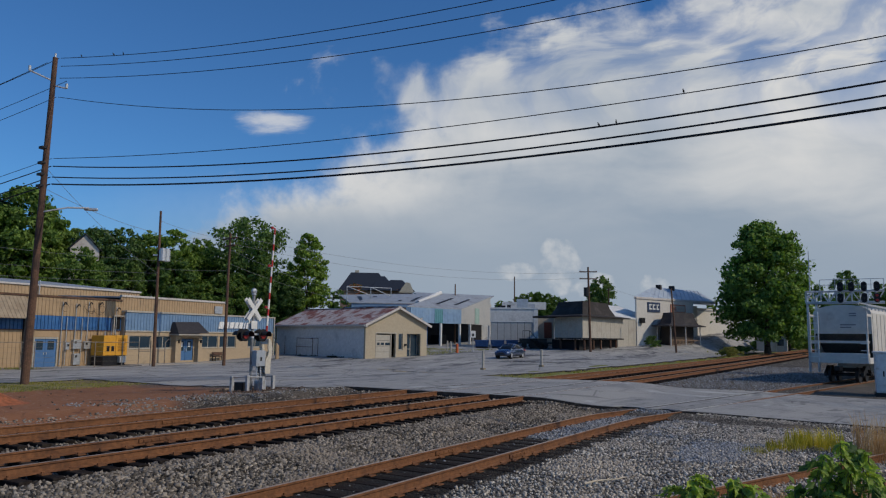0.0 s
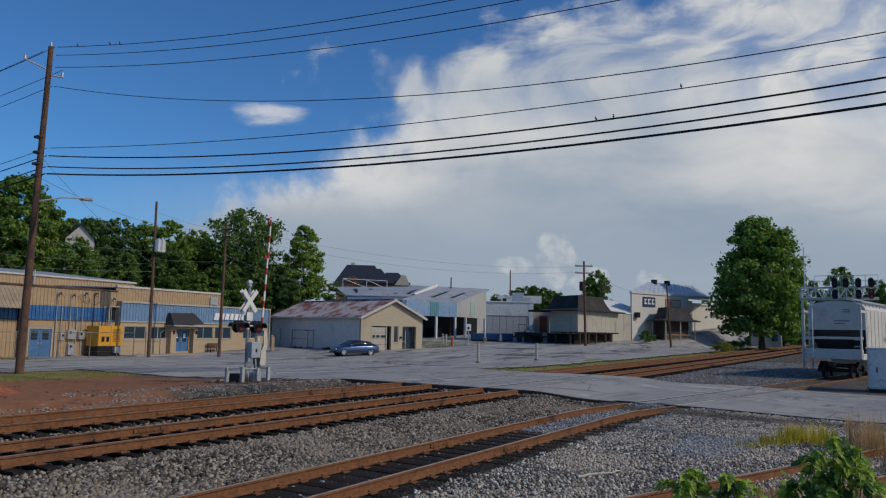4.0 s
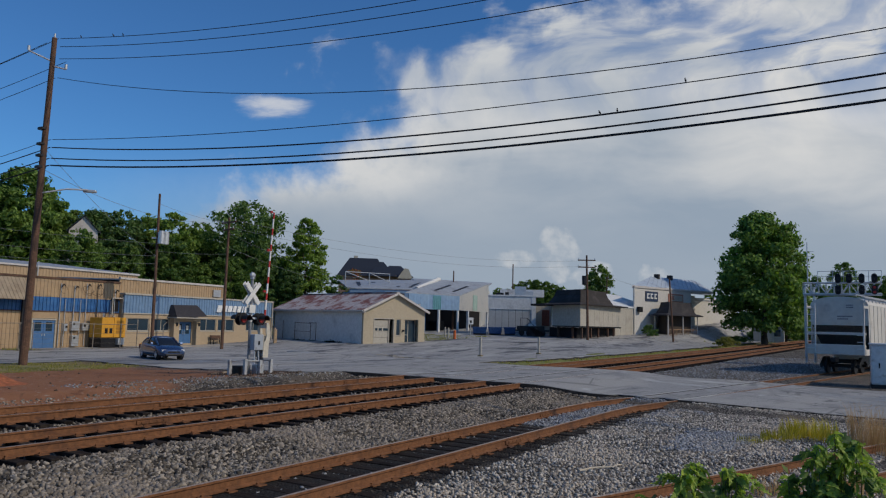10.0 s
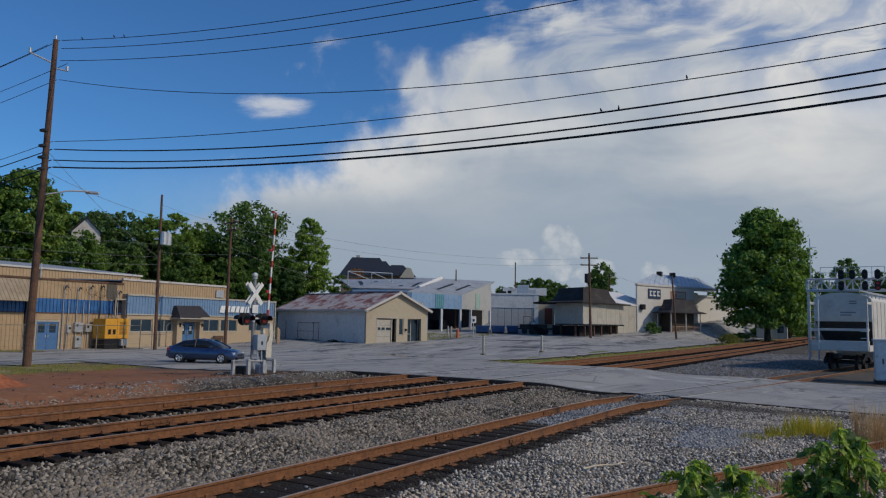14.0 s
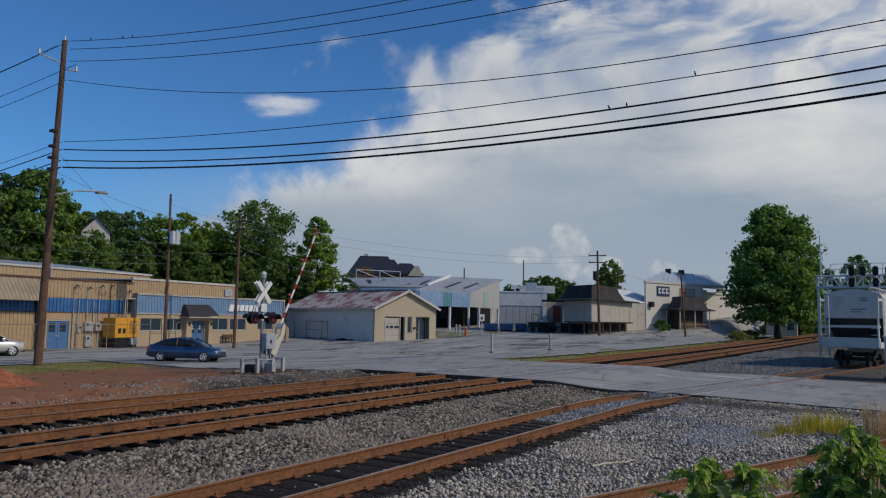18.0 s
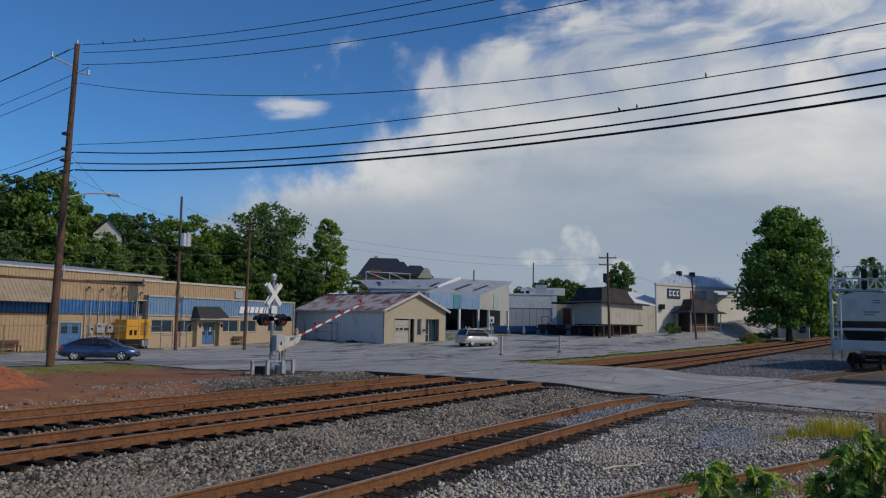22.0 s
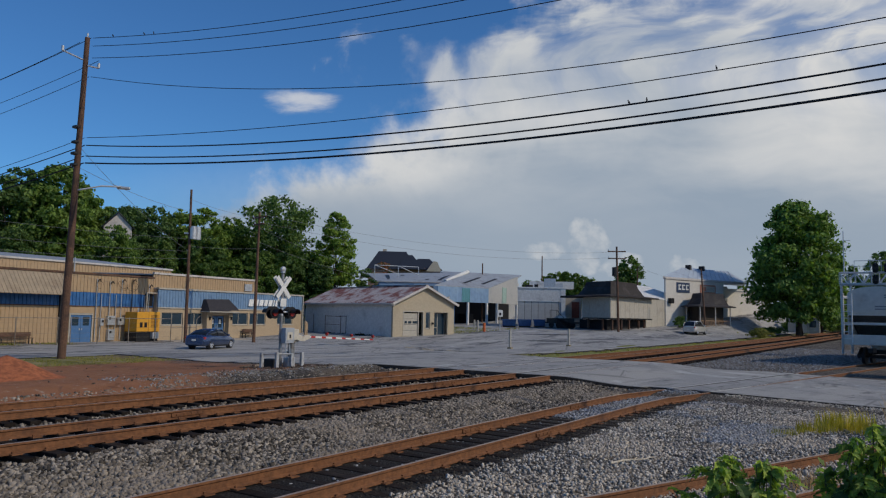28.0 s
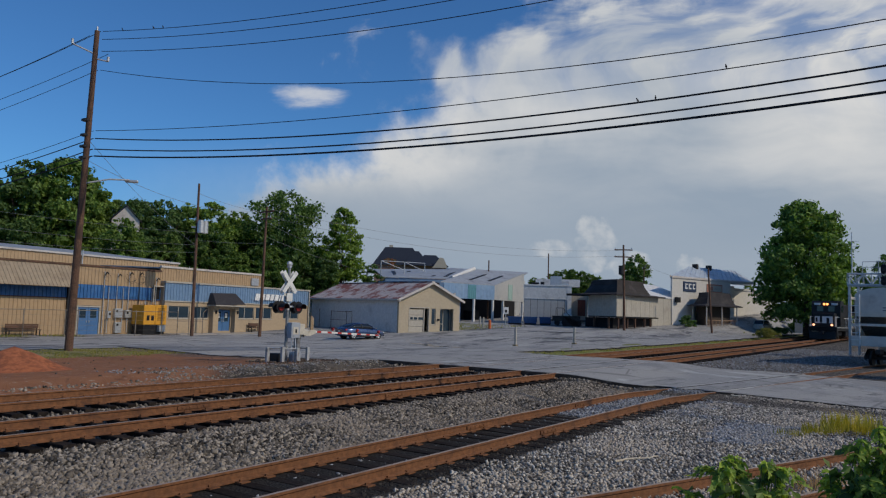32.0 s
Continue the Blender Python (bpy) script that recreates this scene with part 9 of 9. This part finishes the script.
# ---- what moves ----
# seconds, x, y, heading in degrees
SEDAN = [(0, 64.6, 32.2, 182), (1, 61.6, 33.4, 168), (2, 58.6, 35.5, 161), (3, 55.4, 38.2, 157), (3.5, 53.9, 39.5, 154), (4.5, 50.8, 42.2, 149), (5.5, 47.4, 44.9, 150), (6, 45.0, 46.0, 156), (6.5, 42.2, 46.5, 163), (7, 39.4, 46.3, 173),
         (7.5, 37.0, 45.6, 184), (8, 35.0, 44.6, 196), (8.5, 33.5, 43.2, 210), (9, 32.1, 41.6, 226), (9.5, 30.9, 39.9, 238), (10, 30.1, 38.4, 251), (10.5, 29.7, 37.4, 264), (11, 29.5, 36.5, 276), (11.5, 29.5, 35.8, 285),
         (12, 29.5, 35.2, 290), (13, 29.6, 34.6, 292), (14, 29.7, 34.3, 293), (14.5, 29.7, 34.2, 293.5), (15.5, 29.6, 34.1, 294), (16.5, 29.2, 34.3, 295), (17, 29.0, 34.5, 296), (17.5, 28.8, 34.9, 297), (18, 28.6, 35.4, 298.5), (19, 28.2, 36.7, 302), (20, 27.6, 38.2, 306),
         (21, 26.8, 39.7, 311), (22, 26.0, 40.8, 316), (22.6, 25.8, 41.0, 318), (23, 25.85, 40.95, 319), (23.5, 26.0, 40.7, 321.5), (24, 26.2, 40.4, 325.5), (24.5, 26.6, 40.0, 329), (25, 27.2, 39.7, 334), (25.5, 28.1, 39.5, 342), (26.5, 30.6, 39.9, 358),
         (27.5, 33.0, 41.1, 374), (28, 33.9, 41.6, 380), (28.5, 34.9, 42.1, 385), (29, 36.1, 42.6, 386), (30, 39.6, 43.4, 375), (31, 44.2, 42.9, 357), (32, 48.6, 41.3, 346)]
SUV = [(0, -75, 56.0, -4), (8, -60, 55.5, -4), (14, -25, 53.0, -6), (16, 5.0, 50.0, -8), (17, 14.0, 48.6, -9), (18, 23.4, 47.1, -10), (18.5, 28.2, 46.3, -11), (19, 33.0, 45.3, -12), (19.5, 38.0, 44.1, -15), (20, 43.0, 42.7, -19), (20.5, 47.8, 40.9, -24), (21, 52.2, 38.7, -28), (21.5, 55.6, 36.4, -25),
       (22, 58.5, 34.3, -19), (23, 63.2, 31.0, -13), (24, 68.4, 28.6, -8), (25, 74.2, 27.2, -6), (26.5, 83.0, 26.2, -4), (27.5, 88.7, 25.2, -6), (28, 91.6, 24.6, -8), (28.5, 94.3, 24.3, -8), (30, 102.0, 23.6, -9), (32, 113.0, 21.8, -9)]
TRAIN = [(0, 404.0), (16, 250.5), (30, 116.3), (31, 106.6), (32, 97.0)]
# seconds and degrees above level
GATE = [(0, 86.5), (15.0, 86.5), (15.8, 84.0), (16.5, 78.0), (17, 73.5), (17.5, 68.5), (18, 63.0), (18.5, 57.5), (19, 51.0), (19.5, 45.0), (20, 39.0), (20.5, 33.5), (21, 28.5), (21.5, 24.0), (22, 19.0), (22.5, 15.0), (23, 11.5), (23.5, 9.0), (24, 7.5), (25, 4.5), (26.5, 1.0), (27.5, -2.0), (28, -2.5), (32, -2.5)]


def drive(thing, wheels, rows, r, backing=()):
    """Keys a car along its rows, and its wheels so that they roll; backing: the stretch in which it reverses."""
    walk(thing, [(t, pose(x, y, paved_z(x, y), 0, 0, a)) for t, x, y, a in rows])
    turns, gone, stamps = [], 0.0, []
    for (t0, x0, y0, _), (t1, x1, y1, _) in zip(rows, rows[1:]):
        d = math.hypot(x1 - x0, y1 - y0) * (-1 if backing and backing[0] <= t0 < backing[1] else 1)
        pieces = max(1, math.ceil(abs(d) / r / 1.3))
        pieces = min(pieces, max(1, int((t1 - t0) * FPS)))
        for i in range(pieces):
            stamps.append((t0 + (t1 - t0) * i / pieces, gone + d * i / pieces))
        gone += d
    stamps.append((rows[-1][0], gone))
    for wheel in wheels:
        at = wheel.matrix_basis.translation.copy()
        walk(wheel, [(t, pose(*at, 0, math.degrees(s / r), 0)) for t, s in stamps])


def motions():
    sedan.scale, suv.scale = (0.93, 0.93, 0.93), (0.89, 0.89, 0.89)
    drive(sedan, sedan_wheels, SEDAN, 0.32, (14.5, 22.6))
    drive(suv, suv_wheels, SUV, 0.36)
    rows = []
    for t, x in TRAIN:
        a = math.degrees(math.atan2(track_y(x + 1) - track_y(x - 1), 2))
        rows.append((t, pose(x, 13.48 + track_y(x), track_z(x), 0, 0, a)))
    walk(train, rows)
    walk(gate, [(t, pose(*GATE_PIVOT, 0, -a, 2.0)) for t, a in GATE])


motions()
